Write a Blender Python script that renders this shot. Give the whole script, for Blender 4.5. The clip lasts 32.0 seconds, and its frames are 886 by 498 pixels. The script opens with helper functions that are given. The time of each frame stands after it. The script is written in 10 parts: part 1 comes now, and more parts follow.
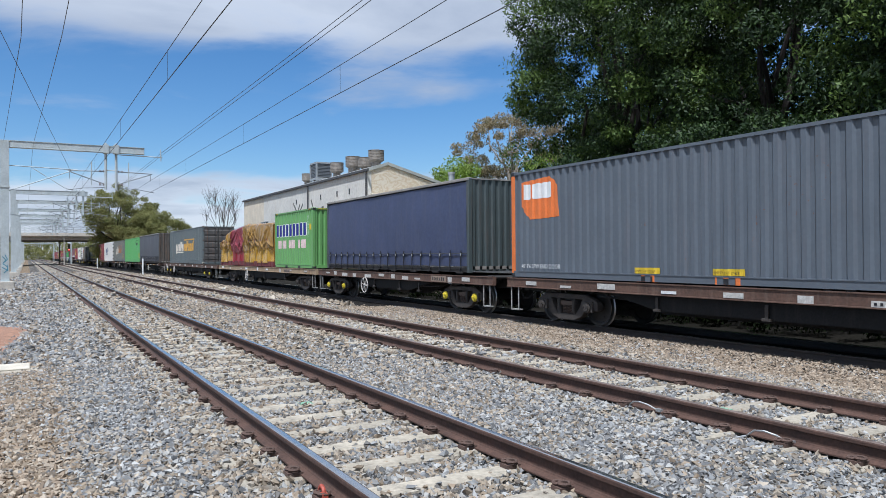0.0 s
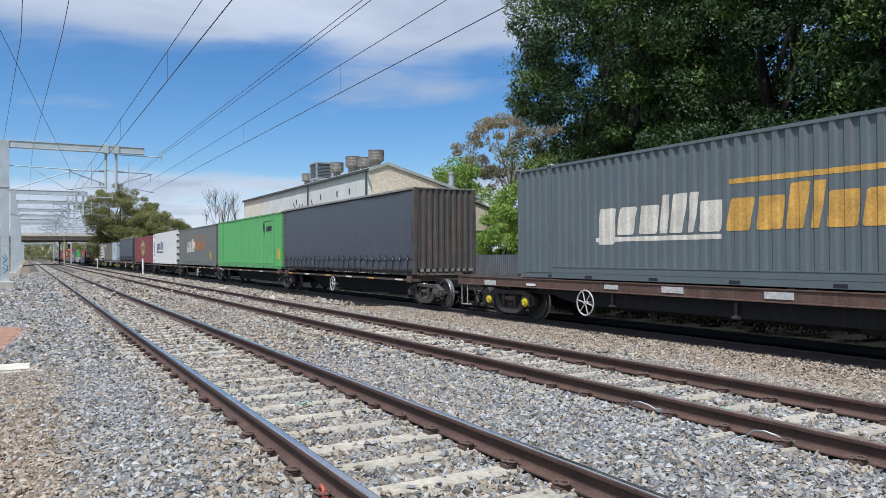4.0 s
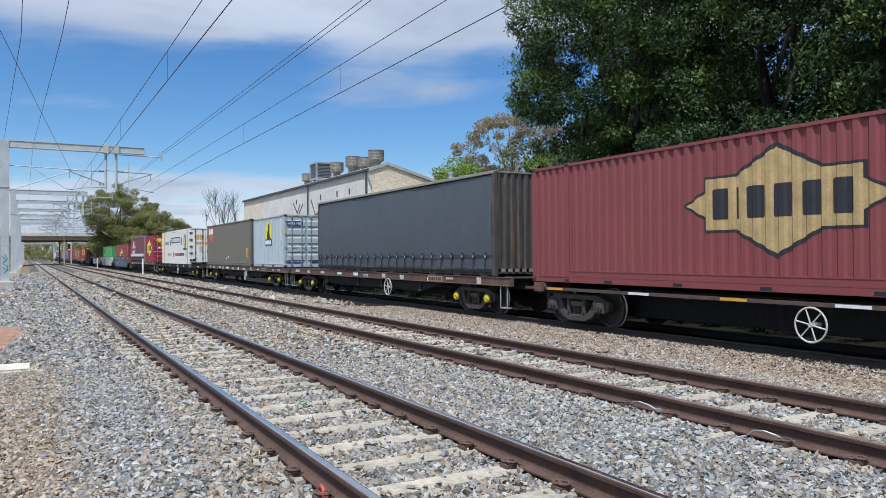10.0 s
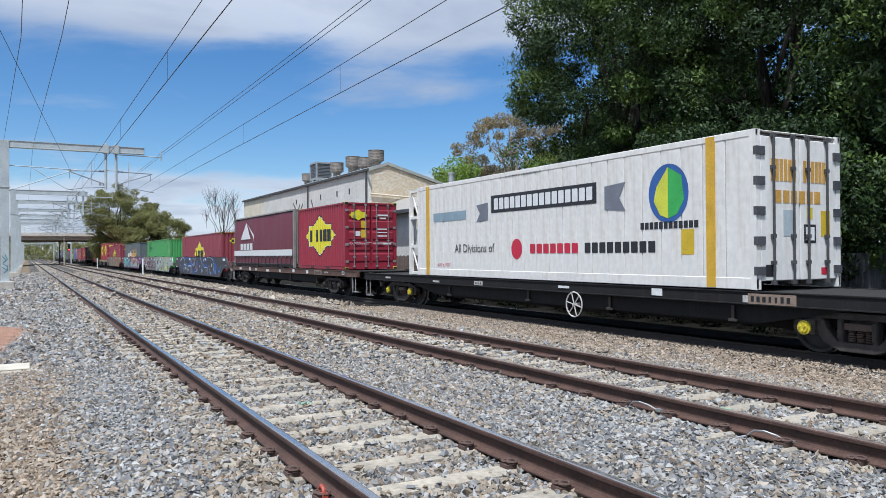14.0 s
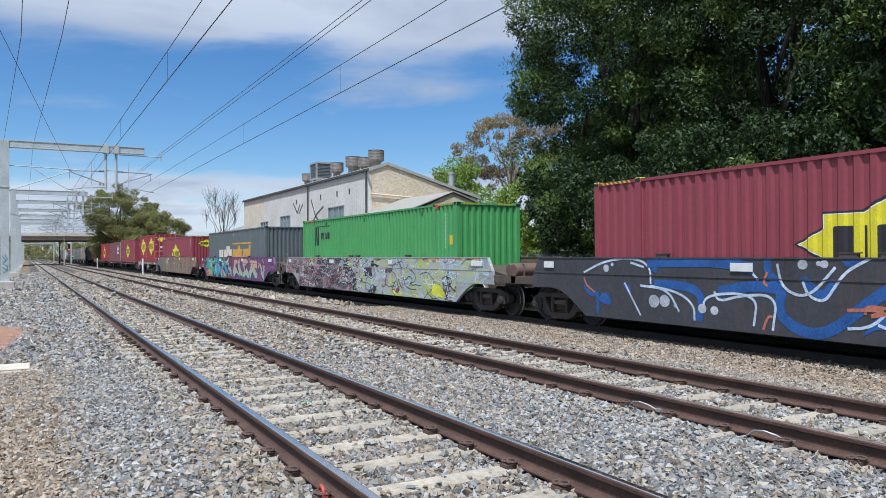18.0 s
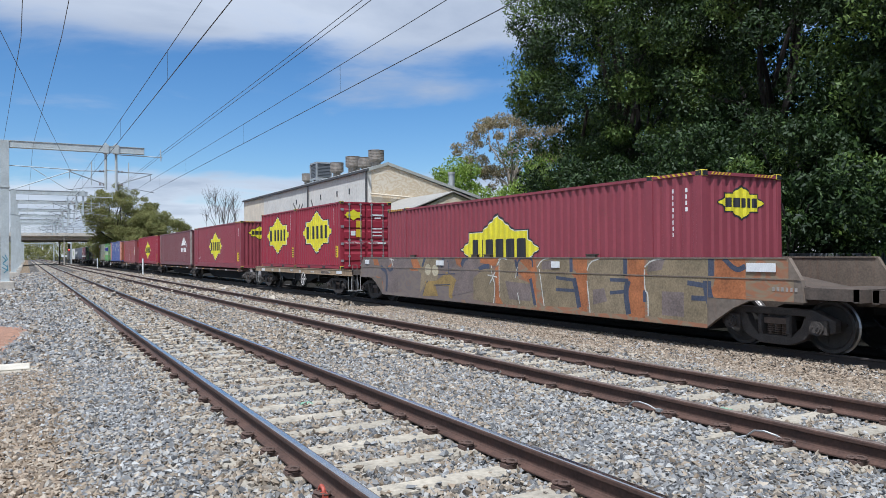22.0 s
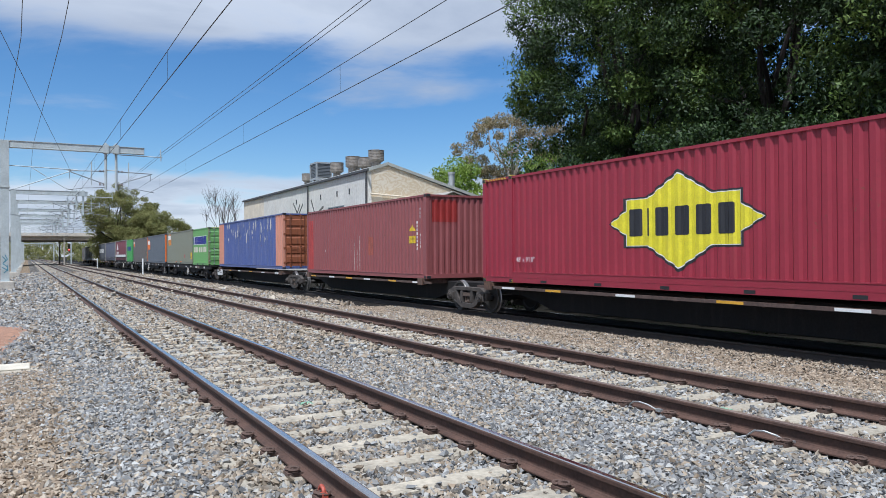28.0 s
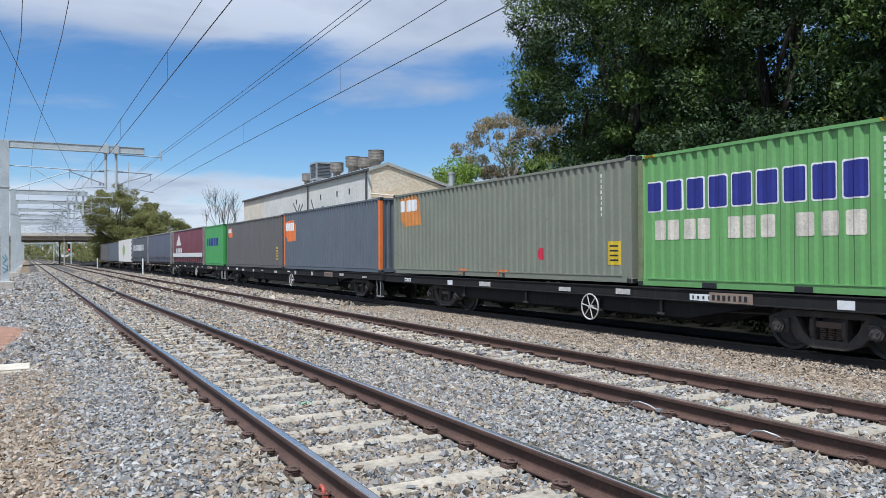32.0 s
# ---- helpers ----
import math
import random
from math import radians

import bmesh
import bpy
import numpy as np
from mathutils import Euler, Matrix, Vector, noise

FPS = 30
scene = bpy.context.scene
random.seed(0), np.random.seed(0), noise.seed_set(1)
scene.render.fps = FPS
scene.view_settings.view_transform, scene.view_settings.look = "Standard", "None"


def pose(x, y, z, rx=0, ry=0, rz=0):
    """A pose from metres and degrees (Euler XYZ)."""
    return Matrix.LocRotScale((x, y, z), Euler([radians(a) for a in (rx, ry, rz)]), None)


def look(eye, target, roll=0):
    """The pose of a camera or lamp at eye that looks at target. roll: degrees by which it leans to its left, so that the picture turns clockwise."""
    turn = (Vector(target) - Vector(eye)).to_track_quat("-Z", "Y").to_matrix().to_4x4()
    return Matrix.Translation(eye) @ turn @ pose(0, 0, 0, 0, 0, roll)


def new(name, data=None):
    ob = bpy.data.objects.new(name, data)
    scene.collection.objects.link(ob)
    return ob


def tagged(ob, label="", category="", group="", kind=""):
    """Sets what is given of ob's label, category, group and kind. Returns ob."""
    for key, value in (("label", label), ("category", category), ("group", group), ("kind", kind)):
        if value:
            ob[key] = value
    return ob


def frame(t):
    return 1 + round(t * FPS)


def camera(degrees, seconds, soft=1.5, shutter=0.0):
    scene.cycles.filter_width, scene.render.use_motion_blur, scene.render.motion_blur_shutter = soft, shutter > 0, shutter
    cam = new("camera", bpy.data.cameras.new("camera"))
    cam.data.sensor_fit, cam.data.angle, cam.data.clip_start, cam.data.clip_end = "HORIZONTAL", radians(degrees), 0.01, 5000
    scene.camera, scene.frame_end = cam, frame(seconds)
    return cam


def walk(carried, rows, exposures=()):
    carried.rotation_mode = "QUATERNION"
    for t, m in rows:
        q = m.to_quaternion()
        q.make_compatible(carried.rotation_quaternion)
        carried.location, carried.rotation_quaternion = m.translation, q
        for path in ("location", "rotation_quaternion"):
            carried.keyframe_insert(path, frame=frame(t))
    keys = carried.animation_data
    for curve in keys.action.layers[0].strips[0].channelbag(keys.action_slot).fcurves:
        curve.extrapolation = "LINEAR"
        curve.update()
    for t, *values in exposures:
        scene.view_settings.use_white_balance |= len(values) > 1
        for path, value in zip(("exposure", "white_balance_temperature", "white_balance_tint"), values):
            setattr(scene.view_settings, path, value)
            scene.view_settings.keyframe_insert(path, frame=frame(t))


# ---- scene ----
# World axes: x to the right across the tracks, y along the tracks away from the eye, z up from the near rail heads.
cam = camera(61.18, 32.0, soft=0.85)
EYE = Vector((0.0, 0.0, 1.464))
YAW, PITCH = radians(29.054), radians(0.386)
AIM = EYE + Vector((math.sin(YAW) * math.cos(PITCH), math.cos(YAW) * math.cos(PITCH), math.sin(PITCH))) * 50
STAND = look(EYE, AIM, -0.4)
walk(cam, [(0.0, STAND), (32.0, STAND)], exposures=[(0.0, 0.34, 5550, 10), (32.0, 0.34, 5550, 10)])

# ---------------------------------------------------------------- light
SUN_ELEV, SUN_FROM = 64.0, Vector((-0.72, -0.69, 0))
sun_dir = (SUN_FROM.normalized() * math.cos(radians(SUN_ELEV)) + Vector((0, 0, math.sin(radians(SUN_ELEV))))).normalized()
sun = new("sun", bpy.data.lights.new("sun", "SUN"))
sun.data.energy, sun.data.angle, sun.data.color = 4.2, radians(0.8), (1.0, 0.95, 0.88)
sun.matrix_basis = look(sun_dir * 200, (0, 0, 0))


def make_world():
    w = bpy.data.worlds.new("sky")
    scene.world = w
    w.use_nodes = True
    nt = w.node_tree
    nt.nodes.clear()
    N = nt.nodes.new
    out, bg, sky = N("ShaderNodeOutputWorld"), N("ShaderNodeBackground"), N("ShaderNodeTexSky")
    sky.sky_type, sky.sun_disc = "NISHITA", False
    sky.sun_elevation = radians(SUN_ELEV)
    sky.sun_rotation = math.atan2(sun_dir.x, sun_dir.y)
    sky.air_density, sky.dust_density, sky.ozone_density = 1.0, 0.2, 3.0
    tc, sep = N("ShaderNodeTexCoord"), N("ShaderNodeSeparateXYZ")
    nt.links.new(tc.outputs["Generated"], sep.inputs[0])
    # the cloud deck is a flat layer: direction over its height
    up = N("ShaderNodeMath"); up.operation = "MAXIMUM"; up.inputs[1].default_value = 0.0
    add = N("ShaderNodeMath"); add.operation = "ADD"; add.inputs[1].default_value = 0.10
    nt.links.new(sep.outputs["Z"], up.inputs[0]); nt.links.new(up.outputs[0], add.inputs[0])
    dx, dy = N("ShaderNodeMath"), N("ShaderNodeMath")
    comb = N("ShaderNodeCombineXYZ")
    for d, o in ((dx, "X"), (dy, "Y")):
        d.operation = "DIVIDE"
        nt.links.new(sep.outputs[o], d.inputs[0]); nt.links.new(add.outputs[0], d.inputs[1])
        nt.links.new(d.outputs[0], comb.inputs[o])
    mp = N("ShaderNodeMapping")
    mp.inputs["Location"].default_value = CLOUD_SHIFT
    nt.links.new(comb.outputs[0], mp.inputs["Vector"])
    noi, big = N("ShaderNodeTexNoise"), N("ShaderNodeTexNoise")
    noi.inputs["Scale"].default_value, noi.inputs["Detail"].default_value, noi.inputs["Roughness"].default_value = 1.1, 9, 0.55
    noi.inputs["Distortion"].default_value = 0.35
    big.inputs["Scale"].default_value, big.inputs["Detail"].default_value = 0.42, 2
    for n in (noi, big):
        nt.links.new(mp.outputs[0], n.inputs["Vector"])
    mixn = N("ShaderNodeMath"); mixn.operation = "MULTIPLY_ADD"; mixn.inputs[1].default_value = 0.9
    nt.links.new(big.outputs["Fac"], mixn.inputs[0]); nt.links.new(noi.outputs["Fac"], mixn.inputs[2])
    # the deck thickens overhead and again towards the horizon
    far = N("ShaderNodeVectorMath"); far.operation = "LENGTH"
    nt.links.new(comb.outputs[0], far.inputs[0])
    cover = N("ShaderNodeFloatCurve")
    cv = cover.mapping.curves[0]
    for i, (a, c) in enumerate(((0.0, 0.84), (0.19, 0.74), (0.225, 0.46), (0.255, 0.36), (0.34, 0.33), (0.39, 0.48), (0.43, 0.68), (0.56, 0.80), (0.80, 0.86), (1.0, 0.88))):
        if i < 2:
            cv.points[i].location = (a, c)
        else:
            cv.points.new(a, c)
    cover.mapping.update()
    dv = N("ShaderNodeMath"); dv.operation = "DIVIDE"; dv.inputs[1].default_value = 12.0
    nt.links.new(far.outputs["Value"], dv.inputs[0]); nt.links.new(dv.outputs[0], cover.inputs["Value"])
    tot = N("ShaderNodeMath"); tot.operation = "ADD"
    nt.links.new(mixn.outputs[0], tot.inputs[0]); nt.links.new(cover.outputs[0], tot.inputs[1])
    ramp = N("ShaderNodeMapRange")
    ramp.interpolation_type = "SMOOTHSTEP"
    ramp.inputs["From Min"].default_value, ramp.inputs["From Max"].default_value = 1.36, 1.66
    ramp.inputs["To Max"].default_value = 0.9
    nt.links.new(tot.outputs[0], ramp.inputs["Value"])
    tone = N("ShaderNodeValToRGB")
    tone.color_ramp.elements[0].position, tone.color_ramp.elements[1].position = 0.40, 0.64
    tone.color_ramp.elements[0].color, tone.color_ramp.elements[1].color = (8.0, 8.0, 8.0, 1), (5.3, 5.55, 6.0, 1)
    nt.links.new(noi.outputs["Fac"], tone.inputs[0])
    mix = N("ShaderNodeMix"); mix.data_type = "RGBA"
    nt.links.new(ramp.outputs[0], mix.inputs["Factor"])
    hs = N("ShaderNodeHueSaturation"); hs.inputs["Saturation"].default_value = 1.22; hs.inputs["Value"].default_value = 1.12
    nt.links.new(sky.outputs[0], hs.inputs["Color"]); nt.links.new(hs.outputs[0], mix.inputs["A"]); nt.links.new(tone.outputs[0], mix.inputs["B"])
    nt.links.new(mix.outputs["Result"], bg.inputs["Color"])
    bg.inputs["Strength"].default_value = 0.075
    nt.links.new(bg.outputs[0], out.inputs["Surface"])


CLOUD_SHIFT = (0.0, 0.0, 0.0)
make_world()

# ---------------------------------------------------------------- materials
MATS = {}


def mat(name, col, rough=0.6, metal=0.0, vary=0.12, scale=3.0, bump=0.0, bscale=40.0, streak=None, streak_amt=0.0, rand=0.0, spec=0.5, chips=0.0):
    """A paint, metal or stone: tone varied at two scales, optional vertical streaks of a second colour, optional relief."""
    if name in MATS:
        return MATS[name]
    m = bpy.data.materials.new(name)
    m.use_nodes = True
    nt = m.node_tree
    N, L = nt.nodes.new, nt.links.new
    b = nt.nodes["Principled BSDF"]
    b.inputs["Metallic"].default_value = metal
    b.inputs["Specular IOR Level"].default_value = spec
    tc = N("ShaderNodeTexCoord")
    n1, n2 = N("ShaderNodeTexNoise"), N("ShaderNodeTexNoise")
    n1.inputs["Scale"].default_value, n1.inputs["Detail"].default_value = scale, 5
    n2.inputs["Scale"].default_value, n2.inputs["Detail"].default_value = scale * 9, 4
    L(tc.outputs["Object"], n1.inputs["Vector"]); L(tc.outputs["Object"], n2.inputs["Vector"])
    s = N("ShaderNodeMath"); s.operation = "ADD"
    L(n1.outputs["Fac"], s.inputs[0]); L(n2.outputs["Fac"], s.inputs[1])
    r = N("ShaderNodeMapRange")
    r.inputs["From Min"].default_value, r.inputs["From Max"].default_value = 0.7, 1.3
    r.inputs["To Min"].default_value, r.inputs["To Max"].default_value = 1 - vary * 1.6, 1 + vary * 1.2
    L(s.outputs[0], r.inputs["Value"])
    mul = N("ShaderNodeMix"); mul.data_type, mul.blend_type = "RGBA", "MULTIPLY"
    mul.inputs["Factor"].default_value = 1.0
    mul.inputs["A"].default_value = (*col, 1)
    L(r.outputs[0], mul.inputs["B"])
    last = mul.outputs["Result"]
    if rand:
        oi, rr = N("ShaderNodeObjectInfo"), N("ShaderNodeMapRange")
        rr.inputs["To Min"].default_value, rr.inputs["To Max"].default_value = 1 - rand, 1 + rand
        L(oi.outputs["Random"], rr.inputs["Value"])
        m3 = N("ShaderNodeMix"); m3.data_type, m3.blend_type = "RGBA", "MULTIPLY"
        m3.inputs["Factor"].default_value = 1.0
        L(last, m3.inputs["A"]); L(rr.outputs[0], m3.inputs["B"])
        last = m3.outputs["Result"]
    if streak:
        mp = N("ShaderNodeMapping")
        mp.inputs["Scale"].default_value = (5.0, 5.0, 0.45)
        L(tc.outputs["Object"], mp.inputs["Vector"])
        n3 = N("ShaderNodeTexNoise")
        n3.inputs["Scale"].default_value, n3.inputs["Detail"].default_value = 1.3, 6
        n3.inputs["Roughness"].default_value = 0.65
        L(mp.outputs[0], n3.inputs["Vector"])
        cr = N("ShaderNodeMapRange")
        cr.inputs["From Min"].default_value, cr.inputs["From Max"].default_value = 0.52, 0.78
        cr.inputs["To Max"].default_value = streak_amt
        L(n3.outputs["Fac"], cr.inputs["Value"])
        m4 = N("ShaderNodeMix"); m4.data_type = "RGBA"
        L(cr.outputs[0], m4.inputs["Factor"]); L(last, m4.inputs["A"])
        m4.inputs["B"].default_value = (*streak, 1)
        last = m4.outputs["Result"]
    if chips:
        # flakes and scuffs down to rust, gathered in patches
        n5, n6, cm = N("ShaderNodeTexNoise"), N("ShaderNodeTexNoise"), N("ShaderNodeMath")
        n5.inputs["Scale"].default_value, n5.inputs["Detail"].default_value, n5.inputs["Roughness"].default_value = 9.0, 7, 0.7
        n6.inputs["Scale"].default_value, n6.inputs["Detail"].default_value = 0.55, 3
        L(tc.outputs["Object"], n5.inputs["Vector"]); L(tc.outputs["Object"], n6.inputs["Vector"])
        cm.operation = "MULTIPLY_ADD"
        cm.inputs[1].default_value = 0.55
        L(n6.outputs["Fac"], cm.inputs[0]); L(n5.outputs["Fac"], cm.inputs[2])
        cr2 = N("ShaderNodeMapRange")
        cr2.inputs["From Min"].default_value, cr2.inputs["From Max"].default_value = 1.02 - chips, 1.05 - chips
        cr2.inputs["To Max"].default_value = 0.85
        L(cm.outputs[0], cr2.inputs["Value"])
        m6 = N("ShaderNodeMix"); m6.data_type = "RGBA"
        L(cr2.outputs[0], m6.inputs["Factor"]); L(last, m6.inputs["A"])
        m6.inputs["B"].default_value = (0.15, 0.065, 0.035, 1)
        last = m6.outputs["Result"]
    L(last, b.inputs["Base Color"])
    rg = N("ShaderNodeMapRange")
    rg.inputs["To Min"].default_value, rg.inputs["To Max"].default_value = max(0.05, rough - 0.12), min(1.0, rough + 0.12)
    L(n1.outputs["Fac"], rg.inputs["Value"]); L(rg.outputs[0], b.inputs["Roughness"])
    if bump:
        n4, bp = N("ShaderNodeTexNoise"), N("ShaderNodeBump")
        n4.inputs["Scale"].default_value, n4.inputs["Detail"].default_value = bscale, 4
        L(tc.outputs["Object"], n4.inputs["Vector"])
        bp.inputs["Strength"].default_value, bp.inputs["Distance"].default_value = bump, 0.02
        L(n4.outputs["Fac"], bp.inputs["Height"]); L(bp.outputs[0], b.inputs["Normal"])
    MATS[name] = m
    return m


def stone_mat(name, cols, scale, bump=0.9):
    """Crushed stone: every cell its own tone, dark joints, rough relief."""
    m = bpy.data.materials.new(name)
    m.use_nodes = True
    nt = m.node_tree
    N, L = nt.nodes.new, nt.links.new
    b = nt.nodes["Principled BSDF"]
    b.inputs["Roughness"].default_value = 0.9
    b.inputs["Specular IOR Level"].default_value = 0.12
    tc = N("ShaderNodeTexCoord")
    v, v2, n = N("ShaderNodeTexVoronoi"), N("ShaderNodeTexVoronoi"), N("ShaderNodeTexNoise")
    v.inputs["Scale"].default_value = scale
    v2.inputs["Scale"].default_value = scale
    v2.feature = "DISTANCE_TO_EDGE"
    n.inputs["Scale"].default_value, n.inputs["Detail"].default_value = 0.9, 5
    for t in (v, v2, n):
        L(tc.outputs["Object"], t.inputs["Vector"])
    sep = N("ShaderNodeSeparateColor")
    L(v.outputs["Color"], sep.inputs[0])
    ramp = N("ShaderNodeValToRGB")
    e = ramp.color_ramp.elements
    e[0].position, e[0].color = 0.0, (*cols[0], 1)
    e[1].position, e[1].color = 1.0, (*cols[-1], 1)
    for i, c in enumerate(cols[1:-1]):
        x = e.new((i + 1) / (len(cols) - 1)); x.color = (*c, 1)
    L(sep.outputs[0], ramp.inputs[0])
    edge = N("ShaderNodeMapRange")
    edge.inputs["From Max"].default_value = 0.12
    edge.inputs["To Min"].default_value = 0.35
    L(v2.outputs["Distance"], edge.inputs["Value"])
    mul = N("ShaderNodeMix"); mul.data_type, mul.blend_type = "RGBA", "MULTIPLY"
    mul.inputs["Factor"].default_value = 1.0
    L(ramp.outputs[0], mul.inputs["A"]); L(edge.outputs[0], mul.inputs["B"])
    big = N("ShaderNodeMapRange")
    big.inputs["From Min"].default_value, big.inputs["From Max"].default_value = 0.3, 0.7
    big.inputs["To Min"].default_value, big.inputs["To Max"].default_value = 0.78, 1.2
    L(n.outputs["Fac"], big.inputs["Value"])
    mul2 = N("ShaderNodeMix"); mul2.data_type, mul2.blend_type = "RGBA", "MULTIPLY"
    mul2.inputs["Factor"].default_value = 1.0
    L(mul.outputs["Result"], mul2.inputs["A"]); L(big.outputs[0], mul2.inputs["B"])
    L(mul2.outputs["Result"], b.inputs["Base Color"])
    bp = N("ShaderNodeBump")
    bp.inputs["Strength"].default_value, bp.inputs["Distance"].default_value = bump, 0.03
    L(v2.outputs["Distance"], bp.inputs["Height"]); L(bp.outputs[0], b.inputs["Normal"])
    return m


def island_mat(name, cols, rough=0.85, translucent=0.0, spec=0.5):
    """Loose pieces in one mesh (stones, leaves): each piece takes its own tone."""
    m = bpy.data.materials.new(name)
    m.use_nodes = True
    nt = m.node_tree
    N, L = nt.nodes.new, nt.links.new
    b = nt.nodes["Principled BSDF"]
    b.inputs["Roughness"].default_value = rough
    b.inputs["Specular IOR Level"].default_value = spec
    g, ramp = N("ShaderNodeNewGeometry"), N("ShaderNodeValToRGB")
    e = ramp.color_ramp.elements
    e[0].position, e[0].color = 0.0, (*cols[0], 1)
    e[1].position, e[1].color = 1.0, (*cols[-1], 1)
    for i, c in enumerate(cols[1:-1]):
        x = e.new((i + 1) / (len(cols) - 1)); x.color = (*c, 1)
    L(g.outputs["Random Per Island"], ramp.inputs[0])
    L(ramp.outputs[0], b.inputs["Base Color"])
    if translucent:
        t, mx = N("ShaderNodeBsdfTranslucent"), N("ShaderNodeMixShader")
        L(ramp.outputs[0], t.inputs["Color"])
        mx.inputs[0].default_value = translucent
        L(b.outputs[0], mx.inputs[1]); L(t.outputs[0], mx.inputs[2])
        L(mx.outputs[0], nt.nodes["Material Output"].inputs["Surface"])
    return m


def blended_coat(name, cols_a, cols_b, middle, scale=1.5):
    """Clouds of sprayed colour that run into each other; one set of colours towards each end."""
    m = bpy.data.materials.new(name)
    m.use_nodes = True
    nt = m.node_tree
    N, L = nt.nodes.new, nt.links.new
    b = nt.nodes["Principled BSDF"]
    b.inputs["Roughness"].default_value = 0.6
    tc, sep = N("ShaderNodeTexCoord"), N("ShaderNodeSeparateXYZ")
    mp = N("ShaderNodeMapping")
    mp.inputs["Scale"].default_value = (1.0, 0.85, 1.7)
    L(tc.outputs["Object"], mp.inputs["Vector"]); L(tc.outputs["Object"], sep.inputs[0])
    nz = N("ShaderNodeTexNoise")
    nz.inputs["Scale"].default_value, nz.inputs["Detail"].default_value, nz.inputs["Distortion"].default_value = scale, 3, 2.6
    L(mp.outputs[0], nz.inputs["Vector"])
    sides = []
    for cols in (cols_a, cols_b):
        ramp = N("ShaderNodeValToRGB")
        e = ramp.color_ramp.elements
        e[0].position, e[0].color = 0.28, (*cols[0], 1)
        e[1].position, e[1].color = 0.72, (*cols[-1], 1)
        for i, c in enumerate(cols[1:-1]):
            q = e.new(0.28 + 0.44 * (i + 1) / (len(cols) - 1)); q.color = (*c, 1)
        L(nz.outputs["Fac"], ramp.inputs[0])
        sides.append(ramp)
    mr, mx = N("ShaderNodeMapRange"), N("ShaderNodeMix")
    mx.data_type = "RGBA"
    mr.inputs["From Min"].default_value, mr.inputs["From Max"].default_value = middle - 1.6, middle + 1.6
    L(sep.outputs["Y"], mr.inputs["Value"]); L(mr.outputs[0], mx.inputs["Factor"])
    L(sides[0].outputs[0], mx.inputs["A"]); L(sides[1].outputs[0], mx.inputs["B"])
    L(mx.outputs["Result"], b.inputs["Base Color"])
    return m


RUST = (0.16, 0.07, 0.035)
GRIME = (0.05, 0.045, 0.04)
WHITE = mat("white_paint", (0.78, 0.78, 0.76), 0.5, vary=0.06, streak=(0.35, 0.28, 0.2), streak_amt=0.35)
PLATE = mat("reflective_white", (0.72, 0.72, 0.70), 0.35, vary=0.08, scale=6)
WORN_PLATE = mat("worn_marker_white", (0.52, 0.50, 0.46), 0.6, vary=0.22, scale=9, streak=(0.2, 0.13, 0.09), streak_amt=0.8)
BLACK = mat("black_paint", (0.018, 0.018, 0.02), 0.5, vary=0.15)
DARK = mat("dark_frame", (0.02, 0.019, 0.018), 0.8, vary=0.25, streak=RUST, streak_amt=0.2, bump=0.15)
BOGIE = mat("bogie_steel", (0.06, 0.05, 0.043), 0.8, vary=0.3, scale=6, bump=0.3, bscale=30)
BROWN = mat("brown_sill", (0.105, 0.058, 0.04), 0.7, vary=0.25, scale=2, streak=(0.2, 0.16, 0.12), streak_amt=0.5, bump=0.1)
TAN = mat("faded_tan_sill", (0.33, 0.24, 0.15), 0.75, vary=0.2, streak=RUST, streak_amt=0.6)
SPINE = mat("black_spine", (0.014, 0.0135, 0.0135), 0.8, vary=0.25, streak=(0.05, 0.04, 0.033), streak_amt=0.35, spec=0.3)
RIM = mat("worn_wheel_steel", (0.42, 0.40, 0.38), 0.35, 0.9, vary=0.15)
WHEEL = mat("wheel_disc", (0.06, 0.055, 0.05), 0.7, 0.3, vary=0.25, scale=8)
YELLOW = mat("yellow_paint", (0.62, 0.50, 0.03), 0.5, vary=0.12, scale=8)
STRIPE = mat("amber_stripe", (0.62, 0.33, 0.03), 0.4, vary=0.1)
GALV = mat("galvanised_steel", (0.42, 0.43, 0.43), 0.5, 0.55, vary=0.12, scale=5)

# ---------------------------------------------------------------- small kit


def box(bm, x0, x1, y0, y1, z0, z1):
    return bmesh.ops.create_cube(bm, size=1.0, matrix=Matrix.Translation(((x0 + x1) / 2, (y0 + y1) / 2, (z0 + z1) / 2))
                                 @ Matrix.Diagonal((abs(x1 - x0), abs(y1 - y0), abs(z1 - z0), 1)))["verts"]


def cyl(bm, p, q, r, seg=12, r2=None, caps=True):
    p, q = Vector(p), Vector(q)
    d = q - p
    m = Matrix.Translation((p + q) / 2) @ d.to_track_quat("Z", "Y").to_matrix().to_4x4()
    return bmesh.ops.create_cone(bm, cap_ends=caps, segments=seg, radius1=r, radius2=r if r2 is None else r2, depth=d.length, matrix=m)["verts"]


def prism(bm, outline, x0, x1):
    """An outline of (y, z) pairs made solid from x0 to x1."""
    a = [bm.verts.new((x0, y, z)) for y, z in outline]
    b = [bm.verts.new((x1, y, z)) for y, z in outline]
    bm.faces.new(a)
    bm.faces.new(b[::-1])
    n = len(a)
    for i in range(n):
        bm.faces.new((a[i], b[i], b[(i + 1) % n], a[(i + 1) % n]))
    return a + b


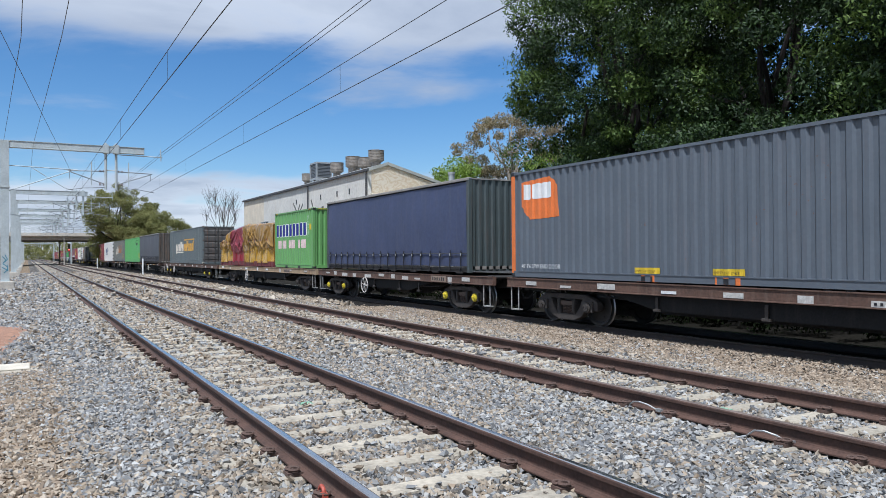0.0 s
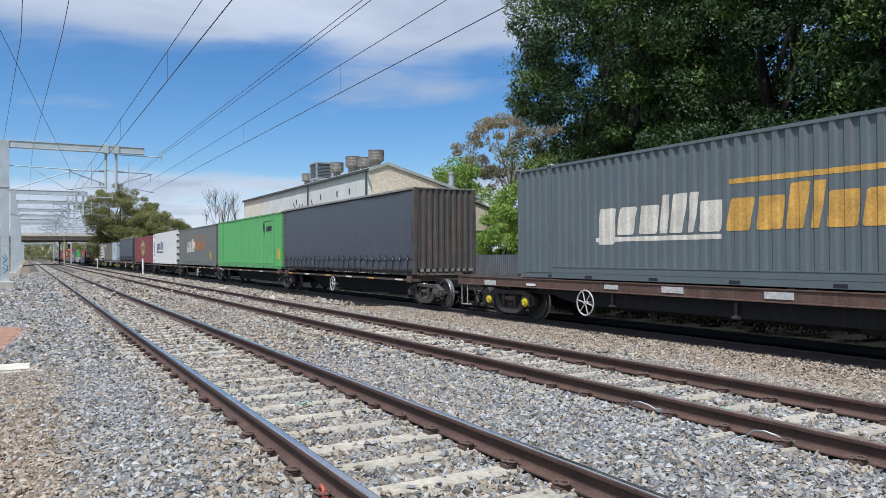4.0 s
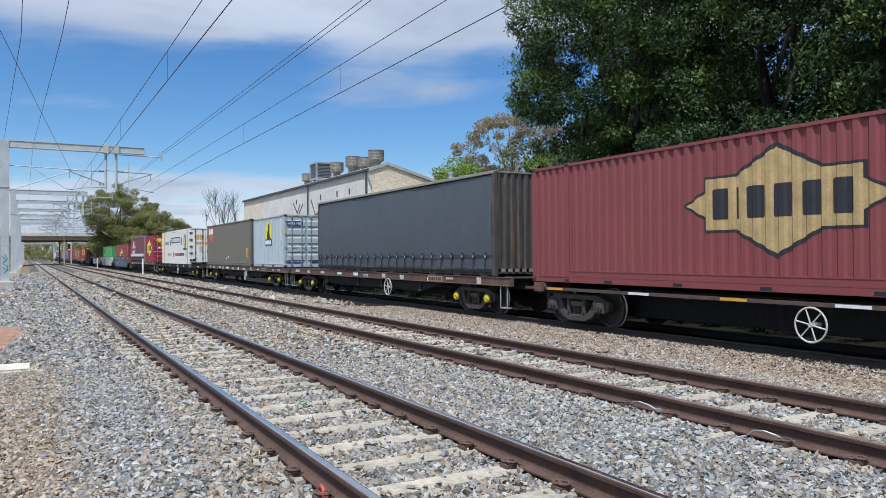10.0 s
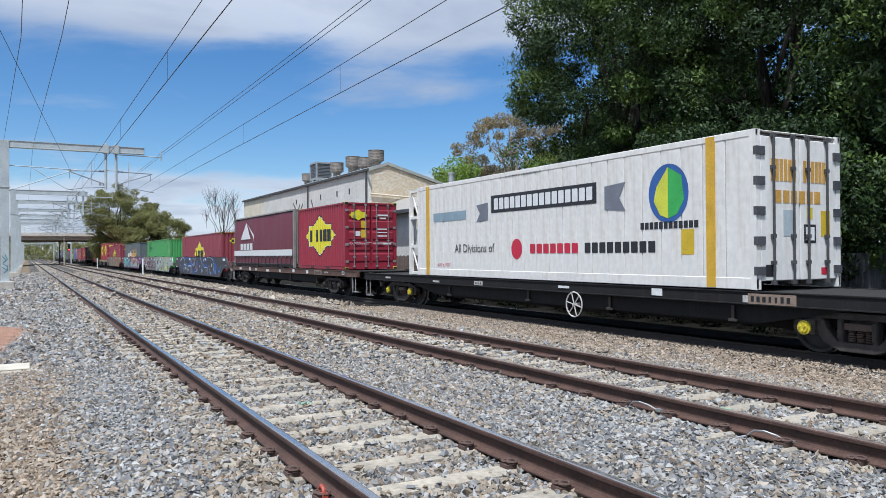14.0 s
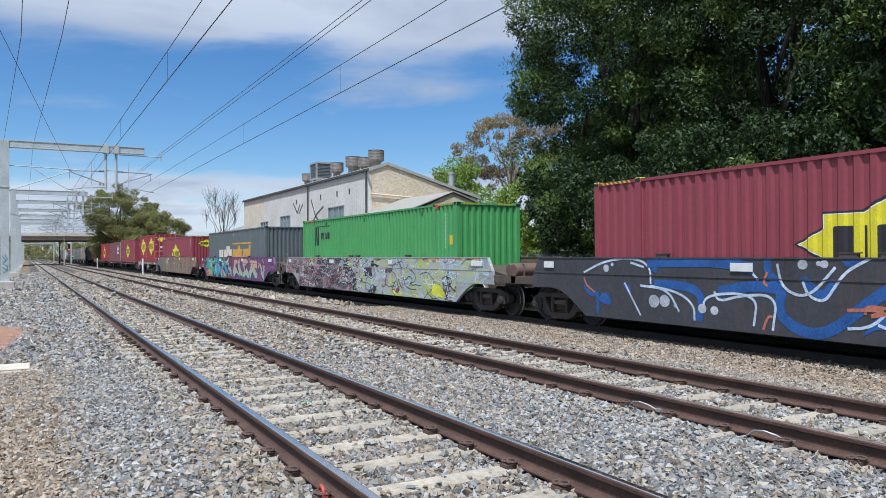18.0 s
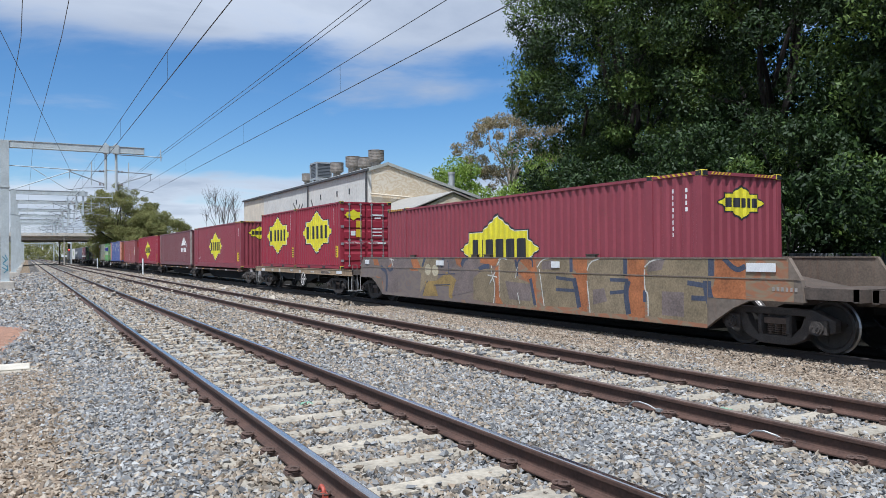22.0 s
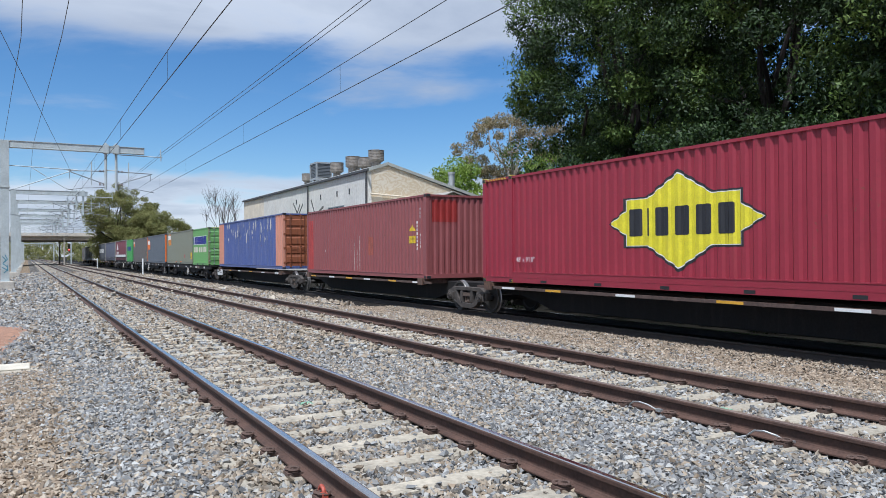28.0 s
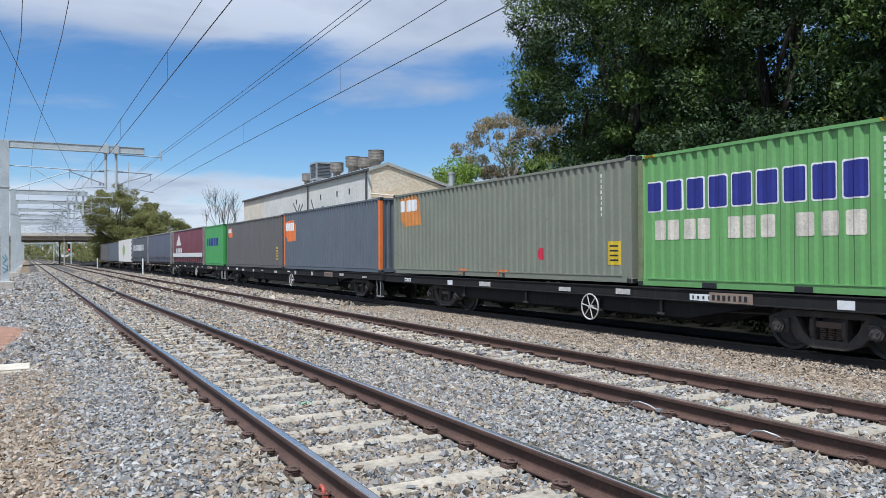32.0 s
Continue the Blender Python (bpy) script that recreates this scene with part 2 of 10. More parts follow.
def torus(bm, c, axis, R, r, seg=20, sub=6):
    """A ring round c; axis 0, 1 or 2."""
    rows = []
    for i in range(seg):
        a = 2 * math.pi * i / seg
        row = []
        for j in range(sub):
            b = 2 * math.pi * j / sub
            u, v, w = (R + r * math.cos(b)) * math.cos(a), (R + r * math.cos(b)) * math.sin(a), r * math.sin(b)
            co = [u, v]
            co.insert(axis, w)
            row.append(bm.verts.new(Vector(co) + Vector(c)))
        rows.append(row)
    for i in range(seg):
        for j in range(sub):
            bm.faces.new((rows[i][j], rows[(i + 1) % seg][j], rows[(i + 1) % seg][(j + 1) % sub], rows[i][(j + 1) % sub]))


def tube(bm, pts, r, seg=6):
    """A bent rod along the points, as one skin."""
    pts = [Vector(p) for p in pts]
    rings = []
    side = None
    for i, p in enumerate(pts):
        d = (pts[min(i + 1, len(pts) - 1)] - pts[max(i - 1, 0)]).normalized()
        if side is None:
            side = d.orthogonal()
        side = (side - d * side.dot(d)).normalized()
        up = d.cross(side)
        rings.append([bm.verts.new(p + (side * math.cos(2 * math.pi * k / seg) + up * math.sin(2 * math.pi * k / seg)) * r) for k in range(seg)])
    for a, b in zip(rings, rings[1:]):
        for k in range(seg):
            bm.faces.new((a[k], a[(k + 1) % seg], b[(k + 1) % seg], b[k]))
    bm.faces.new(rings[0][::-1])
    bm.faces.new(rings[-1])


def mesh_of(name, bm, *materials):
    bmesh.ops.recalc_face_normals(bm, faces=bm.faces)
    me = bpy.data.meshes.new(name)
    bm.to_mesh(me)
    bm.free()
    for m in materials:
        me.materials.append(m)
    return me


def put(name, me, parent=None, at=(0, 0, 0), label=""):
    ob = new(name, me)
    ob.location = at
    if parent is not None:
        ob.parent = parent
    if label:
        tagged(ob, label)
    return ob


def part(name, bm, material, parent, label="", at=(0, 0, 0)):
    return put(name, mesh_of(name, bm, material), parent, at, label)


def thing(name, label, category, group="", kind="", at=(0, 0, 0)):
    ob = new(name)
    ob.empty_display_size = 0.2
    ob.location = at
    return tagged(ob, label, category, group, kind)


def bevelled(bm, w=0.01, seg=1):
    bmesh.ops.bevel(bm, geom=list(bm.edges), offset=w, segments=seg, affect="EDGES", clamp_overlap=True)
    return bm


def sheet(name, verts, faces, material, kind="", label="", parent=None, smooth=False, category=""):
    """A mesh from numpy arrays: verts (n, 3), faces (m, k)."""
    me = bpy.data.meshes.new(name)
    k = faces.shape[1]
    me.vertices.add(len(verts))
    me.vertices.foreach_set("co", np.ascontiguousarray(verts, dtype=np.float32).ravel())
    me.loops.add(faces.size)
    me.loops.foreach_set("vertex_index", np.ascontiguousarray(faces, dtype=np.int32).ravel())
    me.polygons.add(len(faces))
    me.polygons.foreach_set("loop_start", np.arange(0, faces.size, k, dtype=np.int32))
    me.update(calc_edges=True)
    me.validate()
    me.polygons.foreach_set("use_smooth", np.full(len(faces), bool(smooth)))
    me.materials.append(material)
    ob = new(name, me)
    if parent is not None:
        ob.parent = parent
    return tagged(ob, label, category, "", kind)


def text_mesh(text, size, m):
    """Readable words as a flat mesh, reading along +x, standing in z."""
    c = bpy.data.curves.new("words", "FONT")
    c.body, c.size, c.resolution_u = text, size, 2
    o = bpy.data.objects.new("words", c)
    scene.collection.objects.link(o)
    me = bpy.data.meshes.new_from_object(o.evaluated_get(bpy.context.evaluated_depsgraph_get()))
    bpy.data.objects.remove(o)
    bpy.data.curves.remove(c)
    me.transform(Matrix.Rotation(math.pi / 2, 4, "X"))
    me.materials.clear()
    me.materials.append(m)
    return me

# ---------------------------------------------------------------- ground and tracks
TRACK_1, TRACK_2, TRACK_3 = 2.59, 6.44, 13.035
TRAIN_RAIL_Z = -0.32
HALF = 0.7525
PROFILE = [(-3000, -0.45), (-300, -0.45), (-40, -0.40), (-6, -0.36), (-1.2, -0.36), (-0.3, -0.33), (0.35, -0.29), (0.9, -0.235), (1.4, -0.205),
           (8.0, -0.205), (8.7, -0.25), (9.5, -0.36), (10.3, -0.45), (11.0, -0.478), (15.0, -0.478), (16.2, -0.62), (17.5, -0.55),
           (22, -0.5), (60, -0.5), (300, -0.5), (3000, -0.5)]


def ground_z(x):
    return np.interp(x, [p[0] for p in PROFILE], [p[1] for p in PROFILE])


ballast_cols = [(0.035, 0.034, 0.033), (0.10, 0.096, 0.092), (0.09, 0.09, 0.092), (0.19, 0.175, 0.155), (0.17, 0.135, 0.095), (0.075, 0.075, 0.078), (0.22, 0.205, 0.185), (0.13, 0.11, 0.085)]
tan_cols = [(0.14, 0.12, 0.095), (0.24, 0.205, 0.16), (0.19, 0.16, 0.125), (0.29, 0.25, 0.20)]
dirt_cols = [(0.20, 0.145, 0.09), (0.27, 0.20, 0.13), (0.17, 0.125, 0.08), (0.32, 0.26, 0.19)]
GROUND_BALLAST = stone_mat("crushed_stone", ballast_cols, 22)
GROUND_TAN = stone_mat("dusty_stone", tan_cols, 24)
GROUND_DIRT = stone_mat("brown_gravel", dirt_cols, 34, 0.6)
# near-black tones: the shade under and behind the train is put into the colour
GROUND_DARK = stone_mat("shade_dark_stone", [(0.014, 0.013, 0.012), (0.026, 0.023, 0.020), (0.018, 0.016, 0.014), (0.034, 0.030, 0.026)], 22)
GROUND_YARD = stone_mat("shade_dark_ground", [(0.010, 0.009, 0.007), (0.016, 0.014, 0.010), (0.012, 0.011, 0.008)], 12, 0.5)


def make_ground():
    xs = np.array([p[0] for p in PROFILE])
    ys = np.array([-600, -60, -8, 0, 4, 8, 12, 18, 26, 40, 60, 90, 140, 220, 400, 900, 4000.0])
    X, Y = np.meshgrid(xs, ys, indexing="ij")
    Z = ground_z(X)
    v = np.stack([X.ravel(), Y.ravel(), Z.ravel()], 1)
    n = len(ys)
    f = []
    slot = []
    for i in range(len(xs) - 1):
        mid = (xs[i] + xs[i + 1]) / 2
        # slots 3 and 4 carry the painted shade from the train outwards
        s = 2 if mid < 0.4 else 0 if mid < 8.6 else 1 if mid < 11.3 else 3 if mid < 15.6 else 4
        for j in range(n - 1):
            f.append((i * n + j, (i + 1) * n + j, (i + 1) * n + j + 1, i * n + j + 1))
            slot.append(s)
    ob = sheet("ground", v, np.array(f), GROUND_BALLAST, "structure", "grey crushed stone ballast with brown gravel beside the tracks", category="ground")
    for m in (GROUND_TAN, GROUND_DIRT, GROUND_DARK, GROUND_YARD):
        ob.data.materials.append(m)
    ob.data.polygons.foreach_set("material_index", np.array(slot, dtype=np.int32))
    return ob


def scatter_stones(name, seed, n, zlo, zhi, size, mats, label, xlo, xhi, ylo=-3.0, all_round=False):
    """Loose angular chips of stone lying on the ballast between two distances from the eye; tan ones where the share is high."""
    r = np.random.default_rng(seed)
    x = r.uniform(xlo, xhi, n)
    y = r.uniform(ylo, (zhi - xlo * math.sin(YAW)) / math.cos(YAW), n)
    depth = x * math.sin(YAW) + y * math.cos(YAW)
    side = x * math.cos(YAW) - y * math.sin(YAW)
    keep = (depth > zlo) & (depth < zhi) & (np.abs(side) < 0.63 * depth + 0.3)
    if all_round:
        keep = (depth < zhi) & ~((depth > zlo) & (np.abs(side) < 0.63 * depth + 0.3))
    lift = np.zeros(n)
    for c in (TRACK_1, TRACK_2):
        for s in (-HALF, HALF):
            keep &= np.abs(x - c - s) > 0.06
        phase = (y - SLEEPER_0) / SLEEPER_STEP
        on = (np.abs(x - c) < 1.27) & (np.abs(phase - np.round(phase)) < np.where(np.abs(x - c) < 0.86, 0.155, 0.15))
        inner = np.abs(x - c) < 0.86
        # stones creep unevenly over the sleepers' edges
        bare = np.abs(phase - np.round(phase)) < 0.150 + 0.016 * np.sin(x * 7.1 + np.round(phase) * 2.3) + 0.012 * np.sin(x * 17.0 + np.round(phase) * 5.1)
        keep &= ~(on & bare & (r.random(n) > np.where(inner, np.interp(depth, [8, 16, 30], [0.035, 0.2, 0.45]), 0.55)))
        lift[on] = 0.034
    x, y, lift = x[keep], y[keep], lift[keep]
    n = len(x)
    octa = np.array([(1, 0, 0), (-1, 0, 0), (0, 1, 0), (0, -1, 0), (0, 0, 1), (0, 0, -1)], float)
    tris = np.array([(0, 2, 4), (2, 1, 4), (1, 3, 4), (3, 0, 4), (2, 0, 5), (1, 2, 5), (3, 1, 5), (0, 3, 5)])
    v = octa[None] * r.uniform(0.7, 1.35, (n, 6, 1)) + r.normal(size=(n, 6, 3)) * 0.27
    v *= size * r.uniform(0.5, 1.4, (n, 1, 1)) * r.uniform(0.7, 1.3, (n, 1, 3)) * np.array([1.25, 1.0, 0.78])
    a, b = r.uniform(0, 6.28, n), r.normal(size=n) * 0.9
    ca, sa, cb, sb = np.cos(a)[:, None], np.sin(a)[:, None], np.cos(b)[:, None], np.sin(b)[:, None]
    X, Y, Z = v[..., 0], v[..., 1], v[..., 2]
    Y, Z = Y * cb - Z * sb, Y * sb + Z * cb
    X, Y = X * ca - Y * sa, X * sa + Y * ca
    gz = ground_z(x) + r.uniform(-0.85, 0.65, n) * size + lift
    v = np.stack([X + x[:, None], Y + y[:, None], Z + gz[:, None]], -1).reshape(-1, 3)
    f = (tris[None] + (np.arange(n) * 6)[:, None, None]).reshape(-1, 3)
    ob = sheet(name, v, f, mats[0], "stuff", label, category="stones")
    ob.data.materials.append(mats[1])
    patch = np.sin(x * 2.1 + 1.3 * np.sin(y * 0.7)) * 0.5 + np.sin(y * 1.1 + 2.0 * np.sin(x * 0.9)) * 0.5
    near = np.interp(x, [q[0] for q in SHARE], [q[1] for q in SHARE])
    far = np.interp(x, [q[0] for q in SHARE_FAR], [q[1] for q in SHARE_FAR])
    share = near + (far - near) * np.clip((y + 0.4 * x - 9) / 8, 0, 1) + 0.16 * patch
    which = (r.random(n) < share).astype(np.int32)
    if len(mats) > 2:
        # rusty brown dust where the path meets the ballast
        ob.data.materials.append(mats[2])
        which[(which == 1) & (x < 0.35) & (r.random(n) < 0.7)] = 2
    ob.data.polygons.foreach_set("material_index", np.repeat(which, 8))
    return ob


SLEEPER_0, SLEEPER_STEP = 4.78, 0.64
CONCRETE = mat("sleeper_concrete", (0.345, 0.305, 0.24), 0.85, vary=0.22, scale=2.5, bump=0.3, bscale=60, rand=0.12)
OLD_TIMBER = mat("dark_sleeper", (0.10, 0.085, 0.07), 0.9, vary=0.25)
RAIL_RUST = mat("rail_rust", (0.078, 0.042, 0.03), 0.8, vary=0.25, scale=4, bump=0.2)
RAIL_DARK = mat("rail_dark", (0.045, 0.035, 0.03), 0.75, vary=0.25, scale=4)
RAIL_TOP = mat("polished_rail_head", (0.62, 0.62, 0.62), 0.22, 1.0, vary=0.08, scale=2)
RAIL_TOP_DULL = mat("dull_rail_head", (0.26, 0.20, 0.17), 0.45, 0.6, vary=0.2, scale=2)
CLIP = mat("rusty_clip", (0.09, 0.055, 0.042), 0.85, vary=0.3, scale=12)


def make_track(name, cx, rail_z, side, top, sleeper_m, label, near_pieces):
    tr = thing(name, label, "railway track", kind="structure", at=(cx, 0, rail_z))
    prof = [(-0.07, -0.17), (-0.07, -0.158), (-0.018, -0.14), (-0.009, -0.125), (-0.009, -0.05), (-0.035, -0.038), (-0.036, -0.014), (-0.031, -0.005), (-0.020, -0.0008)]
    prof = prof + [(-x, z) for x, z in prof[::-1]]
    for s in (-HALF, HALF):
        bm = bmesh.new()
        ends = []
        for y in (-40, 400):
            ends.append([bm.verts.new((x, y, z)) for x, z in prof])
        k = len(prof)
        for i in range(k):
            f = bm.faces.new((ends[0][i], ends[1][i], ends[1][(i + 1) % k], ends[0][(i + 1) % k]))
            zs = [v.co.z for v in f.verts]
            f.material_index = 1 if min(zs) > -0.006 else 0
        bmesh.ops.recalc_face_normals(bm, faces=bm.faces)
        put("rail", mesh_of("rail", bm, side, top), tr, (s, 0, 0))
    bm = bmesh.new()
    box(bm, -1.25, 1.25, -0.10, 0.10, -0.36, -0.172)
    bevelled(bm, 0.018)
    one = mesh_of("sleeper", bm, sleeper_m)
    bm = bmesh.new()
    for sx in (-1, 1):
        torus(bm, (0.115 * sx, -0.025, -0.118), 2, 0.038, 0.013, 10, 5)
        torus(bm, (0.125 * sx, 0.035, -0.126), 2, 0.032, 0.013, 10, 5)
        box(bm, 0.05 * sx, 0.17 * sx, -0.055, 0.055, -0.172, -0.14)
    clip = mesh_of("rail_clip", bm, CLIP)
    y = SLEEPER_0 - SLEEPER_STEP * 26
    far = bmesh.new()
    while y < 300:
        if y < near_pieces:
            s = put("sleeper", one, tr, (0, y, 0))
            if y < 17 and rail_z == 0.0:
                for h in (-HALF, HALF):
                    put("rail_clip", clip, s, (h, 0, 0))
        else:
            box(far, -1.25, 1.25, y - 0.115, y + 0.115, -0.36, -0.172)
        y += SLEEPER_STEP
    tagged(part("sleepers", far, sleeper_m, tr), kind="stuff")
    return tr


make_ground()
make_track("track_1", TRACK_1, 0.0, RAIL_RUST, RAIL_TOP, CONCRETE, "steel rails with bright worn heads on pale concrete sleepers", 70)
make_track("track_2", TRACK_2, 0.0, RAIL_RUST, RAIL_TOP_DULL, CONCRETE, "rust-brown steel rails on pale concrete sleepers in ballast", 70)
make_track("track_3", TRACK_3, TRAIN_RAIL_Z, RAIL_DARK, RAIL_TOP, OLD_TIMBER, "dark rails and sleepers under the freight train", 45)
STONES = island_mat("loose_stone", [(0.06, 0.063, 0.067), (0.27, 0.262, 0.25), (0.12, 0.124, 0.13), (0.39, 0.38, 0.355), (0.29, 0.245, 0.185), (0.09, 0.094, 0.10), (0.42, 0.412, 0.39), (0.19, 0.194, 0.198)], 0.9)
STONES_TAN = island_mat("loose_tan_stone", [(0.15, 0.115, 0.08), (0.34, 0.28, 0.205), (0.25, 0.19, 0.13), (0.44, 0.38, 0.30), (0.12, 0.10, 0.08), (0.30, 0.235, 0.165), (0.21, 0.19, 0.16)], 0.9)
STONES_BROWN = island_mat("dusty_brown_stone", [(0.13, 0.095, 0.065), (0.31, 0.24, 0.17), (0.22, 0.165, 0.11), (0.42, 0.345, 0.26), (0.10, 0.08, 0.06)], 0.9)
SHARE = [(-2, 0.95), (0.1, 0.92), (0.42, 0.4), (0.7, 0.08), (1.05, 0.08), (1.45, 0.5), (2.0, 0.5), (3.4, 0.42), (3.9, 0.16), (4.7, 0.22), (5.4, 0.25), (7.4, 0.30), (8.1, 0.66), (9.2, 0.92), (11.5, 0.95)]
SHARE_FAR = [(-2, 0.25), (0.0, 0.18), (1.1, 0.15), (1.6, 0.55), (3.4, 0.62), (4.6, 0.72), (7.4, 0.72), (8.1, 0.8), (11.5, 0.95)]
CHIPS = "loose grey and tan crushed stones between the rails"
scatter_stones("ballast_stones", 1, 330000, 4.2, 12, 0.0215, (STONES, STONES_TAN, STONES_BROWN), CHIPS, -1.9, 9.6)
scatter_stones("ballast_stones", 2, 150000, 12, 28, 0.036, (STONES, STONES_TAN, STONES_BROWN), CHIPS, -2.4, 9.6)
scatter_stones("ballast_stones", 6, 58000, 28, 80, 0.07, (STONES, STONES_TAN, STONES_BROWN), CHIPS, -2.2, 11.2)
scatter_stones("ballast_stones", 7, 16000, 4.2, 8, 0.032, (STONES, STONES_TAN, STONES_BROWN), CHIPS, -1.9, 9.6, -9.0, True)
scatter_stones("shoulder_stones", 4, 62000, 8, 28, 0.0235, (STONES, STONES_BROWN), "dusty tan stones on the ballast shoulder", 9.4, 12.2)


def soil_patch():
    """Low heap of orange-brown soil beside the walkway."""
    n, m = 16, 24
    v = []
    for i in range(n):
        for j in range(m):
            a, r = 2 * math.pi * j / m, i / (n - 1)
            x, y = -0.75 + 0.85 * r * math.cos(a) * (1 + 0.2 * math.sin(3 * a)), 19.5 + 3.6 * r * math.sin(a)
            v.append((x, y, float(ground_z(x)) + 0.13 * (1 - r * r) + 0.03 * noise.noise(Vector((x * 3, y * 3, 0))) - 0.02))
    f = [(i * m + j, i * m + (j + 1) % m, (i + 1) * m + (j + 1) % m, (i + 1) * m + j) for i in range(n - 1) for j in range(m)]
    sheet("soil_heap", np.array(v), np.array(f), mat("orange_soil", (0.30, 0.165, 0.105), 0.95, vary=0.25, scale=5, bump=0.8, bscale=25), "", "low heap of orange-brown soil beside the track", smooth=True, category="soil")


soil_patch()

# ---------------------------------------------------------------- the train: bogies, wagons, containers
RIDERS = []      # (thing, place along the train, height)
WHEELSETS = []
CX = TRACK_3


def travel(t):
    return 14.45 * t - 0.029 * t * t


def ride(ob, q, z):
    ob.location = (CX, q, z)
    RIDERS.append((ob, q, z))
    return ob


def lathe(bm, outline, seg=28):
    """(radius, x) pairs turned round the x axis."""
    rows = []
    for i in range(seg):
        a = 2 * math.pi * i / seg
        rows.append([bm.verts.new((x, r * math.cos(a), r * math.sin(a))) for r, x in outline])
    for i in range(seg):
        p, q = rows[i], rows[(i + 1) % seg]
        for j in range(len(outline) - 1):
            f = bm.faces.new((p[j], q[j], q[j + 1], p[j + 1]))
            r = max(outline[j][0], outline[j + 1][0])
            f.material_index = 1 if min(outline[j][0], outline[j + 1][0]) > 0.435 else 0


def wheelset_mesh():
    bm = bmesh.new()
    for s in (-1, 1):
        o = [(0.07, 0.66), (0.12, 0.66), (0.12, 0.73), (0.36, 0.745), (0.40, 0.795), (0.455, 0.80), (0.46, 0.79), (0.46, 0.70), (0.49, 0.685), (0.485, 0.665), (0.40, 0.665), (0.36, 0.70), (0.12, 0.69)]
        lathe(bm, [(r, x * s) for r, x in o])
        # lightening marks on the disc make its turning visible
        for k in range(3):
            a = 2.1 * k
            cyl(bm, (0.752 * s, 0.27 * math.cos(a), 0.27 * math.sin(a)), (0.762 * s, 0.27 * math.cos(a), 0.27 * math.sin(a)), 0.03, 8)
    cyl(bm, (-1.02, 0, 0), (1.02, 0, 0), 0.075, 12)
    return mesh_of("wheelset", bm, WHEEL, RIM)


def sideframe_mesh():
    bm = bmesh.new()
    w = 0.085
    box(bm, -w, w, -0.80, 0.80, 0.64, 0.76)
    prism(bm, [(-0.46, 0.16), (-0.30, 0.10), (0.30, 0.10), (0.46, 0.16), (0.42, 0.26), (-0.42, 0.26)], -w, w)
    for s in (-1, 1):
        prism(bm, [(0.72 * s, 0.60), (1.06 * s, 0.60), (1.06 * s, 0.34), (0.72 * s, 0.34)], -w - 0.07, -w + 0.02)
        prism(bm, [(0.78 * s, 0.76), (1.18 * s, 0.60), (1.18 * s, 0.40), (1.07 * s, 0.36), (1.05 * s, 0.56), (0.76 * s, 0.56), (0.74 * s, 0.36), (0.64 * s, 0.40), (0.62 * s, 0.64)], -w, w)
        prism(bm, [(0.72 * s, 0.36), (0.70 * s, 0.56), (0.60 * s, 0.62), (0.52 * s, 0.44), (0.34 * s, 0.25), (0.44 * s, 0.15), (0.60 * s, 0.22)], -w, w)
        box(bm, -w, w, 0.25 * s, 0.34 * s, 0.24, 0.66)
        box(bm, -w - 0.03, -w, 0.25 * s, 0.34 * s, 0.30, 0.62)
    bevelled(bm, 0.014)
    return mesh_of("sideframe", bm, BOGIE)


def spring_mesh():
    bm = bmesh.new()
    for y in (-0.15, 0.0, 0.15):
        for k in range(5):
            torus(bm, (0, y, 0.285 + 0.04 * k), 2, 0.055, 0.015, 10, 5)
    box(bm, -0.09, 0.09, -0.24, 0.24, 0.47, 0.58)
    return mesh_of("spring_nest", bm, mat("spring_steel", (0.12, 0.085, 0.065), 0.7, 0.2, vary=0.25, scale=10))


def cap_mesh(m, name):
    bm = bmesh.new()
    cyl(bm, (-0.10, 0, 0), (0.12, 0, 0), 0.125, 14)
    cyl(bm, (-0.13, 0, 0), (-0.10, 0, 0), 0.09, 12)
    for k in range(3):
        a = 2.094 * k + 0.5
        cyl(bm, (-0.15, 0.055 * math.cos(a), 0.055 * math.sin(a)), (-0.12, 0.055 * math.cos(a), 0.055 * math.sin(a)), 0.02, 6)
    return mesh_of("axle_cap", bm, m)


def bolster_mesh():
    bm = bmesh.new()
    prism(bm, [(-0.22, 0.50), (0.22, 0.50), (0.22, 0.72), (-0.22, 0.72)], -0.95, 0.95)
    cyl(bm, (0, 0, 0.72), (0, 0, 0.82), 0.25, 16)
    for y in (-0.5, 0.5):
        box(bm, -0.9, 0.9, y - 0.05, y + 0.05, 0.34, 0.44)
        for s in (-1, 1):
            box(bm, 0.66 * s, 0.78 * s, y * 0.84 - 0.05, y * 0.84 + 0.05, 0.30, 0.62)
    bevelled(bm, 0.01)
    return mesh_of("bolster", bm, BOGIE)


KIT = dict(wheel=wheelset_mesh(), frame=sideframe_mesh(), spring=spring_mesh(), bolster=bolster_mesh(),
           cap=cap_mesh(BOGIE, "plain"), cap_y=cap_mesh(YELLOW, "yellow"))


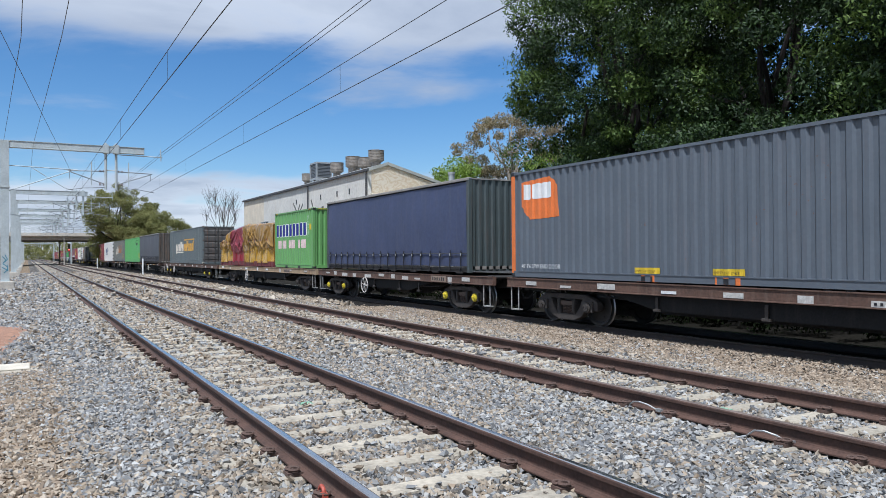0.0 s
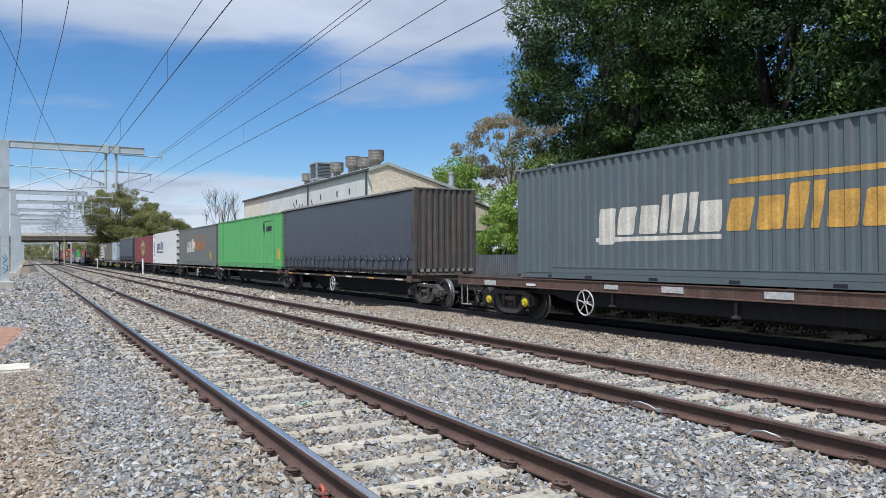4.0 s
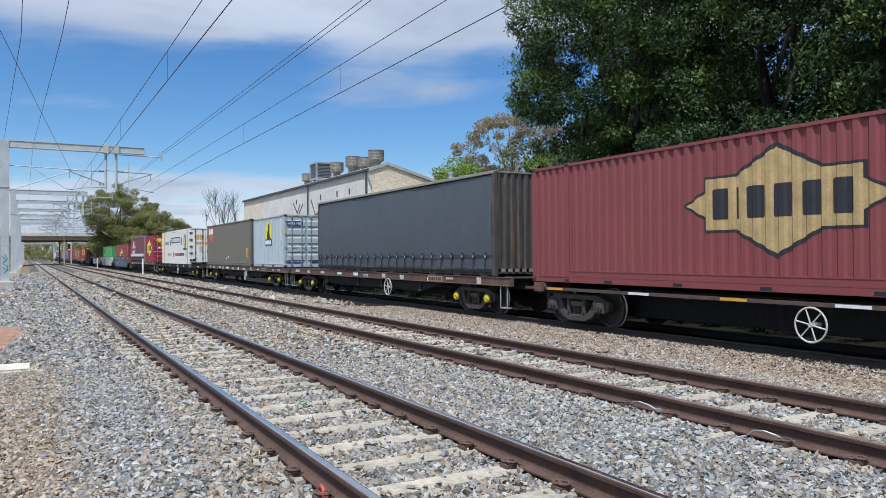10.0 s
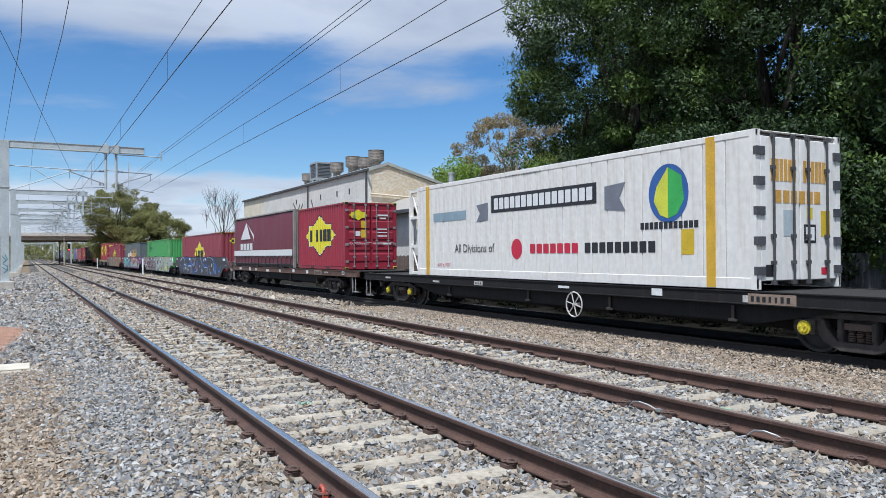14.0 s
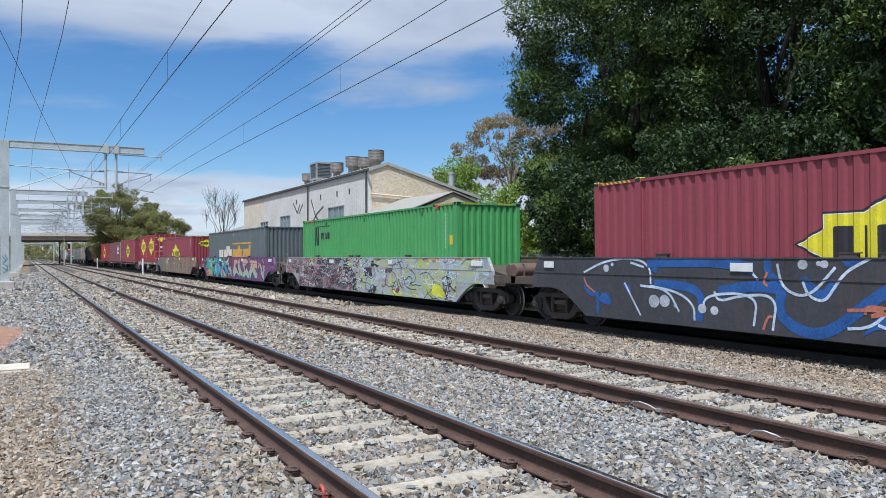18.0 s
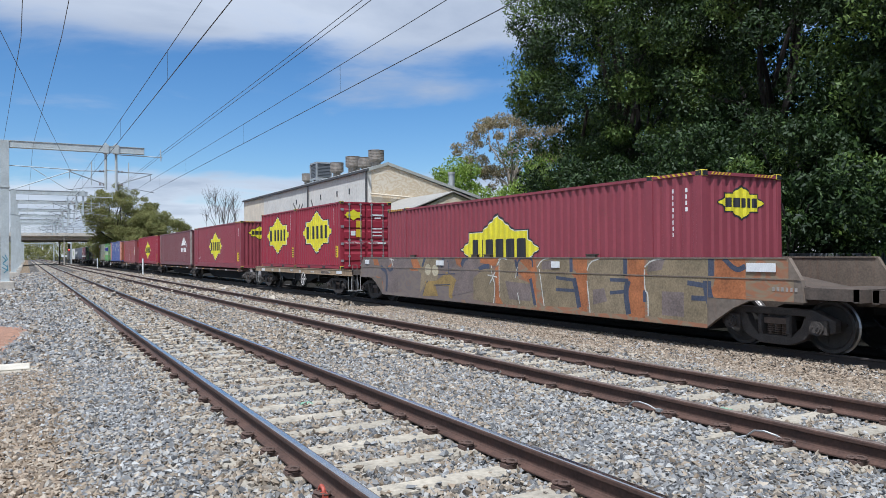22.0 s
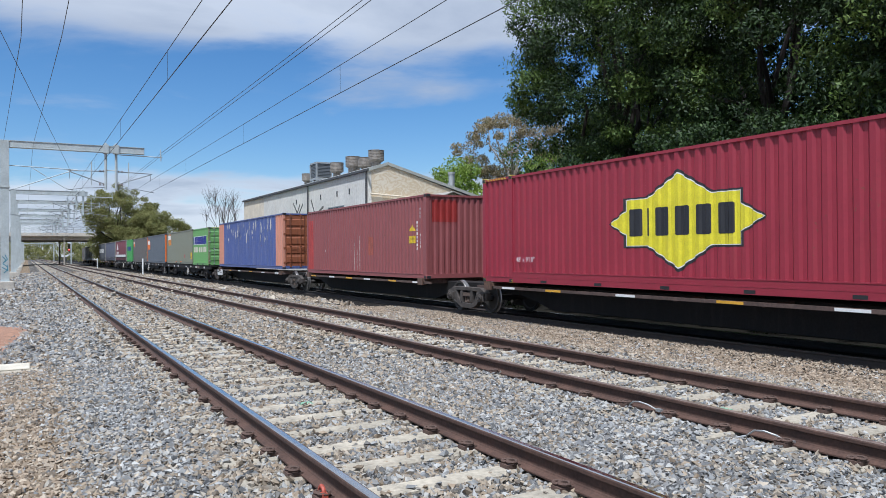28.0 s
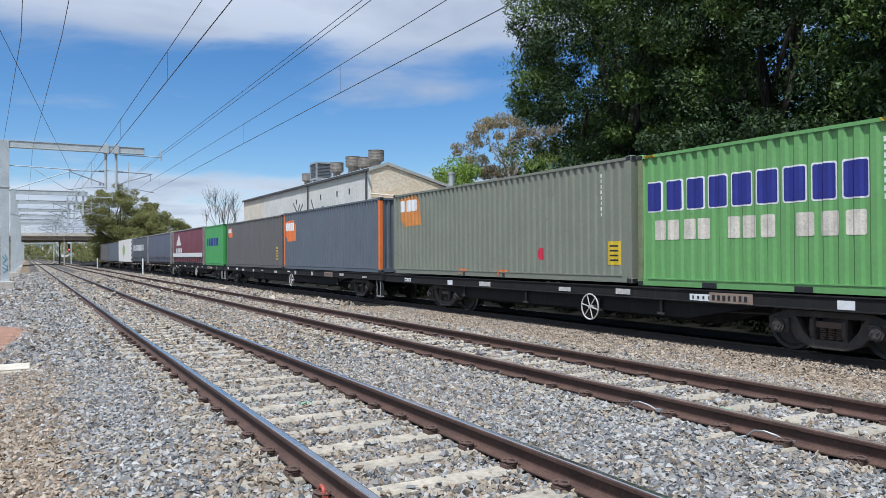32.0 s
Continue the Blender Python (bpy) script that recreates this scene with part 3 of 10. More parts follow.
def bogie(parent, y, z0, yellow=False):
    """A two-axle bogie under its wagon; z0: rail height in the wagon's space."""
    b = put("bogie", KIT["bolster"], parent, (0, y, z0), "rusty cast-steel three-piece bogie")
    for s in (-1, 1):
        put("sideframe", KIT["frame"], b, (1.0 * s, 0, 0))
        put("spring_nest", KIT["spring"], b, (0.98 * s, 0, 0))
        for e in (-1, 1):
            put("axle_cap", KIT["cap_y" if yellow else "cap"], b, (1.10 * s, 0.9 * e, 0.46), "yellow axle end cap" if yellow else "")
    for e in (-0.9, 0.9):
        w = put("wheelset", KIT["wheel"], b)
        w.matrix_parent_inverse = Matrix.Translation((0, e, 0.46))
        WHEELSETS.append(w)
    return b


def handbrake_mesh(m):
    bm = bmesh.new()
    torus(bm, (0, 0, 0), 0, 0.30, 0.018, 24, 6)
    for k in range(6):
        a = math.pi * k / 3 + 0.2
        cyl(bm, (0, 0, 0), (0, 0.29 * math.cos(a), 0.29 * math.sin(a)), 0.014, 6)
    cyl(bm, (-0.03, 0, 0), (0.25, 0, 0), 0.04, 8)
    return mesh_of("handbrake_wheel", bm, m)


def step_mesh(m, h=0.62, w=0.34):
    bm = bmesh.new()
    tube(bm, [(0, -w / 2, 0), (0, -w / 2, -h), (0, w / 2, -h), (0, w / 2, 0)], 0.016)
    if h > 0.8:
        tube(bm, [(0, w / 2, -h * 0.55), (0, -w / 2, -h * 0.45)], 0.014)
        tube(bm, [(0, -w / 2, 0), (0, -w / 2, 0.2), (0, w / 2, 0.2), (0, w / 2, 0)], 0.016)
    box(bm, -0.02, 0.14, -w / 2, w / 2, -h - 0.015, -h + 0.015)
    return mesh_of("step", bm, m)


def coupler_mesh():
    bm = bmesh.new()
    box(bm, -0.1, 0.1, -0.55, 0.1, -0.12, 0.12)
    prism(bm, [(-0.85, -0.16), (-0.55, -0.16), (-0.55, 0.16), (-0.85, 0.16)], -0.2, 0.14)
    tube(bm, [(0.35, 0.1, -0.1), (0.37, -0.25, -0.35), (0.30, -0.6, -0.38), (0.2, -0.85, -0.2)], 0.025)
    bevelled(bm, 0.02)
    return mesh_of("coupler", bm, DARK)


def bracket_mesh():
    bm = bmesh.new()
    box(bm, -0.012, 0.012, -0.035, 0.035, -0.26, 0.0)
    box(bm, -0.03, 0.05, -0.09, 0.09, -0.30, -0.25)
    return mesh_of("bracket", bm, mat("grimy_bracket", (0.05, 0.042, 0.036), 0.75, vary=0.3, scale=8))


def lock_mesh():
    bm = bmesh.new()
    box(bm, -0.06, 0.06, -0.08, 0.08, -0.023, 0.024)
    bevelled(bm, 0.008)
    return mesh_of("twistlock", bm, DARK)


def plate_mesh(w, h, m):
    bm = bmesh.new()
    box(bm, -0.006, 0.006, -w / 2, w / 2, -h / 2, h / 2)
    return mesh_of("plate", bm, m)


KIT.update(lock=lock_mesh(), bracket=bracket_mesh(), brake=handbrake_mesh(mat("weathered_white", (0.5, 0.47, 0.43), 0.6, vary=0.2)), brake_dark=handbrake_mesh(mat("brown_wheel_paint", (0.15, 0.115, 0.095), 0.7, vary=0.2)), step=step_mesh(mat("dusty_white_steel", (0.33, 0.32, 0.30), 0.6, vary=0.3, scale=6, streak=GRIME, streak_amt=0.7)), big_step=step_mesh(mat("grimy_step_steel", (0.16, 0.145, 0.13), 0.65, vary=0.3, scale=6), 0.86, 0.46), coupler=coupler_mesh())
PLATES = {}


def plate(parent, x, y, z, w, h, m=None, name="marker_plate", label=""):
    k = (round(w, 2), round(h, 2), (m or PLATE).name)
    if k not in PLATES:
        PLATES[k] = plate_mesh(w, h, m or PLATE)
    return put(name, PLATES[k], parent, (x, y, z), label)


def bars_on(parent, x, y, z, n, w, h, m, step, name="marking"):
    """A line of unreadable lettering as small upright bars, front to back."""
    bm = bmesh.new()
    r = random.Random(int(abs(y) * 100) + n)
    for i in range(n):
        ww = w * r.uniform(0.6, 1.0)
        box(bm, x - 0.004, x, y - i * step - ww / 2, y - i * step + ww / 2, z - h / 2, z + h / 2 * r.uniform(0.8, 1.0))
    return tagged(part(name, bm, m, parent), kind="stuff")


def flat_wagon(q0, q1, floor, sill, label, bogies=(2.6, 2.6), yellow=False, brake=None, seed=0, plates=8, steps=True):
    """A container flat from q0 (front) to q1; the deck top lies at floor."""
    L = q1 - q0
    r = random.Random(seed)
    w = ride(thing("container_flat_wagon", label, "rail wagon", "wagons of the train"), q0, floor)
    z0 = TRAIN_RAIL_Z - floor
    for s in (-1, 1):
        bm = bmesh.new()
        rim = [(1.17, -0.275), (1.31, -0.275), (1.31, -0.255), (1.29, -0.25), (1.29, -0.05), (1.31, -0.045), (1.31, -0.025), (1.17, -0.025)]
        ends = [[bm.verts.new((x * s, y, z)) for x, z in rim] for y in (0, L)]
        for i in range(8):
            bm.faces.new((ends[0][i - 1], ends[0][i], ends[1][i], ends[1][i - 1]))
        for e in ends:
            bm.faces.new(e)
        bmesh.ops.recalc_face_normals(bm, faces=bm.faces)
        part("side_sill", bm, sill, w)
    bm = bmesh.new()
    box(bm, -1.17, 1.17, 0, L, -0.07, -0.035)
    y = 0.6
    while y < L:
        box(bm, -1.16, 1.16, y - 0.05, y + 0.05, -0.24, -0.07)
        y += 1.5
    part("deck", bm, DARK if sill is not TAN else BROWN, w)
    d = 0.62
    for s in (-1, 1):
        bm = bmesh.new()
        prism(bm, [(0.1, -0.1), (L - 0.1, -0.1), (L - 0.1, -0.38), (L - 3.9, -0.38), (L - 5.2, -d - 0.12), (5.2, -d - 0.12), (3.9, -0.38), (0.1, -0.38)], 0.55 * s, 0.60 * s)
        part("girder", bm, SPINE, w, "soot-black steel girder")
        bm = bmesh.new()
        prism(bm, [(3.8, -0.27), (L - 3.8, -0.27), (L - 5.6, -d), (5.6, -d)], 1.12 * s, 1.16 * s)
        part("side_girder", bm, SPINE, w)
    bm = bmesh.new()
    box(bm, -0.25, 0.25, 0.05, L - 0.05, -0.42, -0.1)
    part("centre_sill", bm, SPINE, w)
    bm = bmesh.new()
    cyl(bm, (-0.75, L * 0.42, -0.58), (-0.75, L * 0.42 + 1.0, -0.58), 0.19, 14)
    part("air_tank", bm, DARK, w)
    bogie(w, bogies[0], z0, yellow)
    bogie(w, L - bogies[1], z0, yellow)
    if brake is not None:
        put("handbrake_wheel", KIT["brake"], w, (-1.33, brake, -0.55))
    if steps:
        for y in (0.35, L - 0.35):
            put("step", KIT["step"], w, (-1.27, y, -0.27))
    for s, y in ((1, 0.0), (-1, L)):
        c = put("coupler", KIT["coupler"], w, (0, y, z0 + 0.85))
        if s < 0:
            c.rotation_euler = (0, 0, math.pi)
    for i in range(plates):
        y = 0.7 + (L - 1.4) * (i + r.uniform(-0.25, 0.25) + 0.5) / plates
        wide, tall = r.choice(((0.46, 0.12), (0.46, 0.10), (0.6, 0.13), (0.3, 0.15), (0.42, 0.06), (0.24, 0.2)))
        p = plate(w, -1.299, y, -0.15 - r.uniform(-0.02, 0.05), wide, tall, r.choice((PLATE, WORN_PLATE, WORN_PLATE)), label="white reflective marker plate")
        if r.random() < 0.15:
            bars_on(p, -0.007, wide * 0.35, 0.0, 4, 0.05, tall * 0.5, BLACK, wide * 0.22)
    yb = L * 0.22
    nb = plate(w, -1.303, yb, -0.16, 1.0, 0.19, mat("number_board", (0.27, 0.20, 0.15), 0.65, vary=0.2, scale=5), "number_board", "faded brown board with dark lettering too small to read")
    bars_on(nb, -0.007, 0.40, 0.0, 7, 0.085, 0.11, BLACK, 0.125)
    for y in (0.3, L / 2 - 0.2, L / 2 + 0.2, L - 0.3):
        for s in (-1, 1):
            put("twistlock", KIT["lock"], w, (1.14 * s, y, -0.012))
    # brake gear, hoses and brackets hung below the sill
    for k in range(4):
        y = 4.0 + (L - 8.0) * (k + r.uniform(-0.3, 0.3) + 0.5) / 4
        put("bracket", KIT["bracket"], w, (-1.2, y, -0.27 - r.uniform(0.0, 0.08)))
    bm = bmesh.new()
    tube(bm, [(-1.05, 3.6, -0.42), (-1.05, L * 0.4, -0.50), (-1.0, L * 0.7, -0.46), (-1.05, L - 3.6, -0.40)], 0.022)
    part("brake_pipe", bm, DARK, w)
    return w


def spine_platform(q0, q1, floor, label, front_bogie, rear_bogie, c0, c1, seed=0, brake=None, board=False):
    """One platform of an articulated skeletal set; its bogies stand at the shared joints (places along the train)."""
    L = q1 - q0
    r = random.Random(seed)
    w = ride(thing("skeletal_platform", label, "rail wagon", "articulated platforms"), q0, floor)
    z0 = TRAIN_RAIL_Z - floor
    bm = bmesh.new()
    prism(bm, [(0.0, -0.12), (L, -0.12), (L, -0.36), (L - 1.9, -0.40), (L - 3.4, -0.78), (3.4, -0.78), (1.9, -0.40), (0.0, -0.36)], -0.34, 0.34)
    bevelled(bm, 0.02)
    part("spine", bm, SPINE, w, "soot-black box spine")
    for y in (c0 - q0 + 0.35, c1 - q0 - 0.35):
        bm = bmesh.new()
        prism(bm, [(y - 0.18, -0.02), (y + 0.18, -0.02), (y + 0.22, -0.20), (y - 0.22, -0.20)], -1.24, 1.24)
        box(bm, -1.30, -1.12, y - 0.17, y + 0.17, -0.24, -0.015)
        part("bolster", bm, BROWN, w)
    for s in (-1, 1):
        bm = bmesh.new()
        box(bm, 1.16 * s, 1.24 * s, c0 - q0 - 0.3, c1 - q0 + 0.3, -0.20, -0.13)
        for k in range(7):
            y = c0 - q0 + 1.0 + (c1 - c0 - 2) * k / 6
            box(bm, 0.3 * s, 1.18 * s, y - 0.04, y + 0.04, -0.22, -0.14)
        rail = part("side_rail", bm, mat("brown_rail", (0.085, 0.055, 0.045), 0.7, vary=0.25, scale=3), w)
        if s < 0:
            for k in range(6):
                y = c0 - q0 + 0.9 + (c1 - c0 - 1.8) * (k + r.uniform(-0.2, 0.2)) / 5
                plate(rail, -1.246, y, -0.165, 0.62, 0.055, STRIPE if (k + seed) % 2 else PLATE, "marker_stripe")
    if front_bogie is not None:
        bogie(w, front_bogie - q0, z0)
    if rear_bogie is not None:
        bogie(w, rear_bogie - q0, z0)
    if brake is not None:
        put("handbrake_wheel", KIT["brake"], w, (-1.26, brake, -0.52))
    if board:
        nb = plate(w, -1.25, L - 2.4, -0.36, 1.5, 0.36, PLATE, "number_board", "white board with black lettering too small to read")
        name_plate = plate(w, -1.262, c0 - q0 + 1.05, -0.165, 0.62, 0.10, PLATE, "platform_plate", "white plate reading platform 1")
        o = put("lettering", text_mesh("PLATFORM 1", 0.085, BLACK), name_plate, (-0.009, 0.27, -0.03))
        o.rotation_euler = (0, 0, -math.pi / 2)
        bars_on(nb, -0.007, 0.65, 0.07, 4, 0.09, 0.14, BLACK, 0.12)
        bars_on(nb, -0.007, 0.1, 0.0, 5, 0.07, 0.05, BLACK, 0.13)
    return w

# ---------------------------------------------------------------- containers


def corrugation(y0, y1, pitch=0.278, depth=0.045):
    """Breaks (place, depth) of a pressed steel wall from y0 to y1."""
    n = max(1, round((y1 - y0) / pitch))
    p = (y1 - y0) / n
    out = []
    for i in range(n):
        a = y0 + i * p
        out += [(a, 0.0), (a + p * 0.36, 0.0), (a + p * 0.53, depth), (a + p * 0.83, depth)]
    out.append((y1, 0.0))
    return out


def depth_at(breaks, y):
    return float(np.interp(y, [b[0] for b in breaks], [b[1] for b in breaks]))


def wall_strip(bm, breaks, z0, z1, place):
    """A pressed wall; place(a, d, z) gives the point."""
    lo = [bm.verts.new(place(a, d, z0)) for a, d in breaks]
    hi = [bm.verts.new(place(a, d, z1)) for a, d in breaks]
    for i in range(len(lo) - 1):
        bm.faces.new((lo[i], lo[i + 1], hi[i + 1], hi[i]))


def decal(parent, name, outline, material, breaks, place, off=0.004, label=""):
    """Paint with an outline of (a, z) pairs that follows a pressed wall, a hair in front of it."""
    bm = bmesh.new()
    f = bm.faces.new([bm.verts.new((a, 0, z)) for a, z in outline])
    f.normal_update()
    bmesh.ops.triangulate(bm, faces=[f])
    lo, hi = min(o[0] for o in outline), max(o[0] for o in outline)
    for a, _ in breaks:
        if lo + 1e-4 < a < hi - 1e-4:
            bmesh.ops.bisect_plane(bm, geom=bm.verts[:] + bm.edges[:] + bm.faces[:], plane_co=(a, 0, 0), plane_no=(1, 0, 0))
    for v in bm.verts:
        v.co = place(v.co.x, depth_at(breaks, v.co.x) - off, v.co.z)
    return part(name, bm, material, parent, label)


STAR = [(-1, 0), (-.76, .27), (-.76, .52), (-.42, .52), (0, 1), (.42, .52), (.76, .52), (.76, .27), (1, 0), (.76, -.27), (.76, -.52), (.42, -.52), (0, -1), (-.42, -.52), (-.76, -.52), (-.76, -.27)]
CASTING = {}


def casting_mesh(m):
    if m.name not in CASTING:
        bm = bmesh.new()
        box(bm, -0.09, 0.09, -0.09, 0.09, -0.06, 0.06)
        bevelled(bm, 0.012)
        n = len(bm.faces)
        for s in (-1, 1):
            cyl(bm, (0.088 * s, 0, 0), (0.0925 * s, 0, 0), 0.035, 8)
            cyl(bm, (0, 0.088 * s, 0), (0, 0.0925 * s, 0), 0.035, 8)
        bm.faces.ensure_lookup_table()
        for f in bm.faces[n:]:
            f.material_index = 1
        CASTING[m.name] = mesh_of("corner_casting", bm, m, BLACK)
    return CASTING[m.name]


BLOCK_WIDTH = {"I": 0.42, "i": 0.45, "h": 0.7, "w": 1.4}


def blocks(u0, u1, z, h, n, slant=0.0, gap=0.22, pattern=""):
    """Outlines of a row of plain blocks. pattern: C tall, x low, d hanging below, h and i tall and narrow, I narrow, w wide."""
    pattern = pattern or "C" * n
    unit = (u1 - u0) / sum(BLOCK_WIDTH.get(c, 1.0) for c in pattern)
    for c in pattern:
        w = unit * BLOCK_WIDTH.get(c, 1.0)
        a, b = u0 + gap * unit / 2, u0 + w - gap * unit / 2
        u0 += w
        lo, hi = z - h / 2 - (0.26 * h if c == "d" else 0), z + h / 2 - (0.24 * h if c in "xd" else 0)
        k = min(b - a, hi - lo) * 0.07
        yield [(p + slant * (q - z), q) for p, q in ((a + k, lo), (b - k, lo), (b, lo + k), (b, hi - k), (b - k, hi), (a + k, hi), (a, hi - k), (a, lo + k))]


class Box:
    """A steel container: front end at q0 nearest the eye as the train passes; u runs along the near side from the rear to the front."""

    def __init__(self, q0, q1, floor, H, paint, label, end="pressed", posts40=False, casting=None, rail=None, group="containers on the train", cat="container", pockets=False, post=None, end_paint=None, pitch=0.278, W=2.44):
        self.L, self.H, self.W, self.paint, self.q0 = q1 - q0, H, W, paint, q0
        L, w2 = self.L, W / 2
        self.ob = ob = ride(thing("shipping_container", label, cat, group), q0, floor)
        self.breaks = corrugation(0.14, L - 0.14, pitch)
        self.place = lambda y, d, z: Vector((-w2 + 0.012 + d, y, z))
        rail = rail or paint
        ep = end_paint or paint
        bm = bmesh.new()
        wall_strip(bm, self.breaks, 0.155, H - 0.075, self.place)
        part("side_wall", bm, paint, ob, "pressed steel side wall")
        bm = bmesh.new()
        wall_strip(bm, self.breaks, 0.155, H - 0.075, lambda y, d, z: Vector((w2 - 0.012 - d, y, z)))
        part("side_wall", bm, paint, ob)
        bm = bmesh.new()
        for s in (-1, 1):
            box(bm, w2 * s, (w2 - 0.05) * s, 0.1, L - 0.1, H - 0.085, H - 0.02)
        for y in (0.04, L - 0.04):
            box(bm, -w2 + 0.1, w2 - 0.1, y - 0.035, y + 0.035, H - 0.09, H - 0.02)
        part("top_rail", bm, rail, ob)
        bm = bmesh.new()
        for s in (-1, 1):
            box(bm, w2 * s, (w2 - 0.06) * s, 0.1, L - 0.1, 0.01, 0.165)
            box(bm, (w2 + 0.012) * s, (w2 - 0.05) * s, 0.3, L - 0.3, 0.15, 0.175)
        for y in (0.04, L - 0.04):
            box(bm, -w2 + 0.1, w2 - 0.1, y - 0.035, y + 0.035, 0.02, 0.17)
        part("bottom_rail", bm, rail, ob)
        bm = bmesh.new()
        rb = corrugation(0.15, L - 0.15, 0.42, 0.02)
        wall_strip(bm, rb, -w2 + 0.04, w2 - 0.04, lambda y, d, x: Vector((x, y, H - 0.035 - d)))
        box(bm, -w2 + 0.05, w2 - 0.05, 0.06, L - 0.06, 0.1, 0.14)
        part("roof", bm, rail, ob)
        ys = [0.08, L - 0.08]
        if posts40:
            off = (L - 12.192) / 2
            ys += [off + 0.08, L - off - 0.08]
        me = None
        for y in ys[:2]:
            for s in (-1, 1):
                if me is None:
                    bm = bmesh.new()
                    box(bm, -0.07, 0.07, -0.075, 0.075, 0.1, H - 0.1)
                    bevelled(bm, 0.01)
                    me = mesh_of("corner_post", bm, post or rail)
                put("corner_post", me, ob, ((w2 - 0.07) * s, y, 0))
        me = None
        for y in ys[2:]:
            for s in (-1, 1):
                if me is None:
                    bm = bmesh.new()
                    box(bm, -0.04, 0.04, -0.09, 0.09, 0.1, H - 0.1)
                    me = mesh_of("lifting_post", bm, rail)
                put("lifting_post", me, ob, ((w2 - 0.037) * s, y, 0))
        if posts40:
            y0, y1 = ys[2] + 0.1, ys[3] - 0.1
            bm = bmesh.new()
            box(bm, -w2 - 0.008, -w2 + 0.05, y0, y1, 0.015, 0.30)
            box(bm, -w2 - 0.016, -w2 + 0.05, y0, y1, 0.285, 0.31)
            part("lower_rail", bm, rail, ob)
            for f in (0.16, 0.34, 0.52, 0.70, 0.88):
                bm = bmesh.new()
                box(bm, -w2 - 0.011, -w2 - 0.004, y0 + (y1 - y0) * f - 0.13, y0 + (y1 - y0) * f + 0.13, 0.03, 0.10)
                part("lower_slot", bm, BLACK, ob)
        cm = casting_mesh(casting or rail)
        for y in ys:
            for s in (-1, 1):
                for z in (0.06, H - 0.055):
                    put("corner_casting", cm, ob, ((w2 - 0.088) * s, y, z))
        if pockets:
            for y in (L / 2 - 1.03, L / 2 + 1.03):
                bm = bmesh.new()
                box(bm, -w2 - 0.004, -w2 + 0.03, y - 0.18, y + 0.18, 0.012, 0.115)
                part("fork_pocket", bm, BLACK, ob)
        self.end_breaks = corrugation(-w2 + 0.14, w2 - 0.14, 0.25, 0.045)
        self.end_place = lambda x, d, z: Vector((x, 0.03 + d, z))
        if end == "doors":
            self.doors(ep)
        else:
            bm = bmesh.new()
            wall_strip(bm, self.end_breaks, 0.16, H - 0.08, self.end_place)
            part("end_wall", bm, ep, ob, "pressed steel end wall")
        bm = bmesh.new()
        box(bm, -w2 + 0.1, w2 - 0.1, L - 0.09, L - 0.05, 0.16, H - 0.08)
        part("end_wall", bm, ep, ob)

    def doors(self, paint):
        w2, H, ob = self.W / 2, self.H, self.ob
        rods = paint if paint.name in ("rusty_orange", "grimy_door") else mat("zinc_rod", (0.36, 0.37, 0.37), 0.45, 0.5, vary=0.15)
        for s in (-1, 1):
            a, b = (0.02, w2 - 0.15)
            bm = bmesh.new()
            box(bm, a * s, b * s, 0.03, 0.07, 0.16, H - 0.09)
            leaf = part("door", bm, paint, ob, "closed container door leaf")
            for k in range(5):
                z = 0.32 + (H - 0.55) * k / 5
                bm = bmesh.new()
                prism(bm, [(0.031, z), (0.002, z + 0.06), (0.002, z + (H - 0.55) / 5 - 0.14), (0.031, z + (H - 0.55) / 5 - 0.08)], (a + 0.05) * s, (b - 0.05) * s)
                part("door_pressing", bm, paint, leaf)
            for x in (0.26, 0.80):
                bm = bmesh.new()
                cyl(bm, (x * s, -0.022, 0.1), (x * s, -0.022, H - 0.06), 0.018, 8)
                for z in (0.14, 0.55, 1.25, H - 0.6, H - 0.12):
                    box(bm, x * s - 0.05, x * s + 0.05, -0.035, 0.03, z - 0.03, z + 0.03)
                part("lock_rod", bm, rods, leaf, "zinc lock rod")
            for k in range(4):
                z = 0.35 + (H - 0.7) * k / 3
                bm = bmesh.new()
                box(bm, (b - 0.02) * s, (b + 0.12) * s, -0.01, 0.04, z - 0.05, z + 0.05)
                part("hinge", bm, rods, leaf)
            bm = bmesh.new()
            for x in (0.26, 0.80):
                tube(bm, [(x * s, -0.05, 1.15), (x * s + 0.28, -0.05, 1.17)], 0.014)
            part("door_handle", bm, rods, leaf)

    # paint on the near side; u from the rear end, as it reads from the trackside
    def side(self, name, pts, m, off=0.004, label=""):
        return decal(self.ob, name, [(self.L - u, z) for u, z in pts], m, self.breaks, self.place, off, label)

    def front(self, name, pts, m, off=0.004, label=""):
        return decal(self.ob, name, [(x, z) for x, z in pts], m, self.end_breaks, self.end_place, off, label)

    def rect(self, name, u, z, w, h, m, off=0.004, slant=0.0, label=""):
        return self.side(name, [(u - w / 2 - slant * h / 2, z - h / 2), (u + w / 2 - slant * h / 2, z - h / 2), (u + w / 2 + slant * h / 2, z + h / 2), (u - w / 2 + slant * h / 2, z + h / 2)], m, off, label)

    def word(self, u0, u1, z, h, n, m, slant=0.0, off=0.006, gap=0.22, pattern=""):
        """A brand word as a row of plain blocks, one to a letter."""
        for pts in blocks(u0, u1, z, h, n, slant, gap, pattern):
            self.side("logo_block", pts, m, off)

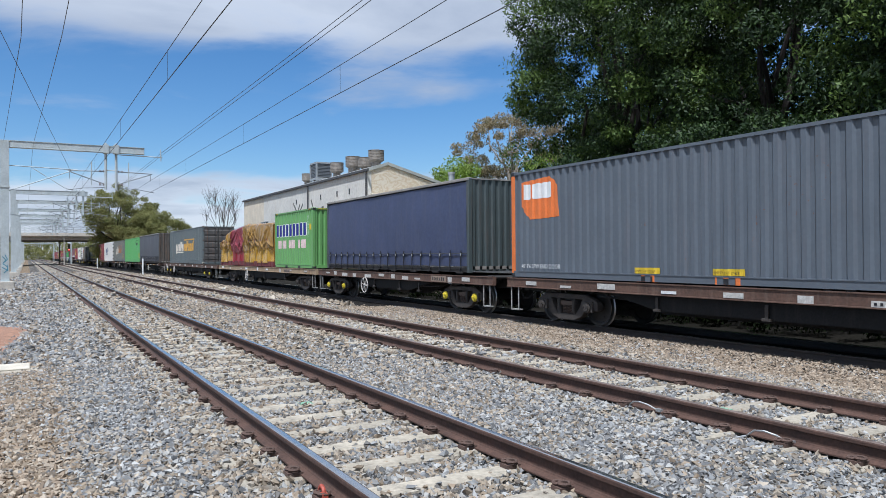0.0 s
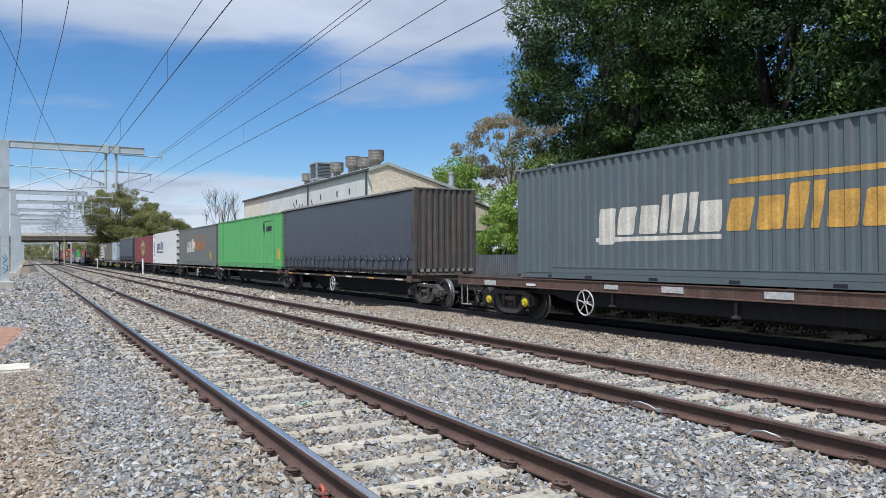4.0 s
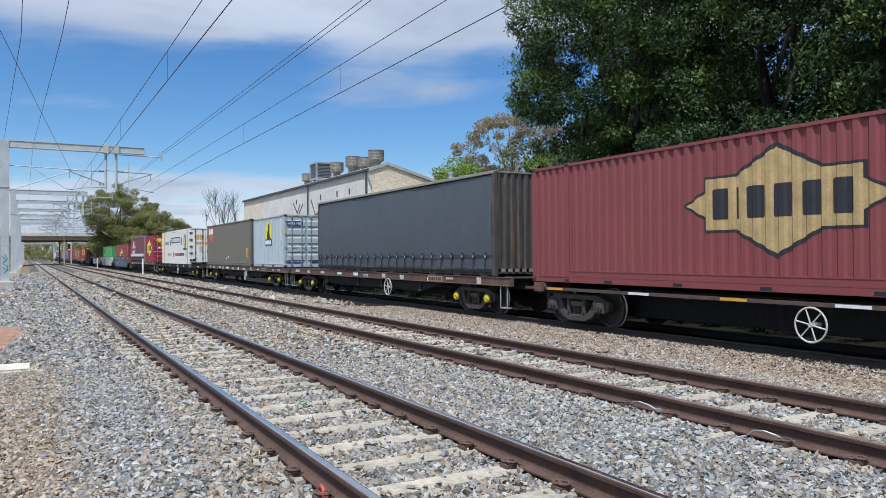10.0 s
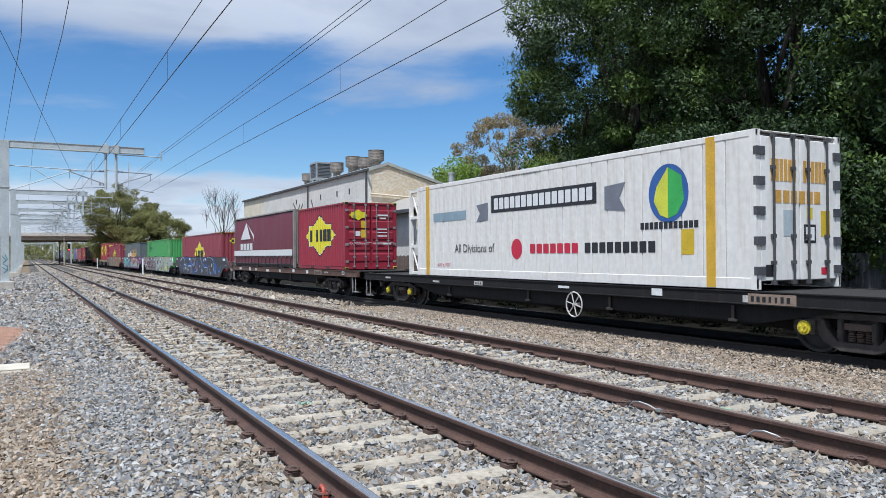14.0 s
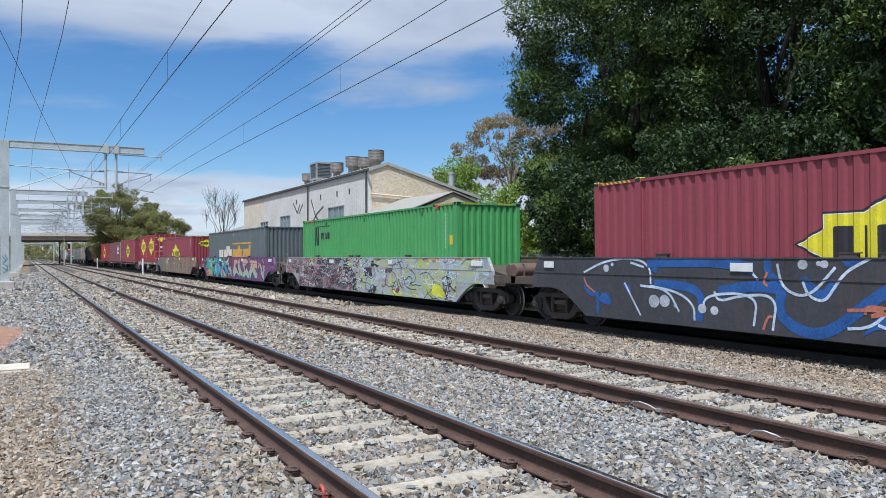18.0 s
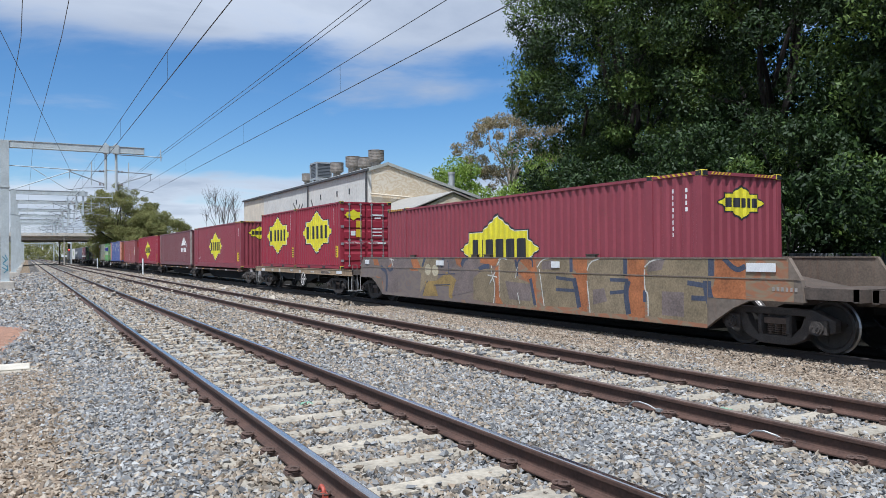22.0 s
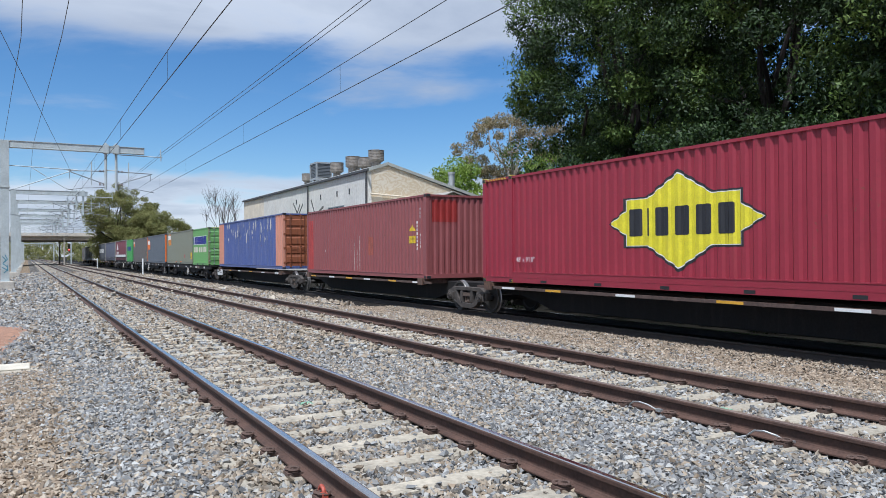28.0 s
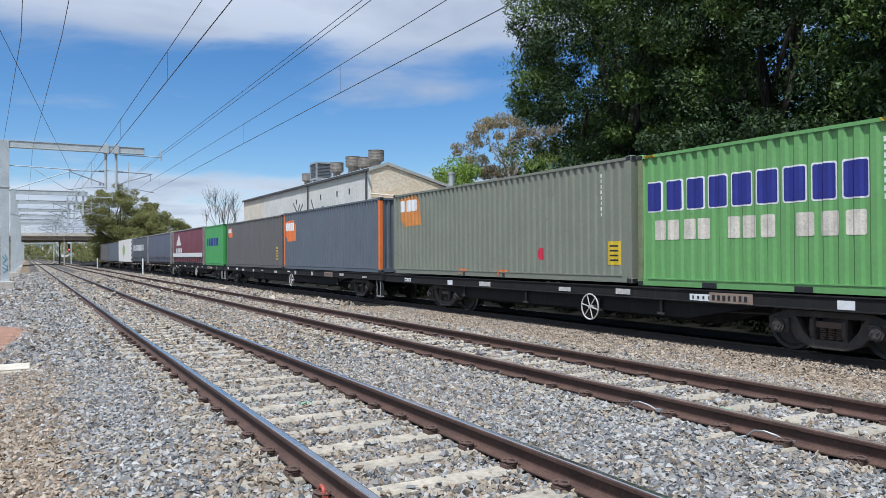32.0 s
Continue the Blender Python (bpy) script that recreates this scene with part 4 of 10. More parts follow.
    def star(self, u, z, hw, hh, m=None, fade=False):
        edge = STAR_EDGE
        self.side("logo", [(u + x * (hw + 0.10), z + y * (hh + 0.10)) for x, y in STAR], edge, 0.004, "black-edged star shape")
        if m is None and hw > 0.8:
            self.side("logo", [(u + x * (hw + 0.03), z + y * (hh + 0.03)) for x, y in STAR], PLATE, 0.0055)
        self.side("logo", [(u + x * hw, z + y * hh) for x, y in STAR], m or STAR_YELLOW, 0.007, "yellow star-shaped emblem")
        self.word(u - hw * 0.74, u + hw * 0.74, z, hh * 0.62, 6, edge, 0, 0.010, 0.34, "CICCCC")

    def front_star(self, z, hw, hh, x=0.0, m=None):
        self.front("logo", [(x + a * (hw + 0.05), z + b * (hh + 0.05)) for a, b in STAR], STAR_EDGE, 0.006)
        self.front("logo", [(x + a * hw, z + b * hh) for a, b in STAR], m or STAR_YELLOW, 0.009)
        for pts in blocks(x - hw * 0.72, x + hw * 0.72, z, hh * 0.58, 6, 0, 0.2, "CICCCC"):
            self.front("logo_block", pts, STAR_EDGE, 0.012)

    def codes(self, u, z, n=9, m=None, step=0.13):
        """Painted container marks running down the wall, too small to read."""
        for i in range(n):
            self.rect("marking", u, z - i * step, 0.035 if i % 3 else 0.05, 0.085, m or PLATE, 0.005)

    def label(self, u, z, w=0.4, h=0.55, m=None):
        self.rect("warning_label", u, z, w, h, m or LABEL_YELLOW, 0.006, label="yellow warning label")
        for k in range(4):
            self.rect("marking", u, z + h * (0.3 - 0.2 * k), w * 0.7, h * 0.07, BLACK, 0.009)


STAR_YELLOW = mat("emblem_yellow", (0.68, 0.60, 0.02), 0.5, vary=0.1, scale=4, streak=(0.4, 0.3, 0.05), streak_amt=0.4)
STAR_TAN = mat("faded_emblem_gold", (0.42, 0.30, 0.13), 0.6, vary=0.15, scale=4)
STAR_EDGE = mat("emblem_black", (0.022, 0.022, 0.026), 0.55, vary=0.15)
LABEL_YELLOW = mat("label_yellow", (0.60, 0.42, 0.02), 0.5, vary=0.12)
ORANGE = mat("orange_paint", (0.68, 0.17, 0.035), 0.5, vary=0.1, streak=(0.4, 0.2, 0.1), streak_amt=0.35)


def paint(name, col, streak=RUST, amt=0.28, vary=0.055, rough=0.5):
    return mat(name, col, rough, vary=vary, scale=1.4, streak=streak, streak_amt=amt, chips=0.03 + 0.07 * amt)

# ---------------------------------------------------------------- other loads


def curtain_box(q0, q1, floor, H, cloth, frame_m, label, end_m=None, straps=14, seed=0, sag=0.04):
    """A curtain-sided container: hung curtain, roof rail, bottom rave with buckled straps, pressed end wall."""
    L = q1 - q0
    ob = ride(thing("curtain_sided_container", label, "container", "containers on the train"), q0, floor)
    r = np.random.default_rng(seed)
    w2 = 1.25
    for s in (-1, 1):
        ny, nz = 90, 14
        ys, zs = np.linspace(0.12, L - 0.12, ny), np.linspace(0.20, H - 0.12, nz)
        ph = r.uniform(0, 6.28, 6)
        Y, Z = np.meshgrid(ys, zs, indexing="ij")
        low = np.clip((0.62 - Z) / 0.45, 0, 1)
        fold = sum(np.sin(Y * k + ph[i]) / (i + 1) for i, k in enumerate((1.1, 2.3, 4.9, 9.7)))
        X = s * (w2 - 0.012 + 0.010 * fold + sag * np.sin((Z - 0.2) / (H - 0.3) * math.pi) + 0.014 * low * np.sin(Y * 2 * math.pi / ((L - 0.24) / straps)))
        v = np.stack([X.ravel(), Y.ravel(), Z.ravel()], 1)
        i, j = np.meshgrid(np.arange(ny - 1), np.arange(nz - 1), indexing="ij")
        a = (i * nz + j).ravel()
        f = np.stack([a, a + nz, a + nz + 1, a + 1], 1)
        if s > 0:
            f = f[:, ::-1]
        sheet("curtain", v, f, cloth, parent=ob, smooth=True, label="hung vinyl side curtain")
    bm = bmesh.new()
    for s in (-1, 1):
        box(bm, w2 * s, (w2 + 0.035) * s, 0.0, L, H - 0.09, H - 0.015)
        box(bm, (w2 - 0.1) * s, (w2 + 0.03) * s, 0.0, L, H - 0.03, H)
    bevelled(bm, 0.01)
    part("roof_rail", bm, frame_m, ob, "weathered grey roof rail")
    bm = bmesh.new()
    box(bm, -w2, w2, 0.02, L - 0.02, H - 0.05, H - 0.01)
    box(bm, -w2 + 0.03, w2 - 0.03, 0.03, L - 0.03, 0.1, 0.2)
    part("roof", bm, frame_m, ob)
    bm = bmesh.new()
    for s in (-1, 1):
        box(bm, (w2 - 0.08) * s, (w2 - 0.005) * s, 0.05, L - 0.05, 0.02, 0.17)
        for y in np.arange(0.6, L - 0.4, 1.6):
            box(bm, (w2 - 0.06) * s, (w2 + 0.01) * s, y - 0.2, y + 0.2, -0.02, 0.06)
    part("bottom_rave", bm, DARK, ob)
    for y in (0.07, L - 0.07):
        for s in (-1, 1):
            bm = bmesh.new()
            box(bm, (w2 - 0.12) * s, (w2 + 0.02) * s, y - 0.07, y + 0.07, 0, H - 0.02)
            bevelled(bm, 0.012)
            part("corner_post", bm, end_m or frame_m, ob)
    for z in (0.60, 0.20):
        bm = bmesh.new()
        n = 4 * straps
        tube(bm, [(-w2 - 0.035 - 0.006 * math.sin(i * 1.57), 0.12 + (L - 0.24) * i / n, z + 0.007 * math.sin(i * 1.571 + 0.8)) for i in range(n + 1)], 0.013 if z > 0.4 else 0.010, 5)
        part("webbing", bm, mat("webbing_grey", (0.045, 0.047, 0.052), 0.6, vary=0.2, scale=6), ob)
    for k in range(straps):
        y = 0.45 + (L - 0.9) * k / (straps - 1)
        bm = bmesh.new()
        x = -w2 - 0.035
        tube(bm, [(x, y, 0.70), (x - 0.006, y + 0.02, 0.45), (x, y + 0.05, 0.12)], 0.014, 5)
        box(bm, x - 0.014, x + 0.012, y - 0.04, y + 0.04, 0.50, 0.64)
        tube(bm, [(x, y, 0.14), (x + 0.01, y + 0.05, 0.06), (x + 0.01, y + 0.1, 0.14)], 0.010, 5)
        st = part("strap", bm, BLACK, ob)
        bm = bmesh.new()
        box(bm, x - 0.024, x - 0.014, y - 0.03, y + 0.03, 0.53, 0.60)
        part("buckle", bm, GALV, st, "bright steel buckle")
    bm = bmesh.new()
    eb = corrugation(-w2 + 0.14, w2 - 0.14, 0.25, 0.045)
    wall_strip(bm, eb, 0.05, H - 0.05, lambda x, d, z: Vector((x, 0.03 + d, z)))
    part("end_wall", bm, end_m or frame_m, ob, "pressed steel end wall")
    bm = bmesh.new()
    box(bm, -w2 + 0.1, w2 - 0.1, L - 0.08, L - 0.04, 0.05, H - 0.05)
    part("end_wall", bm, end_m or frame_m, ob)
    return ob, L


def curtain_mark(ob, L, name, pts, m, label="", x=-1.25 - 0.062):
    """Printed shape on a curtain: (u, z) outline, u from the rear end."""
    bm = bmesh.new()
    f = bm.faces.new([bm.verts.new((x, L - u, z)) for u, z in pts])
    f.normal_update()
    bmesh.ops.triangulate(bm, faces=[f])
    return part(name, bm, m, ob, label)


def refrigerated(q0, q1, floor, H, label, band=None, frame_at_rear=True, rear=1.3, doors="bars"):
    """A smooth white insulated container in riveted panels, with an open machinery frame at its rear."""
    L = q1 - q0
    ob = ride(thing("refrigerated_container", label, "container", "containers on the train"), q0, floor)
    w2 = 1.25
    skin = mat("reefer_white", (0.75, 0.725, 0.67), 0.5, vary=0.07, scale=0.8, streak=(0.45, 0.35, 0.24), streak_amt=0.45)
    n = round(L / 0.56)
    bm = bmesh.new()
    for s in (-1, 1):
        for k in range(n):
            a, b = 0.14 + (L - 0.28) * k / n, 0.14 + (L - 0.28) * (k + 1) / n
            if s < 0:
                continue
            box(bm, w2 * s, (w2 - 0.05) * s, a + 0.004, b - 0.004, 0.2, H - 0.12)
    part("side_wall", bm, skin, ob)
    one = None
    for k in range(n):
        a, b = 0.14 + (L - 0.28) * k / n, 0.14 + (L - 0.28) * (k + 1) / n
        if one is None:
            bm = bmesh.new()
            box(bm, -0.025, 0.025, 0.011, b - a - 0.011, 0.2, H - 0.12)
            bevelled(bm, 0.006)
            one = mesh_of("panel", bm, skin)
        put("panel", one, ob, (-w2 + 0.025, a, 0))
    seam = mat("panel_seam", (0.13, 0.12, 0.11), 0.7, vary=0.2)
    bm = bmesh.new()
    box(bm, -w2 + 0.03, w2 - 0.03, 0.1, L - 0.1, 0.15, H - 0.06)
    part("lining", bm, seam, ob)
    bm = bmesh.new()
    for s in (-1, 1):
        box(bm, (w2 + 0.01) * s, (w2 - 0.06) * s, 0.0, L, H - 0.13, H)
        box(bm, (w2 + 0.01) * s, (w2 - 0.06) * s, 0.0, L, 0.0, 0.22)
    box(bm, -w2, w2, 0.02, L - 0.02, H - 0.03, H - 0.008)
    bevelled(bm, 0.01)
    part("frame_rail", bm, skin, ob)
    for y in (0.07, L - 0.07):
        for s in (-1, 1):
            bm = bmesh.new()
            box(bm, (w2 + 0.012) * s, (w2 - 0.12) * s, y - 0.07, y + 0.07, 0, H)
            part("corner_post", bm, skin, ob)
    if band:
        for y in (1.05, L - 0.75):
            bm = bmesh.new()
            box(bm, -w2 - 0.016, -w2 + 0.02, y - 0.11, y + 0.11, 0.02, H - 0.02)
            part("lifting_post", bm, band, ob, "yellow lifting post")
    if rear:
        bm = bmesh.new()
        for s in (-1, 1):
            x = (w2 - 0.06) * s
            box(bm, x - 0.06, x + 0.06, L + rear - 0.12, L + rear, 0, H - 0.05)
            for z in (0.06, H * 0.33, H * 0.66, H - 0.1):
                box(bm, x - 0.05, x + 0.05, L, L + rear, z - 0.05, z + 0.05)
            tube(bm, [(x, L + 0.05, 0.1), (x, L + rear - 0.1, H * 0.33)], 0.03)
            tube(bm, [(x, L + 0.05, H * 0.66), (x, L + rear - 0.1, H - 0.1)], 0.03)
        for z in (0.06, H - 0.1):
            box(bm, -w2 + 0.06, w2 - 0.06, L + rear - 0.1, L + rear - 0.02, z - 0.05, z + 0.05)
        part("machinery_frame", bm, skin, ob, "open white steel end frame")
    # doors
    for s in (-1, 1):
        bm = bmesh.new()
        box(bm, 0.02 * s, (w2 - 0.13) * s, 0.0, 0.06, 0.16, H - 0.12)
        bevelled(bm, 0.012)
        leaf = part("door", bm, skin, ob, "closed white door leaf")
        for x in (0.22, 0.80):
            bm = bmesh.new()
            cyl(bm, (x * s, -0.04, 0.08), (x * s, -0.04, H - 0.06), 0.024, 8)
            for z in (0.12, 0.5, 1.0, H - 0.7, H - 0.1):
                box(bm, x * s - 0.06, x * s + 0.06, -0.05, 0.0, z - 0.035, z + 0.035)
            part("lock_rod", bm, mat("dull_black_rod", (0.06, 0.06, 0.06), 0.6, vary=0.2), leaf)
        for k in range(5):
            z = 0.35 + (H - 0.75) * k / 4
            bm = bmesh.new()
            box(bm, (w2 - 0.22) * s, (w2 + 0.015) * s, -0.03, 0.05, z - 0.08, z + 0.08)
            part("hinge", bm, mat("hinge_grey", (0.07, 0.07, 0.075), 0.6, vary=0.2), leaf, "dark hinge plate")
    return ob, L


def flat_mark(ob, L, name, pts, m, label="", x=-1.25 - 0.005):
    bm = bmesh.new()
    f = bm.faces.new([bm.verts.new((x, L - u, z)) for u, z in pts])
    f.normal_update()
    bmesh.ops.triangulate(bm, faces=[f])
    return part(name, bm, m, ob, label)


def rect_pts(u, z, w, h, slant=0.0):
    return [(u - w / 2 - slant * h / 2, z - h / 2), (u + w / 2 - slant * h / 2, z - h / 2), (u + w / 2 + slant * h / 2, z + h / 2), (u - w / 2 + slant * h / 2, z + h / 2)]


def oval_pts(u, z, rw, rh, n=28):
    return [(u + rw * math.cos(2 * math.pi * k / n), z + rh * math.sin(2 * math.pi * k / n)) for k in range(n)]


def flat_word(ob, L, u0, u1, z, h, n, m, slant=0.0, x=-1.25 - 0.006, gap=0.2, pattern=""):
    for pts in blocks(u0, u1, z, h, n, slant, gap, pattern):
        flat_mark(ob, L, "logo_block", pts, m, "", x)


# ---------------------------------------------------------------- the train, front to rear
F_FLAT, F_SKEL = 0.82, 0.72
SLATE = paint("slate_grey", (0.105, 0.122, 0.143), amt=0.12)
LEAF_GREEN = paint("mid_green", (0.145, 0.33, 0.105), amt=0.12)
STEEL_BLUE = paint("grey_green_blue", (0.108, 0.13, 0.132), amt=0.3)
SPRING_GREEN = paint("bright_green", (0.115, 0.36, 0.11), amt=0.08)
WELL_GREEN = paint("vivid_green", (0.075, 0.30, 0.085), amt=0.08)
TAUPE = paint("brown_grey", (0.15, 0.137, 0.11), amt=0.3)
OLD_GREY = paint("warm_grey", (0.115, 0.11, 0.105), amt=0.35)
MAROON = paint("faded_maroon", (0.205, 0.05, 0.05), amt=0.2)
CRIMSON = paint("crimson", (0.27, 0.022, 0.04), amt=0.15)
WINE = paint("wine_red", (0.24, 0.045, 0.06), amt=0.15)
OXIDE = paint("oxide_red", (0.25, 0.075, 0.075), (0.16, 0.05, 0.04), 0.3)
PLUM = paint("plum_brown", (0.17, 0.06, 0.065), (0.3, 0.26, 0.24), 0.3)
PALE_BLUE = paint("pale_blue_grey", (0.40, 0.455, 0.475), amt=0.08)
KHAKI = paint("greenish_grey", (0.20, 0.21, 0.16), amt=0.25)
ROYAL = paint("worn_blue", (0.075, 0.105, 0.27), (0.42, 0.42, 0.40), 0.25)
SALMON = paint("faded_orange", (0.56, 0.25, 0.17), (0.4, 0.14, 0.06), 0.35)
TERRACOTTA = paint("rusty_orange", (0.25, 0.082, 0.036), (0.05, 0.032, 0.026), 0.9)
DARKEND = paint("dark_end_steel", (0.06, 0.075, 0.075), amt=0.25)
NAVY = mat("navy_curtain", (0.05, 0.063, 0.125), 0.6, vary=0.12, scale=1.0, streak=(0.10, 0.10, 0.13), streak_amt=0.5)
CHARCOAL = mat("charcoal_curtain", (0.07, 0.075, 0.09), 0.55, vary=0.12, scale=0.8, streak=(0.10, 0.10, 0.10), streak_amt=0.4)
INK = mat("ink_curtain", (0.072, 0.082, 0.098), 0.55, vary=0.12, scale=0.8, streak=(0.08, 0.08, 0.08), streak_amt=0.4)
CLARET = mat("claret_curtain", (0.16, 0.028, 0.045), 0.55, vary=0.1, scale=0.8, streak=(0.2, 0.12, 0.12), streak_amt=0.3)
RAILGREY = mat("roof_rail_grey", (0.30, 0.28, 0.25), 0.6, 0.3, vary=0.2)
BLUE_INK = mat("lettering_blue", (0.02, 0.025, 0.20), 0.5, vary=0.1)
PINKWHITE = mat("faded_lettering", (0.66, 0.50, 0.48), 0.6, vary=0.15, scale=4)
GOLD = mat("faded_gold", (0.55, 0.31, 0.06), 0.55, vary=0.2, scale=3)
BONE = mat("bone_white", (0.60, 0.55, 0.46), 0.6, vary=0.15, scale=3)
NAVY_INK = mat("lettering_navy", (0.03, 0.06, 0.16), 0.55, vary=0.12)
COPPER = mat("copper_lettering", (0.33, 0.14, 0.05), 0.6, vary=0.25, scale=3)
RED_INK = mat("lettering_red", (0.5, 0.02, 0.05), 0.5, vary=0.1)


def words_flat(ob, L, text, u, z, size, m=None, x=-1.262):
    """Words on the near side, from u at the baseline z."""
    o = put("lettering", text_mesh(text, size, m or PLATE), ob, (x, L - u, z))
    o.rotation_euler = (0, 0, -math.pi / 2)
    return o


def words(b, text, u, z, size, m=None, off=0.016):
    return words_flat(b.ob, b.L, text, u, z, size, m, -b.W / 2 - off)


def hazard(b, edge=1.4):
    """Black and yellow slanted stripes along the top rail at both ends of the near side and on the front rail."""
    x = -b.W / 2 - 0.003
    bm = bmesh.new()
    for y0 in (0.25, b.L - 0.25 - min(edge, 1.0)):
        for k in range(7):
            a = y0 + k * min(edge, 1.0) / 7
            bm.faces.new([bm.verts.new((x, y, z)) for y, z in ((a, b.H - 0.08), (a + 0.07, b.H - 0.08), (a + 0.12, b.H - 0.025), (a + 0.05, b.H - 0.025))])
    for s in (-0.65, 0.65):
        for k in range(6):
            a = s - 0.3 + k * 0.1
            bm.faces.new([bm.verts.new((xx, 0.002, z)) for xx, z in ((a, b.H - 0.08), (a + 0.05, b.H - 0.08), (a + 0.1, b.H - 0.025), (a + 0.05, b.H - 0.025))])
    tagged(part("hazard_stripe", bm, LABEL_YELLOW, b.ob, "yellow hazard stripes"), kind="stuff")


def orange_badge(b, u, z=2.3, s=1.0, m=None):
    """An orange panel with two cut corners and three white blocks."""
    h = 0.66
    b.side("logo", [(u - .83 * s, z - .28 * h * s), (u - .45 * s, z - .83 * h * s), (u + .83 * s, z - .78 * h * s), (u + .78 * s, z + .45 * h * s), (u + .45 * s, z + .83 * h * s), (u - .83 * s, z + .72 * h * s)], m or ORANGE, 0.005, "orange badge with cut corners")
    b.word(u - .78 * s, u + .56 * s, z + .30 * h * s, .62 * h * s, 3, PLATE, 0, 0.009, 0.14)


def gold_word(b, u0, u1, z, h, faded=False):
    """A two-tone word mark: pale blocks underlined, then gold blocks under a bar."""
    m = u0 + (u1 - u0) * 0.44
    b.word(u0, m, z, h, 7, BONE, 0.14, gap=0.16, pattern="dxxihix")
    b.rect("logo_bar", (u0 + m) / 2 - 0.1, z - h * 0.62, m - u0, 0.10, BONE)
    b.word(m + 0.05, u1 - 0.15, z, h, 8, COPPER if faded else GOLD, 0.14, gap=0.16, pattern="xxhixxxh")
    b.rect("logo_bar", (m + u1) / 2 + 0.1, z + h * 0.66, u1 - m, 0.10, COPPER if faded else GOLD)


def blue_letter_marks(b, ink=None):
    b.word(0.22, 5.26, 1.92, 0.66, 9, PLATE, 0, 0.004, 0.2)
    b.word(0.22, 5.26, 1.92, 0.60, 9, BLUE_INK, 0, 0.008, 0.3)
    for a, c, n in ((0.43, 2.05, 4), (2.35, 3.5, 3), (3.85, 5.2, 3)):
        b.word(a, c, 1.20, 0.42, n, ink or PINKWHITE, 0, 0.006, 0.24)
    b.codes(5.45, 2.5, 8)
    b.rect("warning_label", 5.72, 2.0, 0.18, 0.28, LABEL_YELLOW)
    hazard(b, 0.3)


def build_train():
    # slate box on a brown flat
    flat_wagon(-2.0, 17.45, F_FLAT, BROWN, "brown container flat wagon with white marker plates", bogies=(2.6, 2.35), brake=None, seed=1, plates=12)
    b = Box(5.1, 17.33, F_FLAT, 2.89, SLATE, "slate-grey steel container with an orange corner post", post=ORANGE)
    orange_badge(b, 1.28, 2.1)
    words(b, "40' 9'6 2PW END DOOR", 0.5, 0.25, 0.16)
    for u in (5.2, 7.37):
        b.rect("fork_pocket", u, 0.09, 0.62, 0.17, ORANGE, 0.02)
        b.rect("fork_pocket", u, 0.07, 0.36, 0.12, BLACK, 0.024)
        b.rect("warning_label", u, 0.25, 0.72, 0.13, LABEL_YELLOW, 0.02)
        words(b, "EMPTY LIFT ONLY", u - 0.32, 0.215, 0.075, BLACK, 0.026)
    # navy curtain box
    flat_wagon(18.2, 32.95, F_FLAT, BROWN, "short brown flat wagon with white marker plates and steps", bogies=(2.1, 1.95), yellow=True, brake=9.3, seed=2, plates=12)
    curtain_box(19.56, 31.85, F_FLAT + 0.06, 2.92, NAVY, RAILGREY, "navy curtain-sided container with buckled straps", DARKEND, 18, 1)
    # green box and tarpaulin load
    flat_wagon(33.3, 53.4, F_FLAT, TAN, "tan container flat wagon with white marker plates", bogies=(2.2, 3.1), brake=12.4, seed=3, plates=9)
    b = Box(33.93, 40.09, F_FLAT, 2.89, LEAF_GREEN, "green twenty-foot container with blue block lettering", pockets=True)
    blue_letter_marks(b)
    tarpaulin(40.4, 53.1, F_FLAT)
    # blue-grey long box
    flat_wagon(54.0, 77.5, F_FLAT, BROWN, "brown container flat wagon with chalk-white scrawl", bogies=(3.9, 2.5), yellow=True, brake=17.4, seed=4, plates=9)
    b = Box(59.44, 74.37, F_FLAT, 2.93, STEEL_BLUE, "weathered blue-grey long container with gold lettering blocks", "doors", True, casting=BONE, end_paint=mat("grimy_door", (0.075, 0.07, 0.065), 0.65, vary=0.2, streak=(0.2, 0.08, 0.03), streak_amt=0.5))
    gold_word(b, 3.31, 11.65, 1.46, 0.82)
    # five-platform set: two dark curtains out, green, grey, white, maroon
    J = [79.0, 95.8, 111.4, 127.1, 142.7, 158.5]
    C = [(80.6, 95.6), (96.2, 111.3), (111.98, 126.72), (127.79, 142.37), (143.0, 157.95)]
    for i in range(5):
        spine_platform(J[i] + (0.0 if i else -0.6), J[i + 1] + (0.0 if i < 4 else 0.7), F_SKEL, "black skeletal platform of an articulated wagon", J[i] if i else 80.2, 156.3 if i == 4 else None, C[i][0], C[i][1], i, brake=(10.16, None, 7.0, None, 7.1)[i])
    curtain_box(80.6, 95.6, F_SKEL + 0.02, 3.08, CHARCOAL, RAILGREY, "dark grey curtain-sided container with buckled straps", mat("rusty_end", (0.08, 0.07, 0.06), 0.65, vary=0.2, streak=(0.25, 0.11, 0.04), streak_amt=0.5), 24, 2)
    RED = mat("red_casting", (0.5, 0.05, 0.04), 0.5)
    b = Box(96.2, 111.3, F_SKEL + 0.01, 3.06, SPRING_GREEN, "bright green long steel container with a black logo", "doors", True, end_paint=mat("sooty_green", (0.045, 0.16, 0.05), 0.6, vary=0.2))
    slash_logo(b, 11.4, 2.28, 0.64)
    b.codes(14.2, 2.6, 10); b.codes(14.55, 2.6, 4)
    b.label(14.5, 0.8)
    hazard(b)
